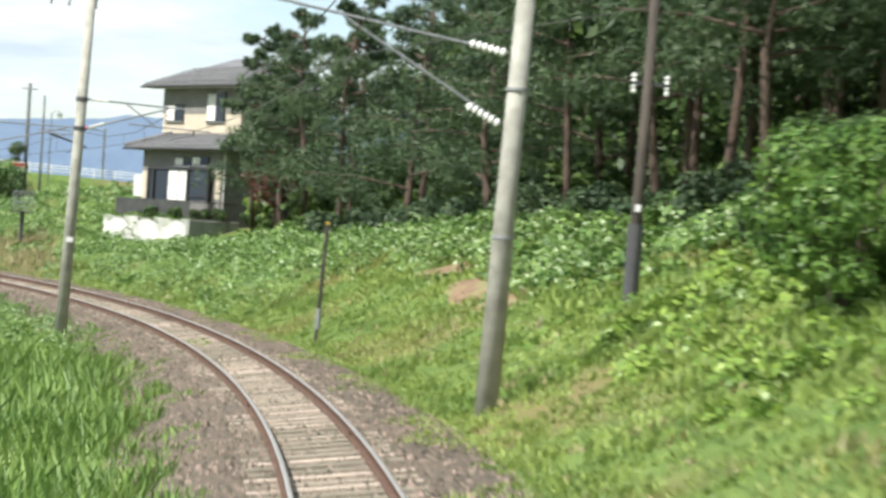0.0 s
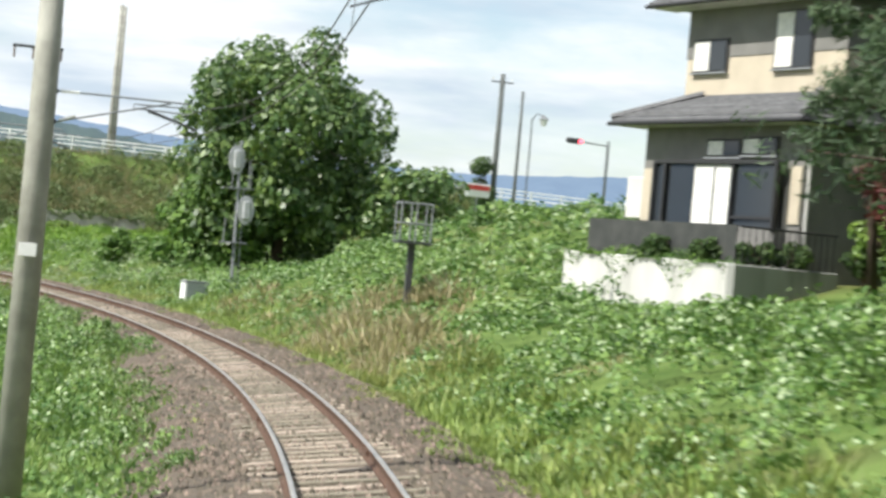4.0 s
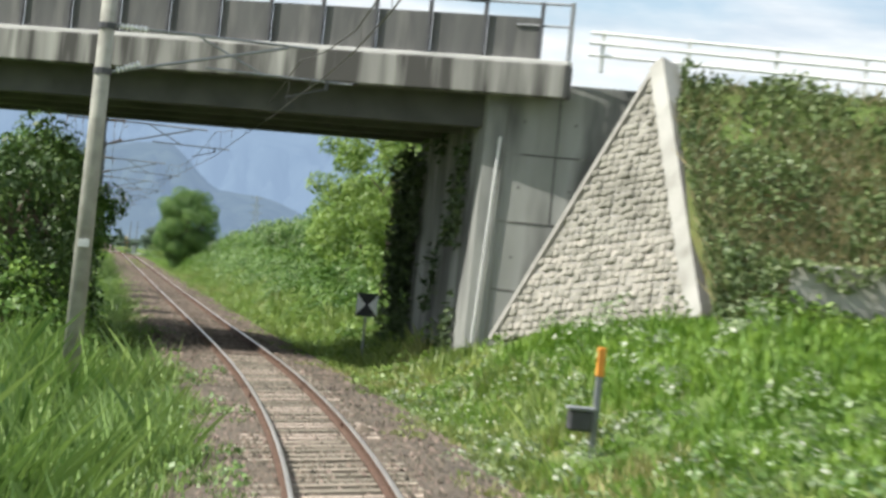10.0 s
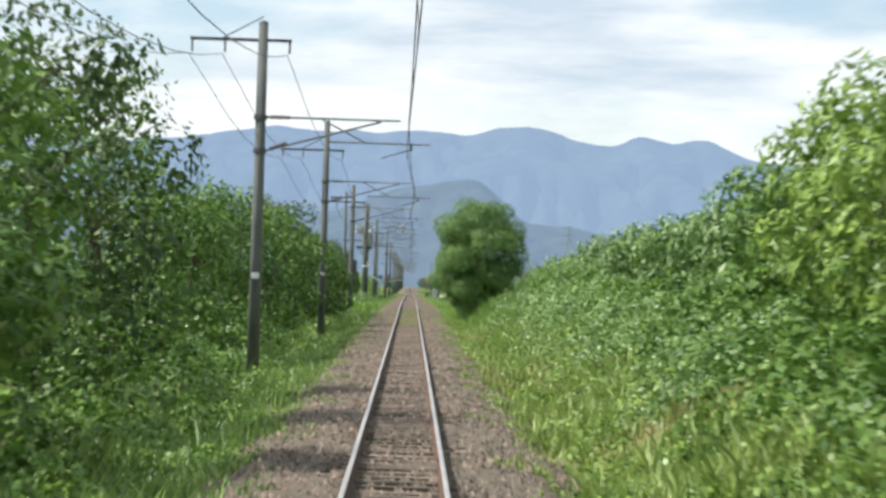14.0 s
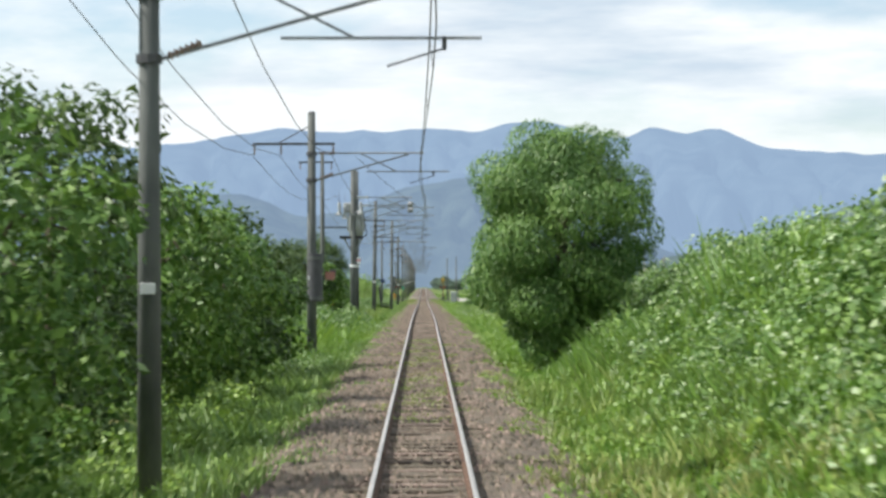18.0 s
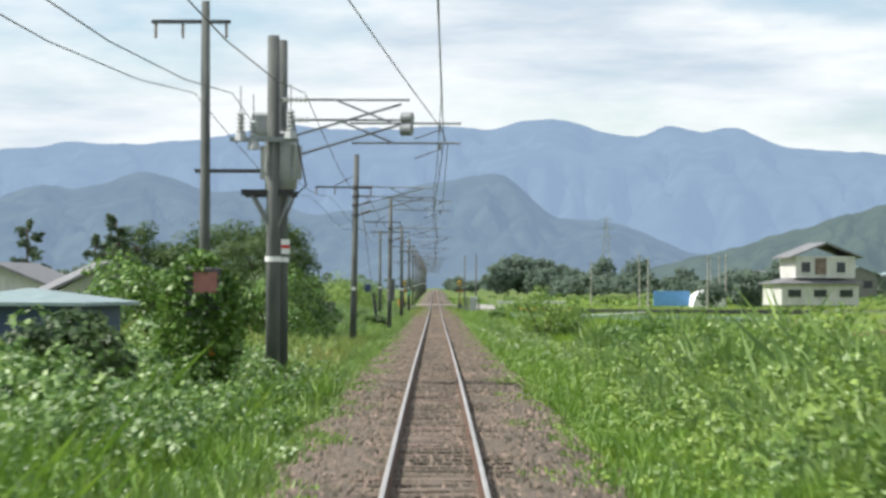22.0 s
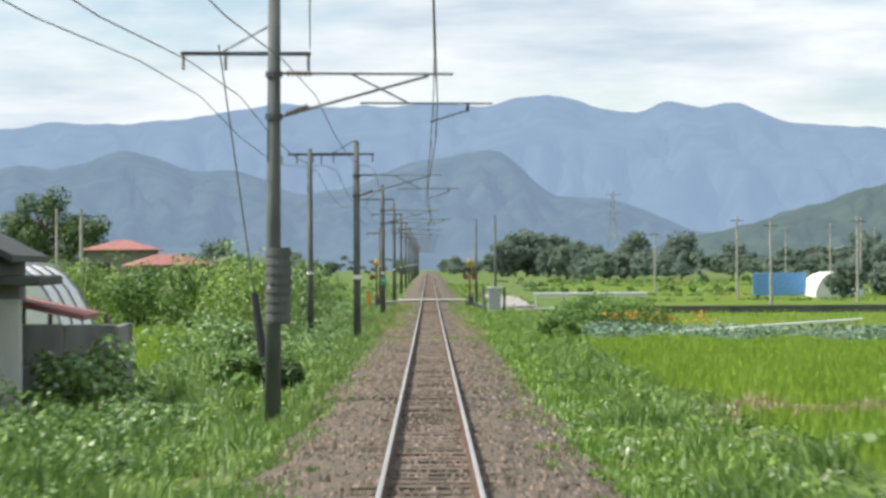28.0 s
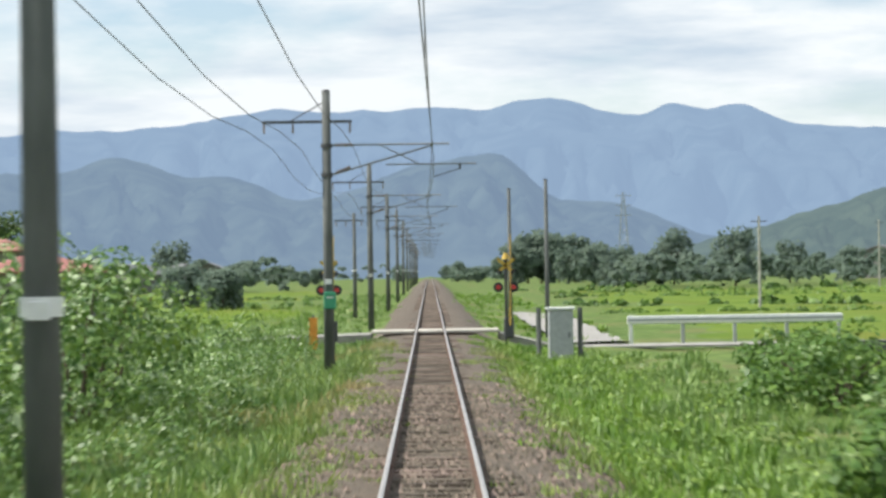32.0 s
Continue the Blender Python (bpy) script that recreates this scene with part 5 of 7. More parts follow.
for r in range(int(top / .17)):
    h0 = .1 + r * .17
    u = h0 / top
    la, lb = (A - B).dot(ex) * u, (C - B).dot(ex) + ((A - C).dot(ex)) * u
    x = la + .13 + (.12 if r % 2 else 0)
    while x < lb - .34:
        m = Matrix.Translation(B + ex * x + ez * (h0 + rs.uniform(-.02, .02)) + nrm * rs.uniform(-.03, .03)) @ rot @ pose(0, 0, 0, 0, 0, rs.uniform(-24, 24)) @ Matrix.Diagonal((rs.uniform(.75, 1.15), rs.uniform(.85, 1.2), rs.uniform(.6, 1.3), 1))
        if count < 300:
            ob = bpy.data.objects.new("stone", st_me)
            scene.collection.objects.link(ob)
            ob.parent = slope
            ob.matrix_local = m
        else:
            rest_f += [tuple(i + len(rest_v) for i in p.vertices) for p in st_me.polygons]
            rest_v += [tuple(m @ Vector(q)) for q in st_v]
        x += .24
        count += 1
me = bpy.data.meshes.new("stone_facing")
me.from_pydata(rest_v, [], rest_f)
tagged(finish("stone_facing", me, M["pitching"], slope, "rough pale stones towards the slope's top"), kind="stuff")
cp = bmesh.new()
d = (C - A).normalized()
w = nrm.cross(d).normalized() * .22
q = [A - w + nrm * .12, A + w + nrm * .12, C + w + nrm * .12, C - w + nrm * .12]
lo = [p - nrm * .5 for p in q]
vv = [cp.verts.new(p) for p in q + lo]
for fc in ((0, 1, 2, 3), (7, 6, 5, 4), (0, 4, 5, 1), (1, 5, 6, 2), (2, 6, 7, 3), (3, 7, 4, 0)):
    cp.faces.new([vv[i] for i in fc])
bmesh.ops.recalc_face_normals(cp, faces=cp.faces)
part("coping", cp, M["coping"], slope, "pale concrete coping down the slope")
cp = bmesh.new()
d = (B - A).normalized()
w = nrm.cross(d).normalized() * .07
q = [A - w + nrm * .1, A + w + nrm * .1, B + w + nrm * .1, B - w + nrm * .1]
vv = [cp.verts.new(p) for p in q + [p - nrm * .3 for p in q]]
for fc in ((0, 1, 2, 3), (7, 6, 5, 4), (0, 4, 5, 1), (1, 5, 6, 2), (2, 6, 7, 3), (3, 7, 4, 0)):
    cp.faces.new([vv[i] for i in fc])
bmesh.ops.recalc_face_normals(cp, faces=cp.faces)
part("coping", cp, M["mortar"], slope, "thin pale edge along the abutment")

# the road and its embankment to the right of the bridge
emb = thing("road_embankment", "grassy road embankment rising to the bridge", "embankment", BR, kind="structure")
lx = np.concatenate([np.arange(5.2, 20, 1.0), np.arange(20, 110, 5.0)])
prof_y = np.array([-8.5, -6.5, -4.5, -2.6, -0.9, -0.2, 0.6, 9.2, 10.5, 20.0])


def road_z(x):
    return 6.55 - 0.022 * (x - 4.4) - 0.00015 * (x - 4.4) ** 2


rows = []
for x in lx:
    rz_ = road_z(x)
    zz = [1.0, 2.1, 3.2 + .25 * math.sin(x * .9), 4.8 + .2 * math.sin(x * 1.3), 6.1, rz_ - .1, rz_, rz_, rz_ - .2, 0.5]
    zz = [min(z, rz_) for z in zz]
    rows.append([(max(x, 4.15 - .345 * min(y, 0)) if x > 5.3 else 4.15 - .345 * min(y, 0), y, z) for y, z in zip(prof_y, zz)])
v = np.array(rows).reshape(-1, 3)
k = len(prof_y)
q = (np.arange(len(lx) - 1)[:, None] * k + np.arange(k - 1)[None]).ravel()
finish("bank", array_mesh("bank", v, np.stack([q, q + 1, q + k + 1, q + k], 1)), M["soil"], emb)
rv = np.array([[(x, y, road_z(x) + z) for y, z in ((1.0, -.1), (1.02, .06), (4.9, .1), (8.78, .06), (8.8, -.1))] for x in lx]).reshape(-1, 3)
q = (np.arange(len(lx) - 1)[:, None] * 5 + np.arange(4)[None]).ravel()
finish("carriageway", array_mesh("carriageway", rv, np.stack([q, q + 1, q + 6, q + 5], 1)), M["asphalt"], emb, "grey asphalt road")
n = 42000
g = np.random.default_rng(9)
u_ = g.uniform(0, 1, n)
px_ = 4.35 + .35 * (8.2 - 8.0 * u_) + 32 * g.uniform(0, 1, n) ** 1.3
py_ = -8.2 + 8.0 * u_
pz_ = 1.1 + 5.1 * u_ + .5 * np.abs(np.sin(px_ * 1.1) * np.sin(px_ * .37 + py_)) + g.uniform(-.1, .35, n)
v, f = leaf_arrays(np.stack([px_, py_, pz_], 1), .17, up=.35)
finish("weeds", array_mesh("weeds", v, f), M["scrub"], emb, "scrubby weeds on the bank")
n = 3600
u_ = g.uniform(0, 1, n)
v, f = leaf_arrays(np.stack([4.17 + .345 * (8.2 - 8.0 * u_) + .8 * g.uniform(0, 1, n) ** 1.5, -8.2 + 8.0 * u_, 1.2 + 5.15 * u_ + g.uniform(-.1, .3, n)], 1), .15, up=.3)
finish("weeds", array_mesh("edge_weeds", v, f), M["scrub"], emb, "scrubby weeds along the coping")
n = 24000
u_ = g.uniform(0, 1, n)
px_ = 4.35 + .35 * (8.2 - 8.0 * u_) + 32 * g.uniform(0, 1, n) ** 1.3
v, f = blade_arrays(np.stack([px_, -8.2 + 8.0 * u_, 1.0 + 5.1 * u_], 1), .6, .022, .6)
finish("dry_grass", array_mesh("dry_grass_bank", v, f), M["dry"], emb, "dry brownish grass on the bank")
for k in range(24):
    x = 2.6 + k * 1.95
    z = road_z(x)
    part("rail_post", box((.09, .09, .95), (x, -.05, z + .4)), M["white"], emb)
for h in (.35, .62, .85):
    part("guard_rail", tube([(2.3, -.08, road_z(4.6) + h), (20, -.08, road_z(20) + h), (48, -.08, road_z(48) + h)], .045), M["white"], emb, "white steel guard rail")
for k in range(4):
    part("foot_wall", box((1.85, .3, 1.0 - .06 * k), (9.2 + 1.87 * k, -8.75, 2.0 - .03 * k), bevel=.03), M["coping"], emb, "low grey retaining wall at the foot")
n = 2600
px_ = g.uniform(7.6, 17.5, n)
v, f = leaf_arrays(np.stack([px_, -8.95 - .7 * g.uniform(0, 1, n) ** 2, 1.25 + .45 * np.abs(np.sin(px_ * 1.3)) * g.uniform(0, 1, n) + .35 * g.uniform(0, 1, n)], 1), .15, up=.35)
finish("weeds", array_mesh("foot_weeds", v, f), M["light"], emb, "bright weeds at the wall's foot")
n = 2200
px_ = g.uniform(7.8, 17.0, n)
v, f = leaf_arrays(np.stack([px_, -8.9 + .3 * g.uniform(-1, 1, n), 2.55 - .5 * np.abs(np.sin(px_ * 2.1 + 1)) * g.uniform(0, 1, n)], 1), .15, up=.2)
finish("weeds", array_mesh("wall_weeds", v, f), M["scrub"], emb, "scrubby weeds over the wall's top")

# ---- street things by the junction ----


def street_pole(s, lat, z, h, r, mat, label, arms=True):
    ob = thing("utility_pole", label, "utility pole", stand(s, lat, z))
    part("mast", rod((0, 0, -.5), (0, 0, h), r, r * .7, n=10), M[mat], ob, smooth=True)
    if arms:
        part("crossarm", box((1.5, .08, .08), (0, 0, h - .5)), M["dark_steel"], ob)
        for x in (-.65, .65):
            part("insulator", insulator((x, 0, h - .45), (x, 0, h - .22), .05, 3), M["insul"], ob)
    return ob


street_pole(205, 17.0, 5.5, 11, .19, "conc_pole", "tall grey utility pole beside the bridge road", False)
street_pole(205.6, 17.45, 5.5, 11, .17, "conc_pole", "slender grey pole beside the bridge road", False)
street_pole(190, 36.3, 3.5, 10.5, .2, "dark_pole", "dark utility pole overgrown with climbing vines")
street_pole(189, 37.2, 3.5, 9.5, .12, "dark_pole", "thin dark pole at the road junction", False)
vine = stand(190, 35.5, 3.5)
bush("climbing_vines", "climbing vines up the junction pole", vine, (.55, .55, 3.4), "tree", 2600, .25, 77, category="vines")
lamp = thing("street_lamp", "lantern street lamp on a slim grey post", "street lamp", stand(189, 38.0, 3.5))
part("post", rod((0, 0, -.3), (0, 0, 8.0), .06, .045), M["steel"], lamp)
part("arm", tube([(0, 0, 7.9), (.35, 0, 8.25), (.8, 0, 8.2)], .03), M["steel"], lamp)
part("lantern", rod((.8, 0, 7.55), (.8, 0, 7.95), .16, .26), M["insul"], lamp)
part("lantern_cap", rod((.8, 0, 7.95), (.8, 0, 8.2), .32, .05), M["steel"], lamp)
tl = thing("traffic_light", "red traffic light on a long arm", "traffic light", stand(192, 43.0, 3.2))
part("post", rod((2.5, 0, -.3), (2.5, 0, 7.6), .1), M["steel"], tl)
part("arm", rod((2.5, 0, 7.3), (-.6, 0, 7.45), .05), M["steel"], tl)
part("housing", box((1.25, .2, .36), (0, 0, 7.4), bevel=.1), M["black"], tl)
for i in range(3):
    part("lens", rod((-.4 + .4 * i, -.13, 7.4), (-.4 + .4 * i, -.06, 7.4), .13, n=12), M["red_lamp"] if i == 2 else M["dark_steel"], tl, "lit red lens" if i == 2 else "")

# ---- house above the curve ----


def hip_roof(w, d, h, over, at_=(0, 0, 0), bm=None, thick=.12):
    bm = bm or bmesh.new()
    x, y = w / 2 + over, d / 2 + over
    r = max(0.0, (w - d) / 2) if w > d else 0.0
    ry_ = max(0.0, (d - w) / 2)
    o = Vector(at_)
    lo = [bm.verts.new(o + Vector(p)) for p in ((-x, -y, 0), (x, -y, 0), (x, y, 0), (-x, y, 0))]
    li = [bm.verts.new(o + Vector(p)) for p in ((-x, -y, -thick), (x, -y, -thick), (x, y, -thick), (-x, y, -thick))]
    a = bm.verts.new(o + Vector((-r, -ry_, h)))
    b = bm.verts.new(o + Vector((r + .001, ry_ + .001, h)))
    if w >= d:
        fs = ((lo[0], lo[1], b, a), (lo[1], lo[2], b), (lo[2], lo[3], a, b), (lo[3], lo[0], a))
    else:
        fs = ((lo[0], lo[1], a), (lo[1], lo[2], b, a), (lo[2], lo[3], b), (lo[3], lo[0], a, b))
    for fc in fs:
        bm.faces.new(fc)
    for k in range(4):
        bm.faces.new((lo[(k + 1) % 4], lo[k], li[k], li[(k + 1) % 4]))
    bm.faces.new(li[::-1])
    return bm


def window(ob, w, h, at_, depth=.1, curtain=False, sash=2, dark=True):
    x, y, z = at_
    fr = box((w, depth, h), (x, y, z), bevel=.01)
    win = part("window", fr, M["black"] if dark else M["white"], ob, "dark framed window")
    for k in range(sash):
        sw = (w - .1) / sash
        sx = x - w / 2 + .05 + sw * (k + .5)
        part("pane", box((sw - .05, .02, h - .12), (sx, y - depth / 2 - .004, z)), M["curtain"] if curtain and k % 2 == 0 else M["glass"], win)
    part("sill", box((w + .1, .1, .05), (x, y - depth / 2, z - h / 2 - .02)), M["steel"], win)


HOUSE = pose(1.64, 96.69, 2.25, 0, 0, -92)
house = thing("house", "grey and cream two-storey house with dark tiled roofs", "house", HOUSE)
part("lower_wall", box((7.65, 6.0, 4.8), (-3.825, 3.0, 1.35), bevel=.02), M["wall_grey"], house, "grey rendered ground-floor wall")
part("upper_wall", box((7.5, 5.6, 1.8), (-4.0, 4.0, 4.87), bevel=.02), M["wall_cream"], house, "cream rendered band")
part("upper_wall", box((7.54, 5.64, 1.55), (-4.0, 4.0, 6.545), bevel=.02), M["wall_grey"], house, "grey rendered upper wall")
low_roof = part("lower_roof", hip_roof(7.7, 6.0, 1.5, .75, (-3.85, 3.0, 3.86)), M["tile"], house, "dark tiled skirt roof")
up_roof = part("upper_roof", hip_roof(7.6, 5.7, 1.7, .85, (-4.0, 4.0, 7.38)), M["tile"], house, "dark tiled hip roof")
for k in range(10):
    part("tile_course", box((9.0 - k * .4, .05, .05), (-3.85, -.66 + k * .2, 3.96 + k * .08)), M["tile"], low_roof)
    part("tile_course", box((.05, 7.3 - k * .4, .05), (.66 - k * .2, 3.0, 3.96 + k * .08)), M["tile"], low_roof)
    part("tile_course", box((9.1 - k * .42, .05, .05), (-4.0, .4 + k * .21, 7.48 + k * .105)), M["tile"], up_roof)
part("hip_ridge", rod((.75, -.75, 3.92), (-1.1, 1.1, 4.75), .09, n=7), M["tile"], low_roof)
part("hip_ridge", rod((-8.45, -.75, 3.92), (-6.6, 1.1, 4.75), .09, n=7), M["tile"], low_roof)
for a_, b_ in (((-8.5, -.8, 3.72), (.8, -.8, 3.72)), ((.8, -.8, 3.72), (.8, 6.6, 3.72)), ((-8.7, .25, 7.24), (.7, .25, 7.24)), ((.7, .25, 7.24), (.7, 7.6, 7.24))):
    part("gutter", rod(a_, b_, .065), M["black"], house)
part("soffit_board", box((9.1, 1.4, .06), (-3.85, -.05, 3.7)), M["wall_white"], low_roof, "pale eave boarding")
part("soffit_board", box((9.2, .9, .06), (-4.0, .78, 7.22)), M["wall_white"], up_roof, "pale eave boarding")
window(house, 1.62, .5, (-3.6, -.04, 3.07), curtain=True, sash=2)
window(house, 1.6, .5, (-1.94, -.04, 3.12), curtain=True, sash=2)
window(house, 1.7, .95, (-6.47, 1.16, 5.83), curtain=True, sash=2)
window(house, 1.72, 1.6, (-2.52, 1.16, 6.14), curtain=True, sash=2)
bay = part("bay", box((5.9, .34, .12), (-3.5, -.3, 2.66), bevel=.02), M["black"], house, "dark metal bay roof")
part("bay_floor", box((5.9, .4, .5), (-3.5, -.2, .7)), M["wall_grey"], bay)
for x in (-6.4, -5.85, -2.55, -.6):
    part("bay_post", box((.12, .14, 1.75), (x, -.4, 1.75)), M["black"], bay)
for x, w_, mt_ in ((-6.13, .44, "glass"), (-5.1, 1.2, "glass"), (-4.0, .9, "curtain"), (-3.05, .8, "curtain"), (-1.58, 1.75, "glass")):
    part("bay_pane", box((w_, .03, 1.62), (x, -.36, 1.78)), M[mt_], bay, "white curtain behind glass" if mt_ == "curtain" else "")
part("bay_rail", box((1.9, .06, .08), (-1.58, -.42, 1.2)), M["black"], bay)
part("panel", box((.45, .05, 1.5), (-.25, -.03, 1.85)), M["wall_cream"], house, "cream wall panel")
part("panel", box((1.0, .05, 1.5), (-7.05, -.03, 1.75)), M["wall_cream"], house, "cream wall panel")
part("side_cabinet", box((.9, .5, 1.2), (-8.2, .35, 1.67), bevel=.03), M["wall_white"], house, "white cabinet at the wall's end")
part("down_pipe", rod((.07, .12, -.3), (.07, .12, 3.65), .05), M["wall_white"], house)
sidew = part("side_window", box((.08, 1.0, .75), (.04, 1.6, 3.0), bevel=.01), M["black"], house, "dark framed window")
part("pane", box((.02, .9, .65), (.09, 1.6, 3.0)), M["curtain"], sidew)
part("wing_wall", box((3.6, 6.0, 3.6), (-1.9, 9.0, 1.2), bevel=.02), M["wall_dark"], house, "dark rendered rear wing")
part("wing_roof", hip_roof(3.8, 6.2, 1.1, .7, (-1.9, 9.2, 3.1)), M["tile"], house, "dark tiled wing roof")
gw = thing("garden_wall", "white stained concrete garden wall under a dark fence", "garden wall", HOUSE)
part("front_wall", box((8.0, .3, 2.1), (-3.2, -2.5, -1.1), bevel=.03), M["wall_white"], gw, "white rendered wall with weathered streaks")
# Side away from the sun: its shade is put in as a darker grey.
part("side_wall", box((.3, 3.2, 2.1), (.95, -1.05, -1.12), bevel=.03), M["concrete"], gw, "grey concrete side wall with its shade in the colour")
for k in range(36):
    part("fence_board", box((.185, .03, .95), (-6.95 + k * .2, -2.0, .45)), M["dark_eave"], gw)
part("fence_rail", box((7.2, .05, .06), (-3.45, -1.96, .8)), M["black"], gw)
for k in range(15):
    part("railing_bar", rod((1.0, -2.4 + k * .2, -.1), (1.0, -2.4 + k * .2, .85), .016, n=5), M["black"], gw)
part("railing_top", rod((1.0, -2.5, .87), (1.0, .5, .87), .028, n=6), M["black"], gw)
for i, (dx, dy) in enumerate(((-.9, -2.2), (.5, -1.6), (.6, -.5), (-3.0, -2.3), (1.3, 1.2))):
    p = HOUSE @ Vector((dx, dy, -.15))
    bush("garden_shrub", "clipped garden shrub on the garden wall", pose(*p), (.55, .55, .42), "tree", 900, .13, 300 + i, "garden shrubs by the house")
bush("garden_shrub", "yellow-green garden shrub beside the house", pose(*(HOUSE @ Vector((1.6, 1.4, .1)))), (.8, .8, .9), "light", 1600, .15, 306, "garden shrubs by the house")

gm = HOUSE @ pose(0, -2.75, -.05)
g = np.random.default_rng(14)
n = 2600
wx = g.uniform(-7.2, .9, n)
wz = .3 * np.abs(np.sin(wx * 1.1)) ** 3 * g.uniform(-2.6, 1, n)
wp_ = np.stack([wx, .28 + g.uniform(-.3, .35, n), wz], 1) @ np.array(gm.to_3x3()).T + np.array(gm.translation)
stuff("wall_weeds", "weeds hanging over the top of the garden wall", "weeds", [leaf_arrays(wp_, .11, up=.3, droop=.3)], M["shrub"])

# ---- wood on the bank ----
rs = random.Random(21)
WOOD = ((114, 15.4, 10.5, -.03), (113.5, 17.0, 9.5, .03), (109.5, 15.2, 10, -.06), (105, 14.6, 11, .05), (101, 15.5, 11, -.05), (97, 13.6, 10.5, .06), (92, 15.5, 11.5, .0), (88, 13.4, 10.5, -.06), (83, 16, 12, .05), (79, 13.6, 10.5, .08), (75, 16.5, 12, -.08), (71, 13.8, 11, .04), (67, 17, 12.5, .1), (63, 14.2, 11, -.16), (59, 17.5, 12.5, .05), (56, 13.6, 11.5, -.14), (53, 16.5, 12.5, .12), (50, 12.6, 11.5, -.08), (47, 16, 13, .1), (110, 19, 11, .02), (44, 13.4, 12, .08), (40, 15.5, 12.5, -.05))
for i, (s0, la, h, ln) in enumerate(WOOD):
    pine_tree("tall pine with a bare reddish trunk on the bank", stand(s0, la, turn=rs.uniform(0, 360)), h, 2.5 if s0 > 109 else (4.2 if s0 > 70 else 4.0), 40 + i, 8000, ln, .34 if s0 > 110 else .45 if s0 > 108 else (.2 if s0 > 72 else .36))
# High crowns added to darken the wood's interior; the first stand out of view.
for i in range(24):
    broad_tree("canopy_tree", "high-crowned tree added to shade the wood's interior", stand(18 + (i // 2) * 5.2, 17.5 if i % 2 else 24), 13.5, 5.2, .2, "tree", 2300, .55, 230 + i, .44, group="trees of the wood", lumps=30)
for i in range(34):
    s0, la = (38 + i * 2.9 + rs.uniform(-1, 1), rs.uniform(27, 34)) if i < 27 else (96 + (i - 27) * 4.5, rs.uniform(24, 33))
    broad_tree("wood_tree", "dark broadleaf tree deep in the wood", stand(s0, la), rs.uniform(11, 14), 4.4, .25, "tree", 2400, .56, 80 + i, .02 if i % 2 else .2, group="trees of the wood")
for i, (s0, la, r, h) in enumerate(((60, 11.5, 1.4, 1.2), (66, 12, 1.5, 1.5), (72, 12, 1.6, 1.6), (78, 11.5, 1.4, 1.4), (84, 12, 1.7, 1.6), (90, 11.8, 1.5, 1.5), (97, 12, 1.2, 1.2), (55, 12, 1.6, 1.6))):
    bush("wood_edge_shrub", "dark green shrub at the edge of the wood", stand(s0, la + 1.2), (r, r, h * .7), "pine", 2200, .22, 130 + i, "shrubs at the wood's edge")
broad_tree("maple_tree", "small dark red maple beside the house", stand(113, 16.2), 4.2, 1.7, .12, "maple", 4200, .2, 160, .25)
bush("bank_shrub", "olive-green shrub leaning over the bank", stand(32.5, 8.1), (1.6, 1.6, 1.5), "shrub", 8000, .12, 161)
bush("bank_shrub", "olive-green shrub leaning over the bank", stand(36.0, 9.3), (1.6, 1.6, 1.7), "tree", 7000, .13, 162)

# ---- poles on the curve ----
rp = thing("catenary_pole", "pale concrete pole with a long bracket across the curve", "catenary pole", stand(36.6, 3.65, -.3, lean=2.0), "catenary poles along the line")
part("mast", rod((0, 0, -.6), (0, 0, 9), .2, .14, n=16), M["conc_pole"], rp, smooth=True)
for z in (3.0, 5.4):
    part("band", rod((0, 0, z), (0, 0, z + .05), .195, n=16), M["steel"], rp)
part("insulator", insulator((-.25, 0, 6.0), (-.85, 0, 6.1), .08), M["insul"], rp, "white ribbed insulator")
part("top_tube", rod((-.2, 0, 6.0), (-4.2, 0, 6.5), .024), M["steel"], rp)
part("insulator", insulator((-.25, 0, 4.85), (-.8, 0, 5.1), .08), M["insul"], rp, "white ribbed insulator")
part("diagonal_strut", rod((-.2, 0, 4.85), (-2.9, 0, 6.3), .024), M["steel"], rp)
wp = thing("utility_pole", "dark tarred wooden pole with insulators on the bank", "utility pole", stand(43, 7.4, 1.0, lean=1.3))
part("mast", rod((0, 0, -.5), (0, 0, 6.6), .13, .09, n=10), M["wood_pole"], wp, smooth=True)
part("sleeve", rod((0, 0, 0), (0, 0, 2.2), .155, .15, n=10), M["dark_steel"], wp, "dark metal sleeve round the foot")
part("marker", box((.1, .03, .14), (-.02, -.12, 2.5)), M["white"], wp)
part("crossarm", box((.75, .07, .07), (.05, 0, 4.9)), M["dark_steel"], wp)
for x in (-.28, .38):
    part("insulator", insulator((x, 0, 4.7), (x, 0, 5.1), .06, 4), M["insul"], wp)
part("wire", tube([(0, 0, 6.4), (-4, 12, 6.0), (-5, 30, 6.3)], .012), M["wire"], wp)
stake = thing("marker_post", "old leaning wooden post with a metal foot", "post", stand(59, 3.55, .2, lean=2.5))
part("post", box((.09, .07, 3.1), (0, 0, 1.2), bevel=.01), M["wood_pole"], stake)
part("foot", rod((.0, -.06, 0), (0, -.06, .55), .07), M["steel"], stake)
part("cap", box((.1, .09, .06), (0, 0, 2.78)), M["yellow_paint"], stake)
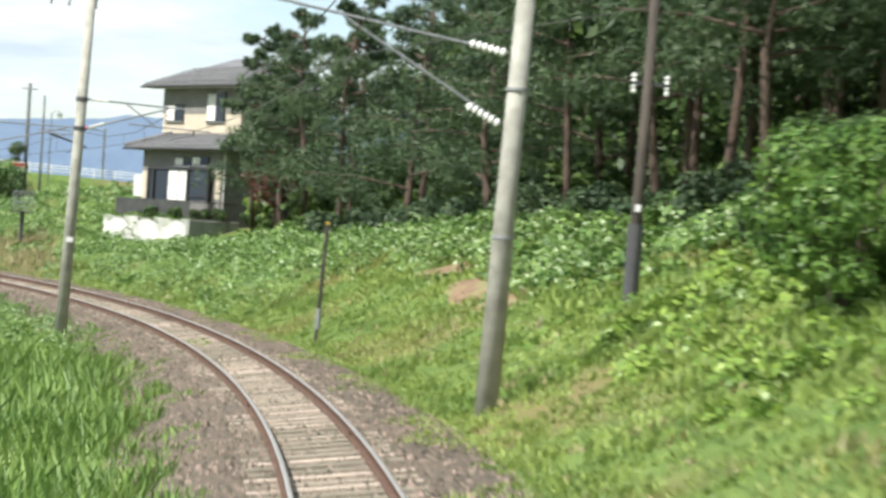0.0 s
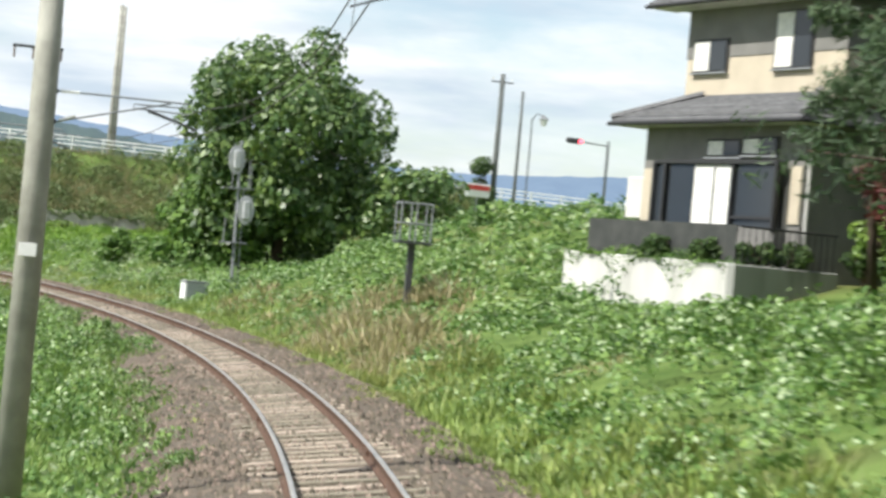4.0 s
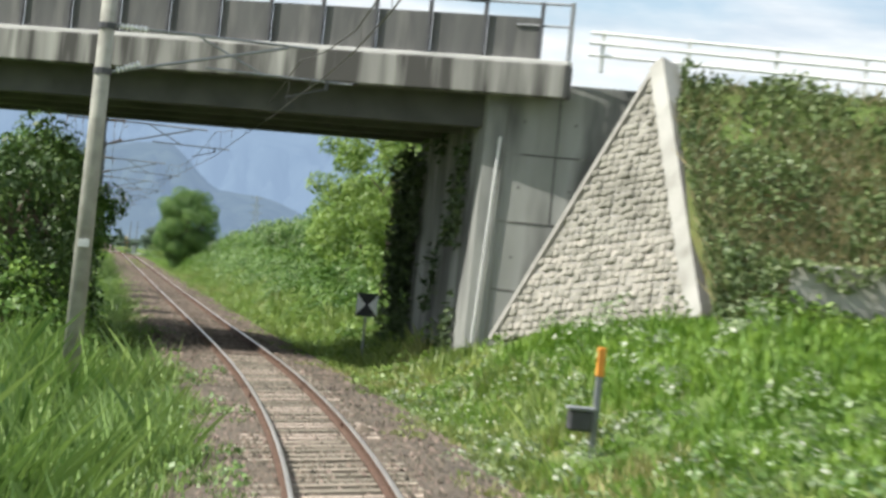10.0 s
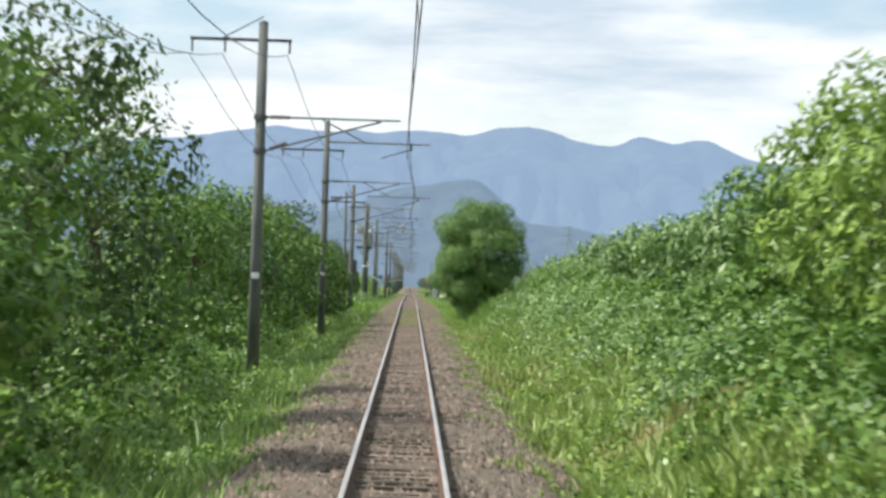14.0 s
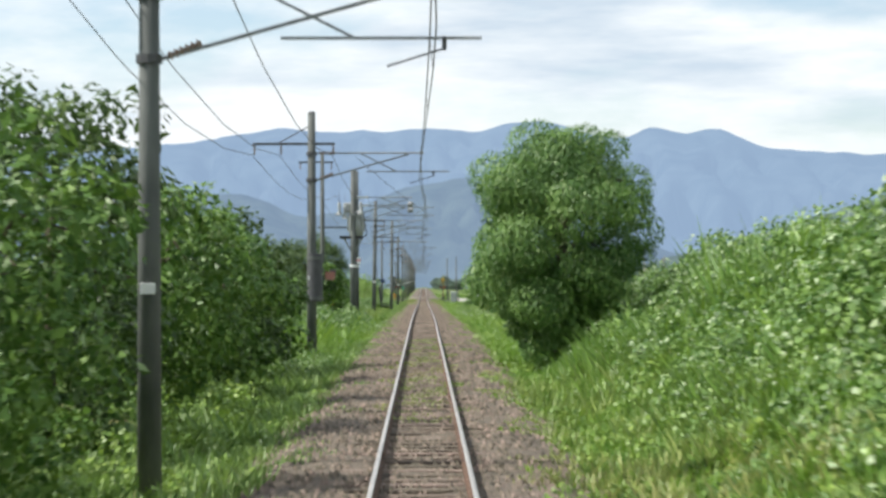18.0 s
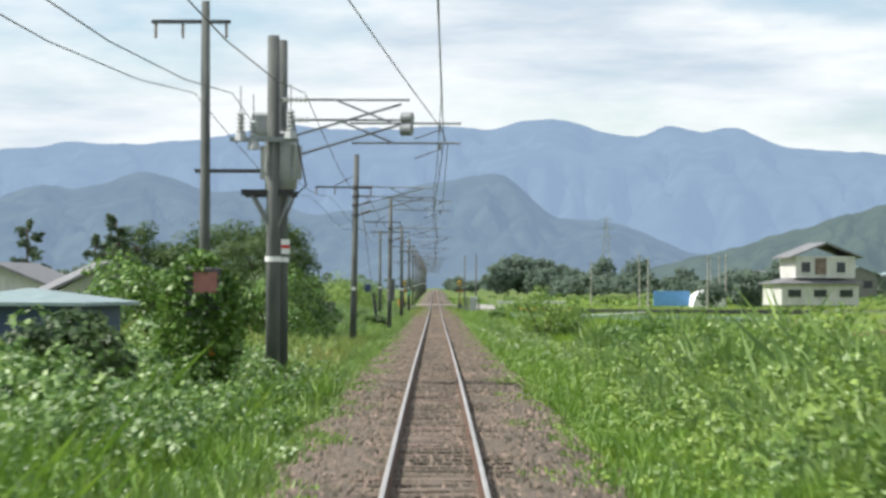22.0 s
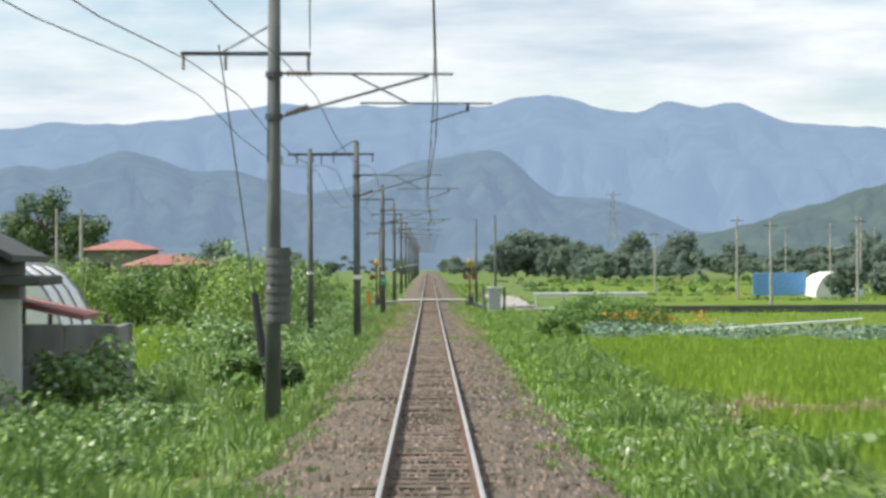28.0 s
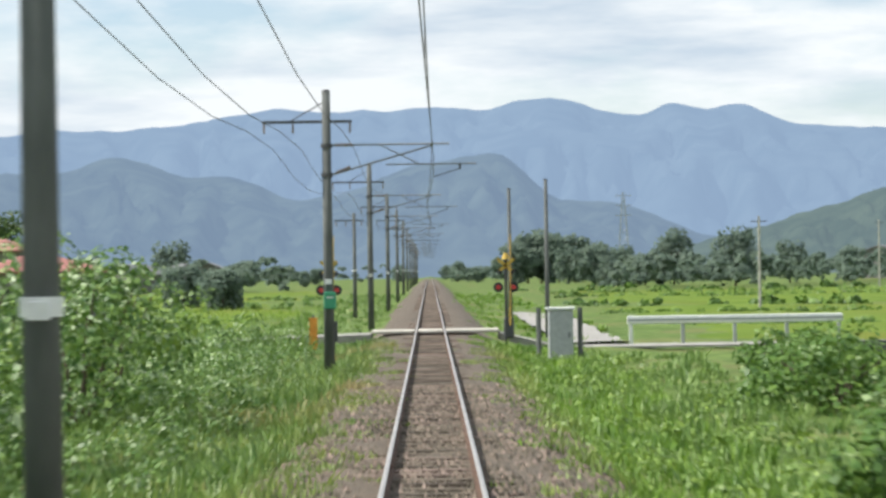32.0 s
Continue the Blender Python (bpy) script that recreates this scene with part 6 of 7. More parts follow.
for i, (s0, la, ws, wl) in enumerate(BARE):
    rr, aa = np.meshgrid(np.linspace(0.02, 1, 7), np.linspace(0, 2 * math.pi, 29), indexing="ij")
    edge = 1 + .18 * np.sin(aa * 3 + i) + .12 * np.sin(aa * 7 + 2 * i)
    ss_, ll_ = s0 + ws * 1.15 * rr * edge * np.cos(aa), la + wl * 1.15 * rr * edge * np.sin(aa)
    v = line(ss_.ravel(), ll_.ravel(), (ground(ss_, ll_) + .05 * (1 - rr ** 3) + .02).ravel())
    q = (np.arange(6)[:, None] * 29 + np.arange(28)[None]).ravel()
    ob = finish("earth_patch", array_mesh("earth_patch", v, np.stack([q, q + 1, q + 30, q + 29], 1)), M["earth"], smooth=True)
    tagged(ob, "bare reddish earth on the slipped bank", "earth patch", "bare patches on the bank")

# ---- lineside signals between curve and bridge ----
sig = thing("railway_signal", "oval-backed railway signal on a steel mast with platform", "railway signal", stand(148, 5.9, .2, lean=-1))
part("mast", rod((0, 0, -.3), (0, 0, 6.05), .07, .06), M["steel"], sig)
part("ladder", rod((.24, .05, .2), (.24, .05, 4.3), .02), M["steel"], sig)
for k in range(13):
    part("rung", rod((.06, .05, .5 + k * .3), (.24, .05, .5 + k * .3), .012, n=5), M["steel"], sig)
part("platform", box((.95, .5, .05), (-.05, 0, 2.2)), M["steel"], sig)
part("platform", box((1.15, .5, .05), (.0, .15, 4.25)), M["steel"], sig)
for x, z0, z1 in ((-.4, 2.2, 3.1), (-.22, 4.25, 5.0), (.42, 4.25, 5.35), (.5, 4.25, 5.2)):
    part("railing_post", rod((x, .2, z0), (x + .04, .2, z1), .025, n=6), M["steel"], sig)
part("foot_bar", box((.4, .1, .06), (.0, 0, .75)), M["steel"], sig)
for z in (5.33, 3.45):
    bm = bmesh.new()
    bmesh.ops.create_cone(bm, cap_ends=True, segments=24, radius1=.38, radius2=.38, depth=.06, matrix=pose(0, 0, 0, 90) @ Matrix.Diagonal((.85, 1.45, 1, 1)))
    bmesh.ops.translate(bm, verts=bm.verts, vec=(-.16 if z > 4 else .32, -.12, z))
    head_ = part("backboard", bm, M["grey_box"], sig, "pale oval backboard")
    part("lamp_case", box((.26, .2, .7), (-.16 if z > 4 else .32, -.22, z), bevel=.04), M["grey_box"], head_)
    part("bracket", rod((0, 0, z - .3), (-.16 if z > 4 else .32, -.1, z - .3), .02), M["dark_steel"], head_)
cage = thing("equipment_platform", "galvanised railing cage on a dark post", "platform", stand(127, 6.9, .9))
part("post", box((.18, .18, 2.0), (0, 0, 1.0)), M["dark_steel"], cage)
part("floor_plate", box((1.0, .8, .07), (0, 0, 2.0)), M["dark_steel"], cage)
for x in (-.45, 0, .45):
    for y in (-.36, .36):
        part("upright", rod((x, y, 2.0), (x, y, 3.15), .028, n=6), M["steel"], cage)
for z in (2.55, 3.13):
    for y in (-.36, .36):
        part("rail_bar", rod((-.47, y, z), (.47, y, z), .026, n=6), M["steel"], cage)
    for x in (-.45, .45):
        part("rail_bar", rod((x, -.36, z), (x, .36, z), .026, n=6), M["steel"], cage)
cb = thing("relay_box", "white and grey relay box in the grass", "relay box", stand(148, 4.5, -.2, turn=12))
part("case", box((.9, .5, .95), (0, 0, .5), bevel=.03), M["grey_box"], cb)
part("plinth", box((.8, .44, .7), (0, 0, -.3), bevel=.02), M["concrete"], cb)
part("lid", box((.96, .56, .07), (0, 0, 1.0), bevel=.02), M["steel"], cb)
part("side_plate", box((.02, .46, .85), (-.465, 0, .5)), M["white"], cb)


def marker(s, lat, z, h=1.5):
    ob = thing("track_marker", "orange-topped marker post with a dark box", "marker post", stand(s, lat, z))
    part("post", box((.09, .09, h), (.12, 0, h / 2), bevel=.01), M["steel"], ob)
    part("top", box((.11, .11, .42), (.12, 0, h + .1), bevel=.01), M["orange_paint"], ob, "orange painted top")
    part("box", box((.34, .3, .3), (-.12, -.1, h * .5), bevel=.03), M["dark_steel"], ob, "dark grey junction box")
    part("box_lid", box((.4, .36, .05), (-.12, -.1, h * .5 + .17), bevel=.01), M["steel"], ob)
    return ob


marker(189.5, 4.05, -.3)
marker(406, -4.85, -.75, 1.3)
xs = thing("speed_board", "square board of black and white triangles on a thin post", "sign board", stand(217, 3.55, -.35))
part("post", rod((0, 0, -.2), (0, 0, 1.5), .03), M["steel"], xs)
brd = part("board", box((.56, .03, .62), (0, -.03, 1.55), bevel=.005), M["black"], xs)
for k in (-1, 1):
    part("white_triangle", prism([(k * .275, -.27), (k * .275, .27), (k * .03, 0)], .006, m=pose(0, -.052, 1.55)), M["white"], brd, "white side triangle")
broad_tree("large_leaved_tree", "big broadleaf tree with large shiny leaves", stand(165, 12.7, .2), 12.2, 5.2, .35, "broadleaf", 23000, .33, 201, .05, aspect=.65, droop=.35, lumps=95, clump=.6)
bush("large_leaved_shrub", "big-leaved shrub spreading beside the large tree", stand(168, 9.8, .6), (2.2, 2.2, 2.3), "shrub", 4200, .33, 208)
bush("large_leaved_shrub", "big-leaved shrub spreading beside the large tree", stand(166, 10.2, .8), (2.4, 2.4, 3.0), "shrub", 4200, .33, 209)
bush("young_tree", "leafy young shrub standing in the weeds", stand(173, 7.2, .4), (.8, .9, 1.25), "shrub", 2600, .19, 202)
bush("young_tree", "leafy shrub on the meadow's edge", stand(176, 9.8, 1.0), (1.6, 1.2, .7), "shrub", 1500, .2, 203)
stuff("dry_grass", "pale dry grass among the kudzu", "grass", [cover("blade", 128, 144, 3.3, 6.5, .35, .55, 80, 91), cover("blade", 111, 128, 2.7, 5.6, .5, .8, 150, 109), cover("blade", 123, 131, 5.6, 8.0, .5, .7, 130, 110), cover("blade", 120, 134, 5, 8.5, .4, .6, 50, 92), cover("blade", 20, 60, 2.6, 8, .2, .3, 12, 94)], M["dry"])
broad_tree("roadside_tree", "small sparse tree beyond the bridge road", stand(205, 26, 4.5), 4.0, 1.6, .08, "light", 1500, .2, 206, .3)
broad_tree("roadside_tree", "small broadleaf tree beside the large-leaved tree", stand(160, 17.2, .8), 6.0, 2.6, .15, "broadleaf", 4200, .3, 207, .05, aspect=.7, droop=.3)
sgn_ = thing("shop_sign", "red and white sign board beside the junction", "sign", stand(186, 33.0, 4.6))
part("post", rod((0, 0, -.6), (0, 0, 1.6), .06), M["steel"], sgn_)
part("board", box((1.6, .1, .8), (0, -.05, 2.0), bevel=.02), M["white"], sgn_)
part("red_band", box((1.5, .02, .28), (0, -.112, 2.15)), M["red_paint"], sgn_)
rsd = thing("roadside_shed", "low grey shed beyond the road junction", "shed", stand(176, 62, 3.4, turn=-20))
part("wall", box((9, 5, 2.2), (0, 0, 1.1), bevel=.03), M["wall_grey"], rsd)
part("roof", box((9.8, 5.8, .2), (0, 0, 2.35), bevel=.03), M["wall_dark"], rsd)

# ---- the straight: trees and thickets ----
broad_tree("lone_tree", "round willow-leaved tree beside the track", stand(353, 4.0, -.2), 7.1, 2.6, .22, "willow", 110000, .105, 405, .0, aspect=.32, droop=.7, lumps=84, clump=.7)
bush("tree_skirt", "grass and shrubs round the foot of the lone tree", stand(354, 4.2, -.2), (1.9, 2.0, 1.2), "willow", 9000, .13, 402)
rs = random.Random(31)
for i, (s0, la, h, r, mt) in enumerate(((221, 7.2, 6.6, 2.1, "light"), (228, 7.8, 7.8, 2.4, "light"), (235, 7.4, 6.6, 2.2, "light"), (242, 8.2, 6.2, 2.3, "light"), (250, 7.0, 4.8, 1.9, "light"), (258, 7.4, 4.2, 1.9, "light"), (266, 7.8, 3.4, 1.9, "shrub"), (275, 8.2, 3.0, 1.9, "kudzu"), (287, 8.4, 2.6, 2.0, "kudzu"), (299, 8.8, 2.4, 2.1, "kudzu"), (325, 9.4, 2.2, 1.9, "kudzu"))):
    broad_tree("bank_tree", "feathery light green tree on the bank beside the line", stand(s0, la), h, r, .1, mt, 5600, .18, 410 + i, .02, group="trees on the bank", aspect=.4, droop=.35, lumps=44, clump=.75)
for i, (s0, la, h, r) in enumerate(((219.5, 6.6, 7.6, 2.8), (225, 5.8, 7.9, 2.9), (230.5, 5.6, 8.2, 2.6), (236, 6.4, 8.0, 2.2))):
    broad_tree("feathery_tree", "airy light green tree with spreading feathery branches", stand(s0, la), h, r, .09, "light", 8400, .15, 470 + i, .1, group="trees on the bank", aspect=.36, droop=.4, lumps=44, clump=.4)
for i, (s0, la, h, r) in enumerate(((214, -5.6, 5.8, 2.2), (221, -5.3, 6.2, 2.1), (228, -5.6, 6.4, 2.2), (235, -5.8, 6.0, 2.1), (244, -5.6, 5.4, 2.1), (252, -6.2, 7.4, 2.3), (261, -6.4, 7.8, 2.4), (270, -6.4, 7.2, 2.3), (290, -6.6, 5.4, 2.2), (299, -6.8, 5.6, 2.4), (307, -7.0, 6.4, 2.4), (315, -5.6, 5.6, 2.1), (325, -6.1, 6.7, 2.1), (333, -5.4, 5.2, 2.0), (341, -5.2, 4.8, 2.0), (348, -5.2, 4.6, 1.9), (326, -9.5, 5.2, 2.3))):
    broad_tree("thicket_tree", "dense dark green tree in the lineside thicket", stand(s0, la), h, r, .12, "shrub" if i % 3 else "tree", 6000, .19, 430 + i, .02, group="trees of the lineside thicket", droop=.25, aspect=.5, lumps=44, clump=.75)
for i, (s0, la, r, h) in enumerate(((351, -5.0, 1.6, 1.9), (355, -7.6, 1.9, 1.6), (362, -8.4, 1.8, 1.3), (347, -7.6, 1.9, 2.1), (340, -6.4, 1.6, 1.8))):
    bush("thicket_shrub", "broad-leaved shrub beside the line", stand(s0, la), (r, r * 1.4, h), "shrub", 3400, .21, 450 + i, "shrubs of the lineside thicket")
for i, (s0, la, r, h) in enumerate(((464, -7.6, 1.9, 2.1), (470, -7.8, 2.0, 2.3), (476, -7.6, 2.0, 2.3), (482, -8.0, 2.2, 2.3), (488, -8.4, 2.2, 2.2), (474, -11.0, 2.4, 2.2), (494, -8.4, 1.8, 1.8), (463, -10.6, 1.9, 2.2), (466, -13.4, 2.2, 2.3), (400, -6.9, 1.0, 1.5))):
    bush("hedge_shrub", "dark glossy shrub of the trackside hedge", stand(s0, la), (r, r * 1.5, h), "tree" if i % 2 else "shrub", 3600, .2, 460 + i, "hedge shrubs by the line")
for i, (s0, la, h, r) in enumerate(((478, -8.0, 6.9, 1.9), (482, -9.6, 7.4, 2.4), (486, -12.4, 7.2, 2.6), (494, -10.4, 7.0, 2.5), (498, -13.6, 6.4, 2.6))):
    broad_tree("grey_green_tree", "loose dark green tree behind the hedge", stand(s0, la), h, r, .16, "tree", 5200, .22, 480 + i, .28, group="trees behind the hedge", aspect=.3, lumps=40, clump=.7)
for i, (s0, la, h) in enumerate(((500, -20, 7.5), (505, -22, 6.5), (492, -24, 7))):
    pine_tree("dark garden pine beyond the fields", stand(s0, la), h, 2.2, 490 + i, 3600, 0, .15)
for i, (s0, la, r, h, mt) in enumerate(((490, 6.3, 2.3, 1.75, "light"), (492.5, 7.6, 1.6, 1.1, "shrub"), (449, 8.3, 1.6, .7, "shrub"), (453, 9.5, 1.8, .8, "shrub"), (431, 9.4, 1.6, .8, "tree"), (580, 8.6, 2.4, .85, "shrub"), (586, 9.8, 2.6, .9, "shrub"), (592, 11.4, 2.2, .8, "shrub"), (578, 6.6, 1.3, .7, "shrub"), (599, 8.8, 2.2, .85, "shrub"), (604, 9.6, 2.0, 1.0, "shrub"), (612, 9.8, 1.6, .8, "shrub"))):
    bush("field_shrub", "rough green shrub by the field edge", stand(s0, la), (r, r, h), mt, 2200, .17, 510 + i, "shrubs along the field edge")
for i, (s0, la, r, h, mt) in enumerate(((530, -4.0, .75, .6, "tree"), (534, -4.4, .6, .5, "shrub"), (566, -7.4, 2.0, 1.9, "light"), (573, -8.2, 2.4, 2.3, "light"), (579, -8.6, 2.5, 2.4, "light"), (586, -8.2, 2.4, 2.3, "kudzu"), (590, -12, 2.6, 2.2, "light"), (594, -7.0, 2.0, 2.3, "kudzu"), (600, -7.4, 2.2, 2.3, "light"), (520, -7.6, 1.6, 1.0, "kudzu"), (548, -6.4, 1.2, .9, "kudzu"), (604, -13, 2.6, 2.2, "shrub"), (607, -17.5, 2.8, 2.3, "light"), (609, -22, 3.0, 2.4, "shrub"), (606, -27, 3.0, 2.2, "kudzu"), (612, -32, 3.0, 2.3, "shrub"), (600, -10.5, 2.2, 1.6, "light"), (615, -12, 2.5, 2.0, "tree"), (530, -5.2, .8, .7, "shrub"))):
    bush("verge_shrub", "leafy bright shrub on the grassy verge", stand(s0, la), (r, r * 1.2, h), mt, 2400, .17, 530 + i, "shrubs along the verge")

# ---- special poles ----
tp_ = thing("transformer_pole", "twin concrete pole with a grey transformer and wire brackets", "transformer pole", stand(411, -3.8, -.7))
for dx, dy in ((0, 0), (.12, 1.0)):
    part("mast", rod((dx, dy, -.6), (dx, dy, 8.7), .18, .14, n=14), M["dark_pole"], tp_, smooth=True)
    part("mast_band", rod((dx, dy, 3.4), (dx, dy, 3.52), .19, n=14), M["white"], tp_)
tank = part("transformer", rod((.15, .5, 5.12), (.15, .5, 6.4), .38, .38, n=20), M["grey_box"], tp_, "pale grey transformer tank", smooth=True)
part("tank_lid", rod((.15, .5, 6.4), (.15, .5, 6.47), .41, .3, n=20), M["grey_box"], tank)
for a in range(0, 360, 45):
    part("cooling_fin", box((.14, .025, .8), (.15 + .42 * math.cos(radians(a)), .5 + .42 * math.sin(radians(a)), 5.75), rz=a), M["grey_box"], tank)
part("switch_case", box((.5, .5, .55), (-.3, .5, 6.65), bevel=.06), M["grey_box"], tp_, "pale grey switch case")
part("platform", box((1.25, .1, .14), (-.12, -.05, 5.02)), M["black"], tp_, "dark platform beam")
part("platform", box((1.25, .1, .14), (-.12, 1.05, 5.02)), M["black"], tp_, "dark platform beam")
for y in (-.05, 1.05):
    for x in (-.5, .42):
        part("brace", rod((x, y, 4.95), (.02, y, 4.0), .035, n=6), M["steel"], tp_)
part("upper_arm", box((1.6, .1, .1), (-.2, -.2, 6.25)), M["steel"], tp_)
for x, z in ((-.75, 6.3), (.42, 6.35), (-.45, 6.1)):
    bsh = part("bushing", insulator((x, -.2, z), (x, -.2, z + .6), .12, 6), M["grey_box"], tp_, "ribbed grey bushing")
    part("flange", rod((x, -.2, z - .08), (x, -.2, z + .12), .17, .1), M["grey_box"], bsh)
    part("lead_wire", rod((x, -.2, z + .6), (x, -.2, z + 1.2), .012, n=5), M["wire"], tp_)
part("cable", tube([(.45, -.2, 6.9), (.6, .1, 6.0), (.75, .4, 5.2), (.5, .6, 5.0)], .02), M["black"], tp_)
part("warning_plate", box((.2, .02, .34), (.3, -.14, 3.75)), M["white"], tp_)
part("plate_band", box((.2, .024, .08), (.3, -.145, 3.75)), M["red_paint"], tp_)
for z, dy in ((MESS_Z + .55, 0), (MESS_Z + .15, 1.0)):
    sub = bmesh.new()
    rod((.15, dy, z + .2), (3.2, dy, z + .2), .028, bm=sub)
    rod((.15, dy, z - .75), (3.0, dy, z + .1), .028, bm=sub)
    rod((1.5, dy, z + .18), (2.8, dy, z - .35), .022, bm=sub)
    rod((1.8, dy, z - .35), (4.4, dy, z - .35), .024, bm=sub)
    rod((3.9, dy, z - .35), (3.9, dy, z - .52), .03, bm=sub)
    rod((3.9, dy, z - .5), (3.3, dy, z - .72), .014, bm=sub)
    part("bracket", sub, M["steel"], tp_)
    part("insulator", insulator((.2, dy, z + .2), (.8, dy, z + .2), .07), M["insul"], tp_)
part("pulley", rod((3.25, .96, MESS_Z + .4), (3.0, 1.04, MESS_Z + .4), .14, n=14), M["steel"], tp_)
part("pulley", rod((3.25, -.04, MESS_Z + .05), (3.0, .04, MESS_Z + .05), .14, n=14), M["steel"], tp_)


vc = thing("relay_cabinet", "rusty red relay cabinet on a post, overgrown with vines", "cabinet", stand(406, -4.9, -.8))
part("post", box((.12, .12, 2.3), (0, 0, 1.0)), M["dark_steel"], vc)
case_ = part("case", box((.75, .45, 1.15), (0, 0, 2.75), bevel=.03), M["dark_steel"], vc)
part("door", box((.5, .02, .45), (.05, -.24, 3.0)), M["red_roof"], case_, "faded rust-red door panel")
g = np.random.default_rng(61)
iv = g.normal(size=(4200, 3))
iv /= np.linalg.norm(iv, axis=1)[:, None]
iv = iv * np.array([.85, .6, 1.6]) * g.uniform(.8, 1.12, (4200, 1)) + np.array([-.1, .15, 1.95])
iv = iv[~((np.abs(iv[:, 0] - .05) < .24) & (np.abs(iv[:, 2] - 3.0) < .2) & (iv[:, 1] < 0))]
v, f = leaf_arrays(iv, .15, up=.25, aspect=.8)
finish("vines", array_mesh("vines", v, f), M["shrub"], vc, "leafy vines over the cabinet")


def slim_pole(s, lat, h, label, arm_z, tie_to=0.0, short=False):
    ob = thing("feeder_pole", label, "utility pole", stand(s, lat, -.8), "feeder poles beside the line")
    part("mast", rod((0, 0, -.5), (0, 0, h), .15, .1, n=12), M["dark_pole"], ob, smooth=True)
    part("plate", rod((0, 0, 3.1), (0, 0, 3.2), .16, n=12), M["white"], ob)
    part("crossarm", box((1.9, .08, .09), (-.35 if not short else .0, 0, arm_z)), M["dark_steel"], ob)
    for x in (-1.2, -.55, .5):
        part("insulator", insulator((x, 0, arm_z - .05), (x, 0, arm_z - .4), .05, 4), M["brown_insul"], ob)
    if tie_to:
        part("tie_bar", box((tie_to, .07, .09), (tie_to / 2 - .25, 0, 5.7)), M["dark_steel"], ob, "steel bar to the next pole")
    return ob


slim_pole(412.5, -5.55, 9.8, "slim dark pole tied to the transformer pole", 9.3, 2.4)
slim_pole(567, -5.1, 8.5, "slim grey pole beside the catenary pole", 8.25, short=True)
twin = made_poles[[p[0] for p in POLES].index(567)]
part("plate_band", rod((0, 0, 2.7), (0, 0, 2.86), .176, n=14), M["white"], twin)
part("tie_beam", box((2.2, .1, .12), (-1.0, 0, 8.05)), M["dark_steel"], twin, "steel beam to the neighbouring pole")
slim_pole(700, -5.0, 7.0, "slim grey pole beside the line", 6.5)
for s0 in (361, 516):
    pl_ = made_poles[[p[0] for p in POLES].index(s0)]
    slv = part("sleeve", rod((0.1, 0, 2.0), (0.1, 0, 3.55), .25, .25, n=16), M["dark_steel"] if s0 == 361 else M["dark_pole"], pl_, "dark protective sleeve round the mast")
    for k in range(8 if s0 == 516 else 2):
        part("sleeve_band", rod((0.1, 0, 2.05 + k * (.19 if s0 == 516 else 1.3)), (0.1, 0, 2.15 + k * (.19 if s0 == 516 else 1.3)), .272, .272, n=16), M["dark_pole"], slv)
gy = thing("guy_wire", "guy wire with a dark vine-covered guard beside the pole", "guy wire", stand(531, -4.9, -.9))
part("wire", rod((.55, 0, 0), (-.75, 0, 9.5), .02), M["wire"], gy)
part("guard", rod((.42, 0, .9), (.18, 0, 2.8), .13, .1), M["black"], gy)
sb = thing("signal_case", "dark blue signal box on the pole", "signal box", stand(464, -3.25, 1.9))
part("case", box((.32, .3, .36), (.1, -.15, .3), bevel=.03), M["navy"], sb)
part("bracket", rod((-.25, 0, .3), (.1, -.1, .3), .03), M["dark_steel"], sb)

# ---- level crossing ----
XS = 640
cross = thing("level_crossing", "pale plank level crossing over the track", "level crossing", stand(XS, 0, 0))
for a, b, w_ in ((-.5, .5, 0), (-2.35, -.64, 1), (.64, 2.75, 2)):
    for k in range(3):
        part("plank", box((b - a, .95, .1), ((a + b) / 2, -1 + k * 1.0, -.03), bevel=.015), M["planks"], cross)
cr = tagged(part("farm_road", box((60, 3.4, .08), (34, 0, -.75)), M["path"]), "pale farm road to the crossing", "road", kind="structure")
cr.matrix_world = stand(XS, 0, 0)
ramp = tagged(part("farm_road", prism([(2.75, -.1), (5.2, -.72), (5.2, -.95), (2.75, -.4)], 3.2, m=pose(0, -1.6, 0)), M["path"]), "pale ramp of the farm road", "road", kind="structure")
ramp.matrix_world = stand(XS, 0, 0)
ramp2 = tagged(part("farm_road", prism([(-2.35, -.1), (-30, -.8), (-30, -1.1), (-2.35, -.4)], 3.2, m=pose(0, -1.6, 0)), M["path"]), "pale farm road beyond the track", "road", kind="structure")
ramp2.matrix_world = stand(XS, 0, 0)

tagged(finish("farm_road", sheet("farm_road", np.linspace(641, 700, 30), np.linspace(5.4, 8.2, 6), None, .2), M["path"]), "pale farm road turning along the line", "road", kind="structure")


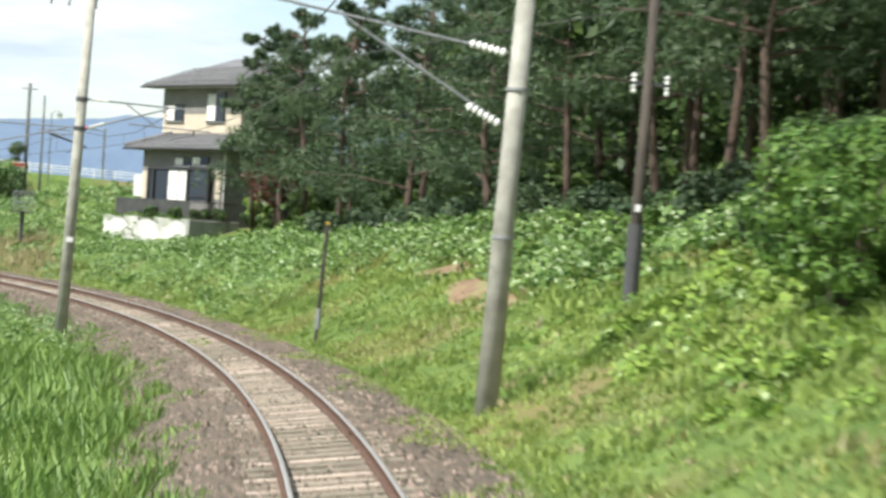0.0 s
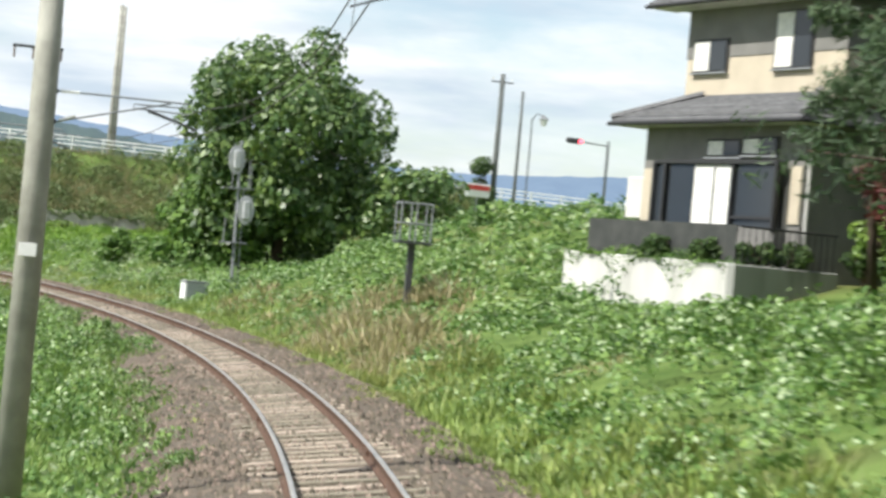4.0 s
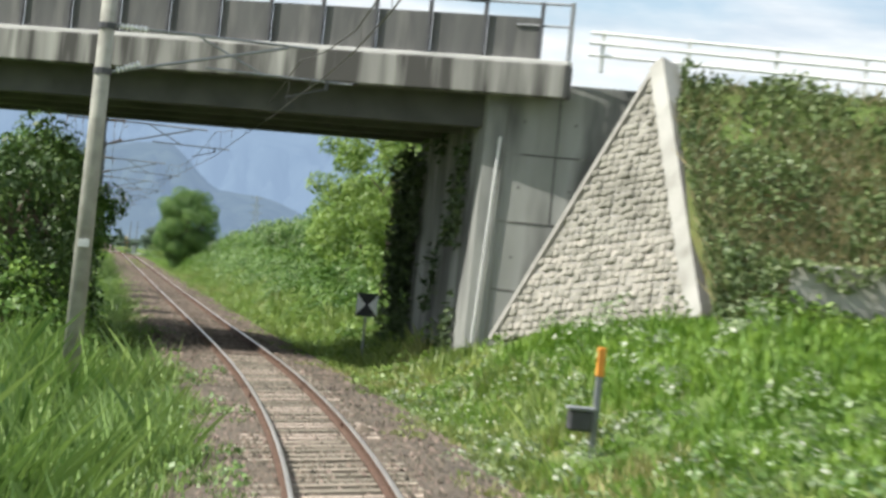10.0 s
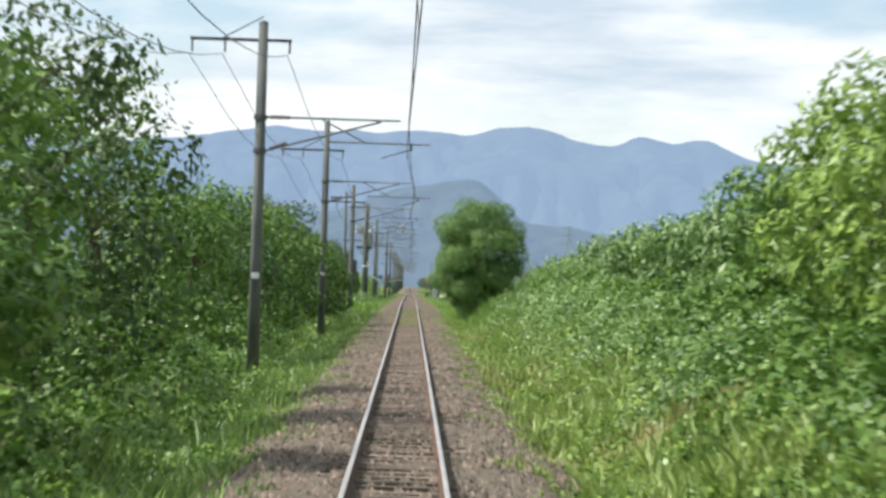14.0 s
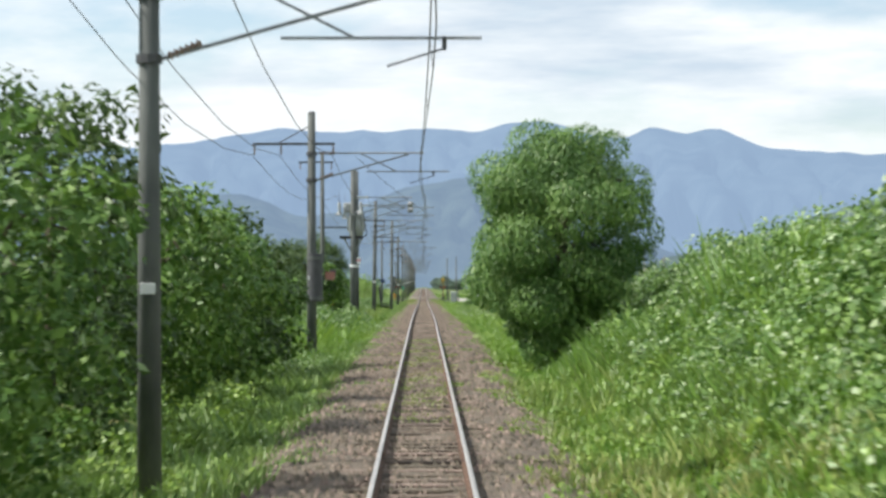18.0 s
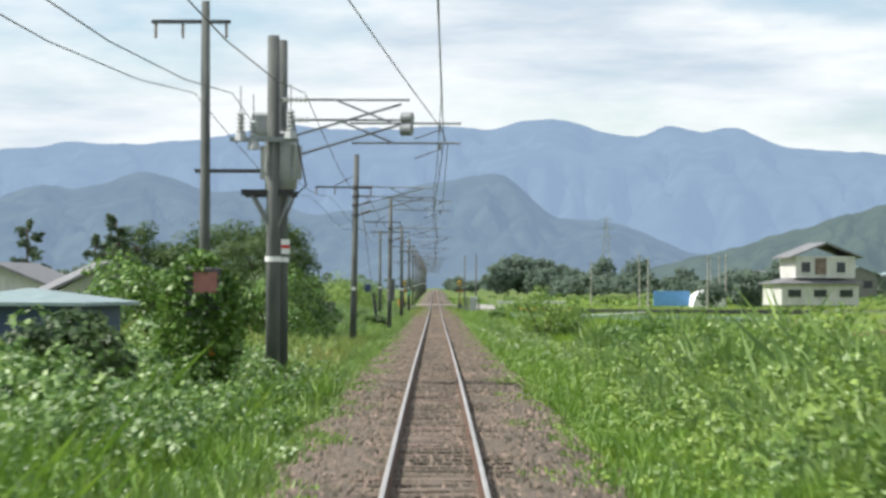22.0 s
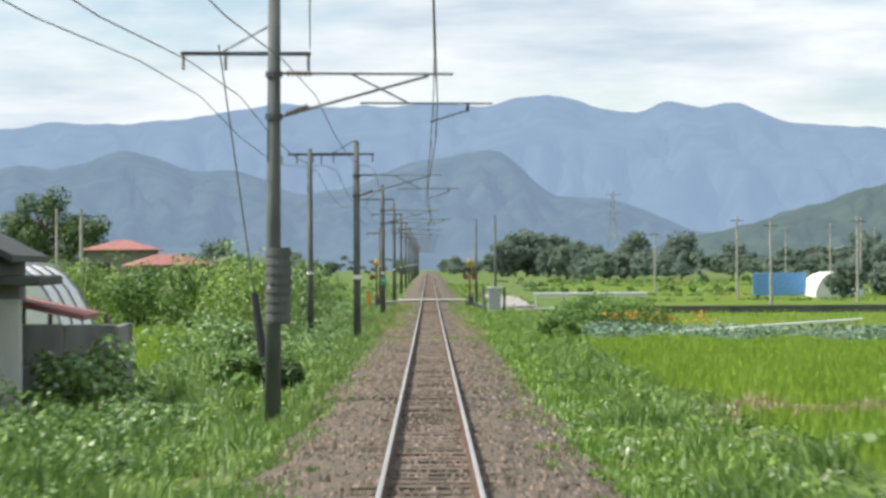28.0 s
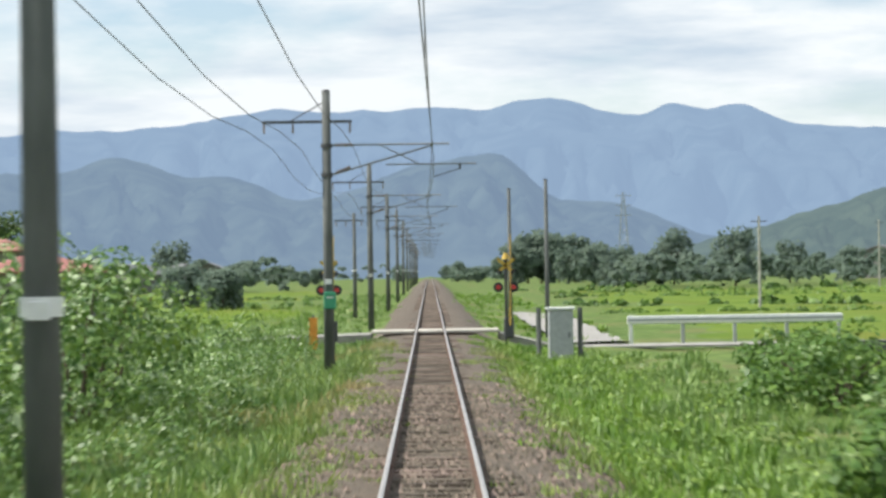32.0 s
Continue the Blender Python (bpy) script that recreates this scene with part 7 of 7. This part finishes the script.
def crossing_signal(s, lat):
    ob = thing("crossing_signal", "crossing signal with yellow and black cross and lamps", "crossing signal", stand(s, lat, -.8), "crossing signals")
    part("post", rod((0, 0, 0), (0, 0, 3.6), .06), M["black"], ob)
    for k, rz_ in enumerate((40, -40)):
        part("cross_arm", box((.85, .03, .12), (0, -.08, 3.35), ry=rz_), M["yellow_paint"], ob, "yellow and black cross arm")
        part("black_band", box((.22, .034, .142), (.28 if k else -.28, -.082, 3.35 - .235), ry=rz_), M["black"], ob)
    for x in (-.3, .3):
        bm_ = rod((x, -.06, 2.5), (x, -.12, 2.5), .2, n=14)
        part("lamp_board", bm_, M["black"], ob)
        part("lamp", rod((x, -.12, 2.5), (x, -.2, 2.5), .09, n=12), M["red_paint"], ob)
    part("bell", rod((0, 0, 3.6), (0, 0, 3.85), .16, .08), M["yellow_paint"], ob)
    part("motor_case", box((.4, .35, .8), (.1, .1, .9), bevel=.04), M["dark_steel"], ob)
    part("barrier_arm", rod((.15, -.1, 1.0), (.2, -.1, 4.6), .035, .02), M["yellow_paint"], ob)
    return ob


crossing_signal(638, 3.0)
crossing_signal(636.5, -3.9)
for s0, la, h in ((660, 3.95, 7.2), (651, 5.3, 7.3)):
    pp = thing("concrete_post", "slender grey pole by the level crossing", "pole", stand(s0, la, -.9), "poles by the crossing")
    part("mast", rod((0, 0, -.3), (0, 0, h), .12, .08, n=10), M["dark_pole"], pp, smooth=True)
    part("cap", rod((0, 0, h), (0, 0, h + .05), .085), M["dark_steel"], pp)
cab = thing("equipment_cabinet", "grey crossing equipment cabinet with a pale roof", "cabinet", stand(628, 4.55, -.85))
part("body", box((.85, .7, 1.75), (0, 0, .95), bevel=.02), M["grey_box"], cab)
part("roof", box((1.0, .85, .09), (0, 0, 1.88), bevel=.02), M["white"], cab)
part("door", box((.75, .02, 1.5), (0, -.36, .95)), M["grey_box"], cab)
part("handle", box((.04, .04, .18), (.28, -.39, .95)), M["dark_steel"], cab)
for x in (-.75, .7):
    part("side_post", rod((x, .2, 0), (x, .2, 1.9), .09), M["dark_pole"], cab)
gb = thing("telephone_box", "green box fixed to the catenary pole", "box", stand(616, -2.95, 1.3))
part("case", box((.36, .2, .5), (0, -.22, .3), bevel=.02), M["green_paint"], gb)
part("bars", box((.2, .01, .04), (0, -.326, .38)), M["white"], gb)
ob_ = thing("warning_board", "orange warning board beside the level crossing", "board", stand(634, -4.4, -.9))
part("board", box((.3, .05, 1.2), (0, 0, 1.0)), M["orange_paint"], ob_)
part("post", rod((0, .06, 0), (0, .06, 1.7), .04), M["dark_steel"], ob_)
gr = thing("guard_rail", "white guard rail along the farm road", "guard rail", stand(638, 7.9, -.55))
for k in range(5):
    part("post", box((.13, .13, 1.1), (k * 2.05, 0, .5)), M["white"] if k == 0 else M["grey_box"], gr)
part("beam", box((8.5, .06, .32), (4.1, -.09, .88), bevel=.03), M["white"], gr, "white painted steel beam")
part("beam_rib", box((8.5, .03, .05), (4.1, -.13, .88)), M["steel"], gr)

# ---- fields ----


def field(s0, s1, l0, l1, mat, label, kind="rice paddy", z=-.9, blades=0):
    me = sheet("field", np.linspace(s0, s1, 24), np.linspace(l0, l1, 24), None, .14)
    co = np.empty(len(me.vertices) * 3, np.float32)
    me.vertices.foreach_get("co", co)
    co = co.reshape(24, 24, 3)
    for edge in (np.s_[0], np.s_[-1], np.s_[:, 0], np.s_[:, -1]):
        co[edge][..., 2] -= .4
    me.vertices.foreach_set("co", co.ravel())
    ob = tagged(finish("rice_paddy", me, M[mat]), label, kind, "rice paddies on the plain", "structure")
    if blades:
        lf = l0 + max(-20, min(20, l1 - l0))
        n = int((s1 - s0) * abs(lf - l0) * blades)
        s, la = RNG.uniform(s0, s1, n), RNG.uniform(min(l0, lf), max(l0, lf), n)
        p = line(s, la, ground(s, la) + .1)
        v_, f_ = blade_arrays(p, .34, .035, .15)
        tagged(finish("rice_plants", array_mesh("rice_plants", v_, f_), M["rice"]), "bright green rice plants in rows", "rice", kind="stuff")
    return ob


field(478, 518, 6.6, 45, "paddy", "bright green rice paddy below the line", blades=62)
field(522, 569, 6.2, 48, "paddy", "bright green rice paddy below the line", z=-.92, blades=56)
field(606, 630, 13, 70, "paddy", "bright green rice paddy below the line", z=-.95, blades=5)
field(652, 735, 10, 160, "paddy", "bright green rice paddy towards the village", z=-.9)
field(745, 860, 12, 220, "paddy", "bright green rice paddy towards the village", z=-.85)
field(528, 588, -9.0, -45, "paddy", "bright green rice paddy behind the verge", z=-.9, blades=25)
field(655, 735, -8, -120, "paddy", "bright green rice paddy beyond the crossing", z=-.85, blades=2)
field(745, 900, -10, -200, "paddy", "bright green rice paddy beyond the crossing", z=-.8)
stuff("paddy_bank", "dry pale grass on the bank between the paddies", "grass", [cover("blade", 517.5, 522, 6.4, 46, .5, .6, 190, 81, 1.0), cover("blade", 568.5, 571.5, 7.5, 46, .4, .4, 40, 82, 1.0)], M["dry"])
n = 4600
s, la = RNG.uniform(571.5, 579, n), RNG.uniform(7.2, 34, n)
p = line(s, la, ground(s, la) + RNG.uniform(.1, .75, n))
stuff("vegetable_rows", "rows of blue-green vegetables beside the paddy", "vegetables", [leaf_arrays(p, .26, up=.5, aspect=.7)], M["cabbage"])
n = 90
s, la = RNG.uniform(573, 578, n), RNG.uniform(8.2, 13.5, n)
stuff("orange_flowers", "orange garden flowers by the vegetables", "flowers", [leaf_arrays(line(s, la, ground(s, la) + RNG.uniform(.9, 1.35, n)), .16, up=.6, aspect=.9)], M["orange"])
stuff("track_weeds", "green weeds growing over the ballast", "weeds", [cover("blade", 553, 561, -.1, -2.6, .16, .16, 90, 83), cover("blade", 553, 561, .1, 2.6, .16, .16, 90, 84), cover("blade", 326, 372, -.02, -.5, .13, .13, 300, 85), cover("blade", 326, 372, .02, .5, .13, .13, 300, 86), cover("blade", 20, 640, -1.7, -2.4, .15, .2, 7, 87), cover("blade", 20, 640, 1.7, 2.4, .15, .2, 7, 88), cover("leaf", 55, 59, -.1, -.45, .08, .1, 60, 89, .7)], M["grass"])

pipe = thing("white_pipe", "white plastic pipe propped along the vegetable rows", "pipe", stand(574, 11.5, -.55))
part("tube", rod((0, 0, .1), (9, 3, .55), .05, n=8), M["white"], pipe)
for k in range(4):
    part("prop", rod((k * 2.8 + .3, k * .95 + .1, -.5), (k * 2.8 + .3, k * .95 + .1, .1 + .14 * k), .03, n=6), M["sleeper_far"], pipe)

stuff("field_bund", "dark weedy banks between the far paddies", "grass", [cover("leaf", 676, 678, 14, 130, .35, .4, 60, 121, .8), cover("leaf", 708, 710, 12, 150, .35, .4, 60, 122, .8), cover("leaf", 790, 793, 14, 190, .5, .6, 40, 123, 1.0), cover("leaf", 826, 829, 14, 200, .5, .6, 40, 124, 1.0), cover("leaf", 790, 794, -12, -160, .5, .6, 40, 125, 1.0), cover("leaf", 736, 744, 12, 160, .6, .7, 9, 96, 1.6), cover("leaf", 736, 744, -9, -130, .6, .7, 9, 97, 1.6), cover("leaf", 862, 868, 12, 200, .8, .9, 5, 98, 2.4), cover("leaf", 692, 695, -8, -100, .4, .5, 14, 99, 1.4)], M["shrub"])

# ---- houses and far things ----


def small_house(name, label, m, w, d, h, roof, wall, rise=1.4, group="houses on the plain", gable=False, wins=2):
    ob = thing(name, label, "house", m, group)
    part("wall", box((w, d, h), (0, 0, h / 2), bevel=.03), M[wall], ob)
    if gable:
        out = [(-w / 2 - .5, h - .05), (0, h + rise), (w / 2 + .5, h - .05), (w / 2 + .5, h - .2), (0, h + rise - .18), (-w / 2 - .5, h - .2)]
        part("roof", prism(out, d + .8, m=pose(0, -d / 2 - .4, 0)), M[roof], ob)
        part("gable", prism([(-w / 2, h - .1), (0, h + rise - .2), (w / 2, h - .1)], d - .1, m=pose(0, -d / 2 + .05, 0)), M[wall], ob)
    else:
        part("roof", hip_roof(w, d, rise, .6, (0, 0, h)), M[roof], ob)
    for k in range(wins):
        window(ob, w / (wins * 2), h * .32, (-w / 2 + w * (k + .5) / wins, -d / 2 - .03, h * .55))
    return ob


h2 = small_house("farmhouse", "white two-storey house with a grey gabled roof", stand(668, 51.5, -.3, turn=10), 11, 8, 3.0, "tile", "wall_white", 1.2, wins=3)
part("upper_wall", box((8.5, 6.5, 3.0), (1.0, 0, 5.2), bevel=.02), M["wall_white"], h2, "white upper storey with timber bays")
part("upper_roof", prism([(-4.2, 6.6), (1.0, 8.6), (6.2, 6.6), (6.2, 6.4), (1.0, 8.35), (-4.2, 6.4)], 7.6, m=pose(0, -3.8, 0)), M["tile"], h2, "grey gabled roof")
part("timber_bay", box((1.6, .1, 2.2), (.3, -3.3, 5.3)), M["sleeper_far"], h2, "brown timber bay")
window(h2, 1.2, 1.3, (-1.8, -3.3, 5.2))
window(h2, 1.2, 1.3, (3.2, -3.3, 5.2))
small_house("shed", "blue-green roofed metal shed beside the hedge", stand(441, -14.8, -.9, turn=-8), 5, 6, 2.5, "blue_roof", "navy", .5, wins=0)
small_house("house", "old white-walled house with a grey tiled gable", stand(470, -16.5, -.9, turn=15), 6, 6, 2.8, "tile", "wall_white", 1.6, gable=True)
small_house("house", "grey-roofed house among garden trees", stand(482, -23, -.9, turn=-10), 7, 6, 3.0, "tile", "wall_white", 1.5, gable=True)
# Dark wall colour stands in for the deep shade under these eaves.
nh = small_house("house", "dark-eaved house close beside the line", stand(521, -12.0, -1.0, turn=4), 5.0, 7, 3.9, "dark_eave", "wall_dark", 1.5, gable=True)
part("awning", box((1.5, 5.5, .22), (2.75, -.6, 3.3), bevel=.04), M["dark_eave"], nh, "dark awning over the yard")
part("side_wall", box((.7, .15, 2.9), (2.7, -2.6, 1.45), bevel=.02), M["wall_white"], nh, "white plaster end wall")
yw = thing("yard_wall", "weathered grey block wall with a rusty lean-to roof", "wall", stand(522, -9.0, -1.0, turn=3))
for k in range(3):
    part("wall_panel", box((1.18, .2, 2.3 - .03 * k), (-1.2 + k * 1.2, 0, 1.15), bevel=.02), M["concrete"], yw)
part("side_panel", box((.2, 4.4, 2.2), (1.7, 2.32, 1.1), bevel=.02), M["concrete"], yw)
part("lean_to_roof", box((2.9, 3.8, .14), (-.4, 2.3, 2.72), ry=12, bevel=.02), M["red_roof"], yw, "rusty sheet roof")
for x_ in (-1.6, .2, 1.5):
    part("roof_post", box((.1, .1, 2.5), (x_, .6, 1.25)), M["sleeper_far"], yw)
gh = thing("greenhouse", "white polytunnel behind the yard", "greenhouse", stand(536, -11.9, -1.0))
bm = bmesh.new()
bmesh.ops.create_cone(bm, cap_ends=True, segments=28, radius1=1.9, radius2=1.9, depth=6, matrix=pose(0, 0, 0, 90))
for v in bm.verts:
    v.co.z *= 1.95
part("cover", bm, M["white"], gh, "white plastic cover", smooth=False)
for k in range(4):
    part("hoop", tube([(1.93 * math.cos(a * .2244), -2.9 + k * 1.93, 3.76 * math.sin(a * .2244)) for a in range(15)], .035, n=5), M["steel"], gh)
part("door_frame", box((.9, .06, 1.9), (0, -3.03, 1.0)), M["steel"], gh)
for i, (s0, la, w_, d_, h_) in enumerate(((728, -35.0, 7.5, 6, 5.3), (706, -27.2, 7.5, 5, 3.6))):
    small_house("red_roofed_house", "house with a faded red metal roof", stand(s0, la, -1, turn=20 * i), w_, d_, h_, "red_roof", "wall_grey", 1.1)
for i, (s0, la, h, r) in enumerate(((850, -64.5, 17, 5.2), (846, -57, 12.5, 4.0), (858, -70, 13, 4.6))):
    broad_tree("loose_dark_tree", "tall loose dark tree beyond the red roofs", stand(s0, la, -1), h, r, .4, "tree", 5200, .55, 760 + i, .1, group="tall trees beyond the red roofs", lumps=26)
for i, (s0, la, r, h) in enumerate(((590, -15.5, 2.3, 2.1), (592, -18.5, 2.5, 2.3), (594, -21.5, 2.5, 2.2), (596, -25, 2.6, 2.2), (589, -12.6, 2.1, 2.3))):
    bush("field_hedge_shrub", "rounded green shrub at the end of the paddy", stand(s0, la), (r, r * 1.1, h), "light" if i % 2 else "shrub", 2600, .2, 780 + i, "shrubs at the end of the paddy")
rs = random.Random(12)
for i in range(16):
    s0, la = rs.uniform(860, 1050), rs.uniform(45, 190)
    small_house("village_house", "distant village house with a grey roof", stand(s0, la, -.8, turn=rs.uniform(-40, 40)), rs.uniform(8, 12), 7, rs.uniform(3, 5.5), rs.choice(("tile", "tile", "blue_roof", "red_roof")), rs.choice(("wall_white", "wall_grey", "wall_grey")), 1.8, "houses of the village", gable=True)
for i, (s0, la) in enumerate(((900, -46), (915, -40), (960, -65), (890, -33))):
    small_house("village_house", "distant white farmhouse among trees", stand(s0, la, -.8, turn=rs.uniform(-40, 40)), 7, 6, 3, "tile", "wall_grey", 1.6, "houses of the village", gable=True)
vt = thing("polytunnel", "white polytunnel beside the paddies", "greenhouse", stand(700, 41, -.9))
bm = bmesh.new()
bmesh.ops.create_cone(bm, cap_ends=True, segments=24, radius1=2.4, radius2=2.4, depth=10, matrix=pose(0, 0, 0, 90))
part("cover", bm, M["white"], vt)
part("hoop", tube([(2.45 * math.cos(a), -5.03, 2.45 * math.sin(a)) for a in np.linspace(0, math.pi, 13)], .05), M["steel"], vt)
bt = thing("tarpaulin_fence", "blue tarpaulin screen by the polytunnel", "screen", stand(702, 36, -.9))
part("sheet", box((5.5, .12, 2.3), (0, 0, 1.15), bevel=.03), M["blue_sheet"], bt)
for k in range(4):
    part("post", rod((-2.6 + 1.73 * k, .12, 0), (-2.6 + 1.73 * k, .12, 2.4), .05), M["steel"], bt)
ch = thing("field_channel", "dark concrete water channel edge across the paddies", "water channel", stand(633, 30, -1.0))
part("wall", box((34, .4, .55), (0, 0, .3), bevel=.02), M["soffit"], ch)

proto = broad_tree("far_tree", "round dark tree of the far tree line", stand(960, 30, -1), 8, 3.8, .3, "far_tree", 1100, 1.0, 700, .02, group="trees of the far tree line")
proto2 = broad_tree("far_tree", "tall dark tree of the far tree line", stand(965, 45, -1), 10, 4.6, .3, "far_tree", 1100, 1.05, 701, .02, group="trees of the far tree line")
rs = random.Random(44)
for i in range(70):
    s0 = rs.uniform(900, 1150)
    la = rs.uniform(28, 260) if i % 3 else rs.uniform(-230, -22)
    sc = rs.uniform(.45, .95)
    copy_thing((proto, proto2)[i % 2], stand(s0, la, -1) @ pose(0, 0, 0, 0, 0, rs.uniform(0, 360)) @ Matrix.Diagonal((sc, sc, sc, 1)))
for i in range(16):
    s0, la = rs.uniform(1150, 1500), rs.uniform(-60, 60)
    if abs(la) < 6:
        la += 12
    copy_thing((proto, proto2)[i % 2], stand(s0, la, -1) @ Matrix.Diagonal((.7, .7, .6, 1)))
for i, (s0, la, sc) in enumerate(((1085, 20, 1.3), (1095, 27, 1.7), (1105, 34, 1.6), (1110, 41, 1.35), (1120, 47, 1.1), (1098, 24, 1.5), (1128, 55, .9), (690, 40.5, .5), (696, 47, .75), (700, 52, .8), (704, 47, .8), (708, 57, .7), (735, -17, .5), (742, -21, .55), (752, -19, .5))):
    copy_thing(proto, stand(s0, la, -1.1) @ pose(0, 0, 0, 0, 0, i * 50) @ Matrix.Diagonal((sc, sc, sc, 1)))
for i, (s0, la, h) in enumerate(((690, 30, 8), (700, 44, 8), (740, 48, 8), (720, 25, 7), (760, 62, 8), (850, 60, 9), (850, 75, 9), (655, 28, 7), (665, 37, 7.5), (600, -20, 7), (640, -28, 8))):
    ob = thing("utility_pole", "slender grey utility pole in the fields", "utility pole", stand(s0, la, -1), "poles in the fields")
    part("mast", rod((0, 0, -.3), (0, 0, h), .13, .09, n=8), M["conc_pole"], ob)
    part("crossarm", box((1.2, .07, .07), (0, 0, h - .4)), M["dark_steel"], ob)
tw = thing("transmission_tower", "grey lattice transmission tower far across the valley", "transmission tower", pose(118, 1900, -1))
leg = bmesh.new()
for a, b in ((-1, -1), (1, -1), (1, 1), (-1, 1)):
    rod((a * 4, b * 4, 0), (a * .5, b * .5, 52), .22, n=4, bm=leg)
part("lattice_frame", leg, M["grey_box"], tw)
for k in range(8):
    z0, z1 = k * 6.2, (k + 1) * 6.2
    r0, r1 = 4 - 3.5 * z0 / 52, 4 - 3.5 * z1 / 52
    lat_ = bmesh.new()
    for sx in (-1, 1):
        rod((-r0 * sx, -r0, z0), (r1 * sx, -r1, z1), .12, n=4, bm=lat_)
    part("brace", lat_, M["grey_box"], tw)
for z in (38, 44, 50):
    part("crossarm", box((10, .5, .4), (0, 0, z)), M["grey_box"], tw)
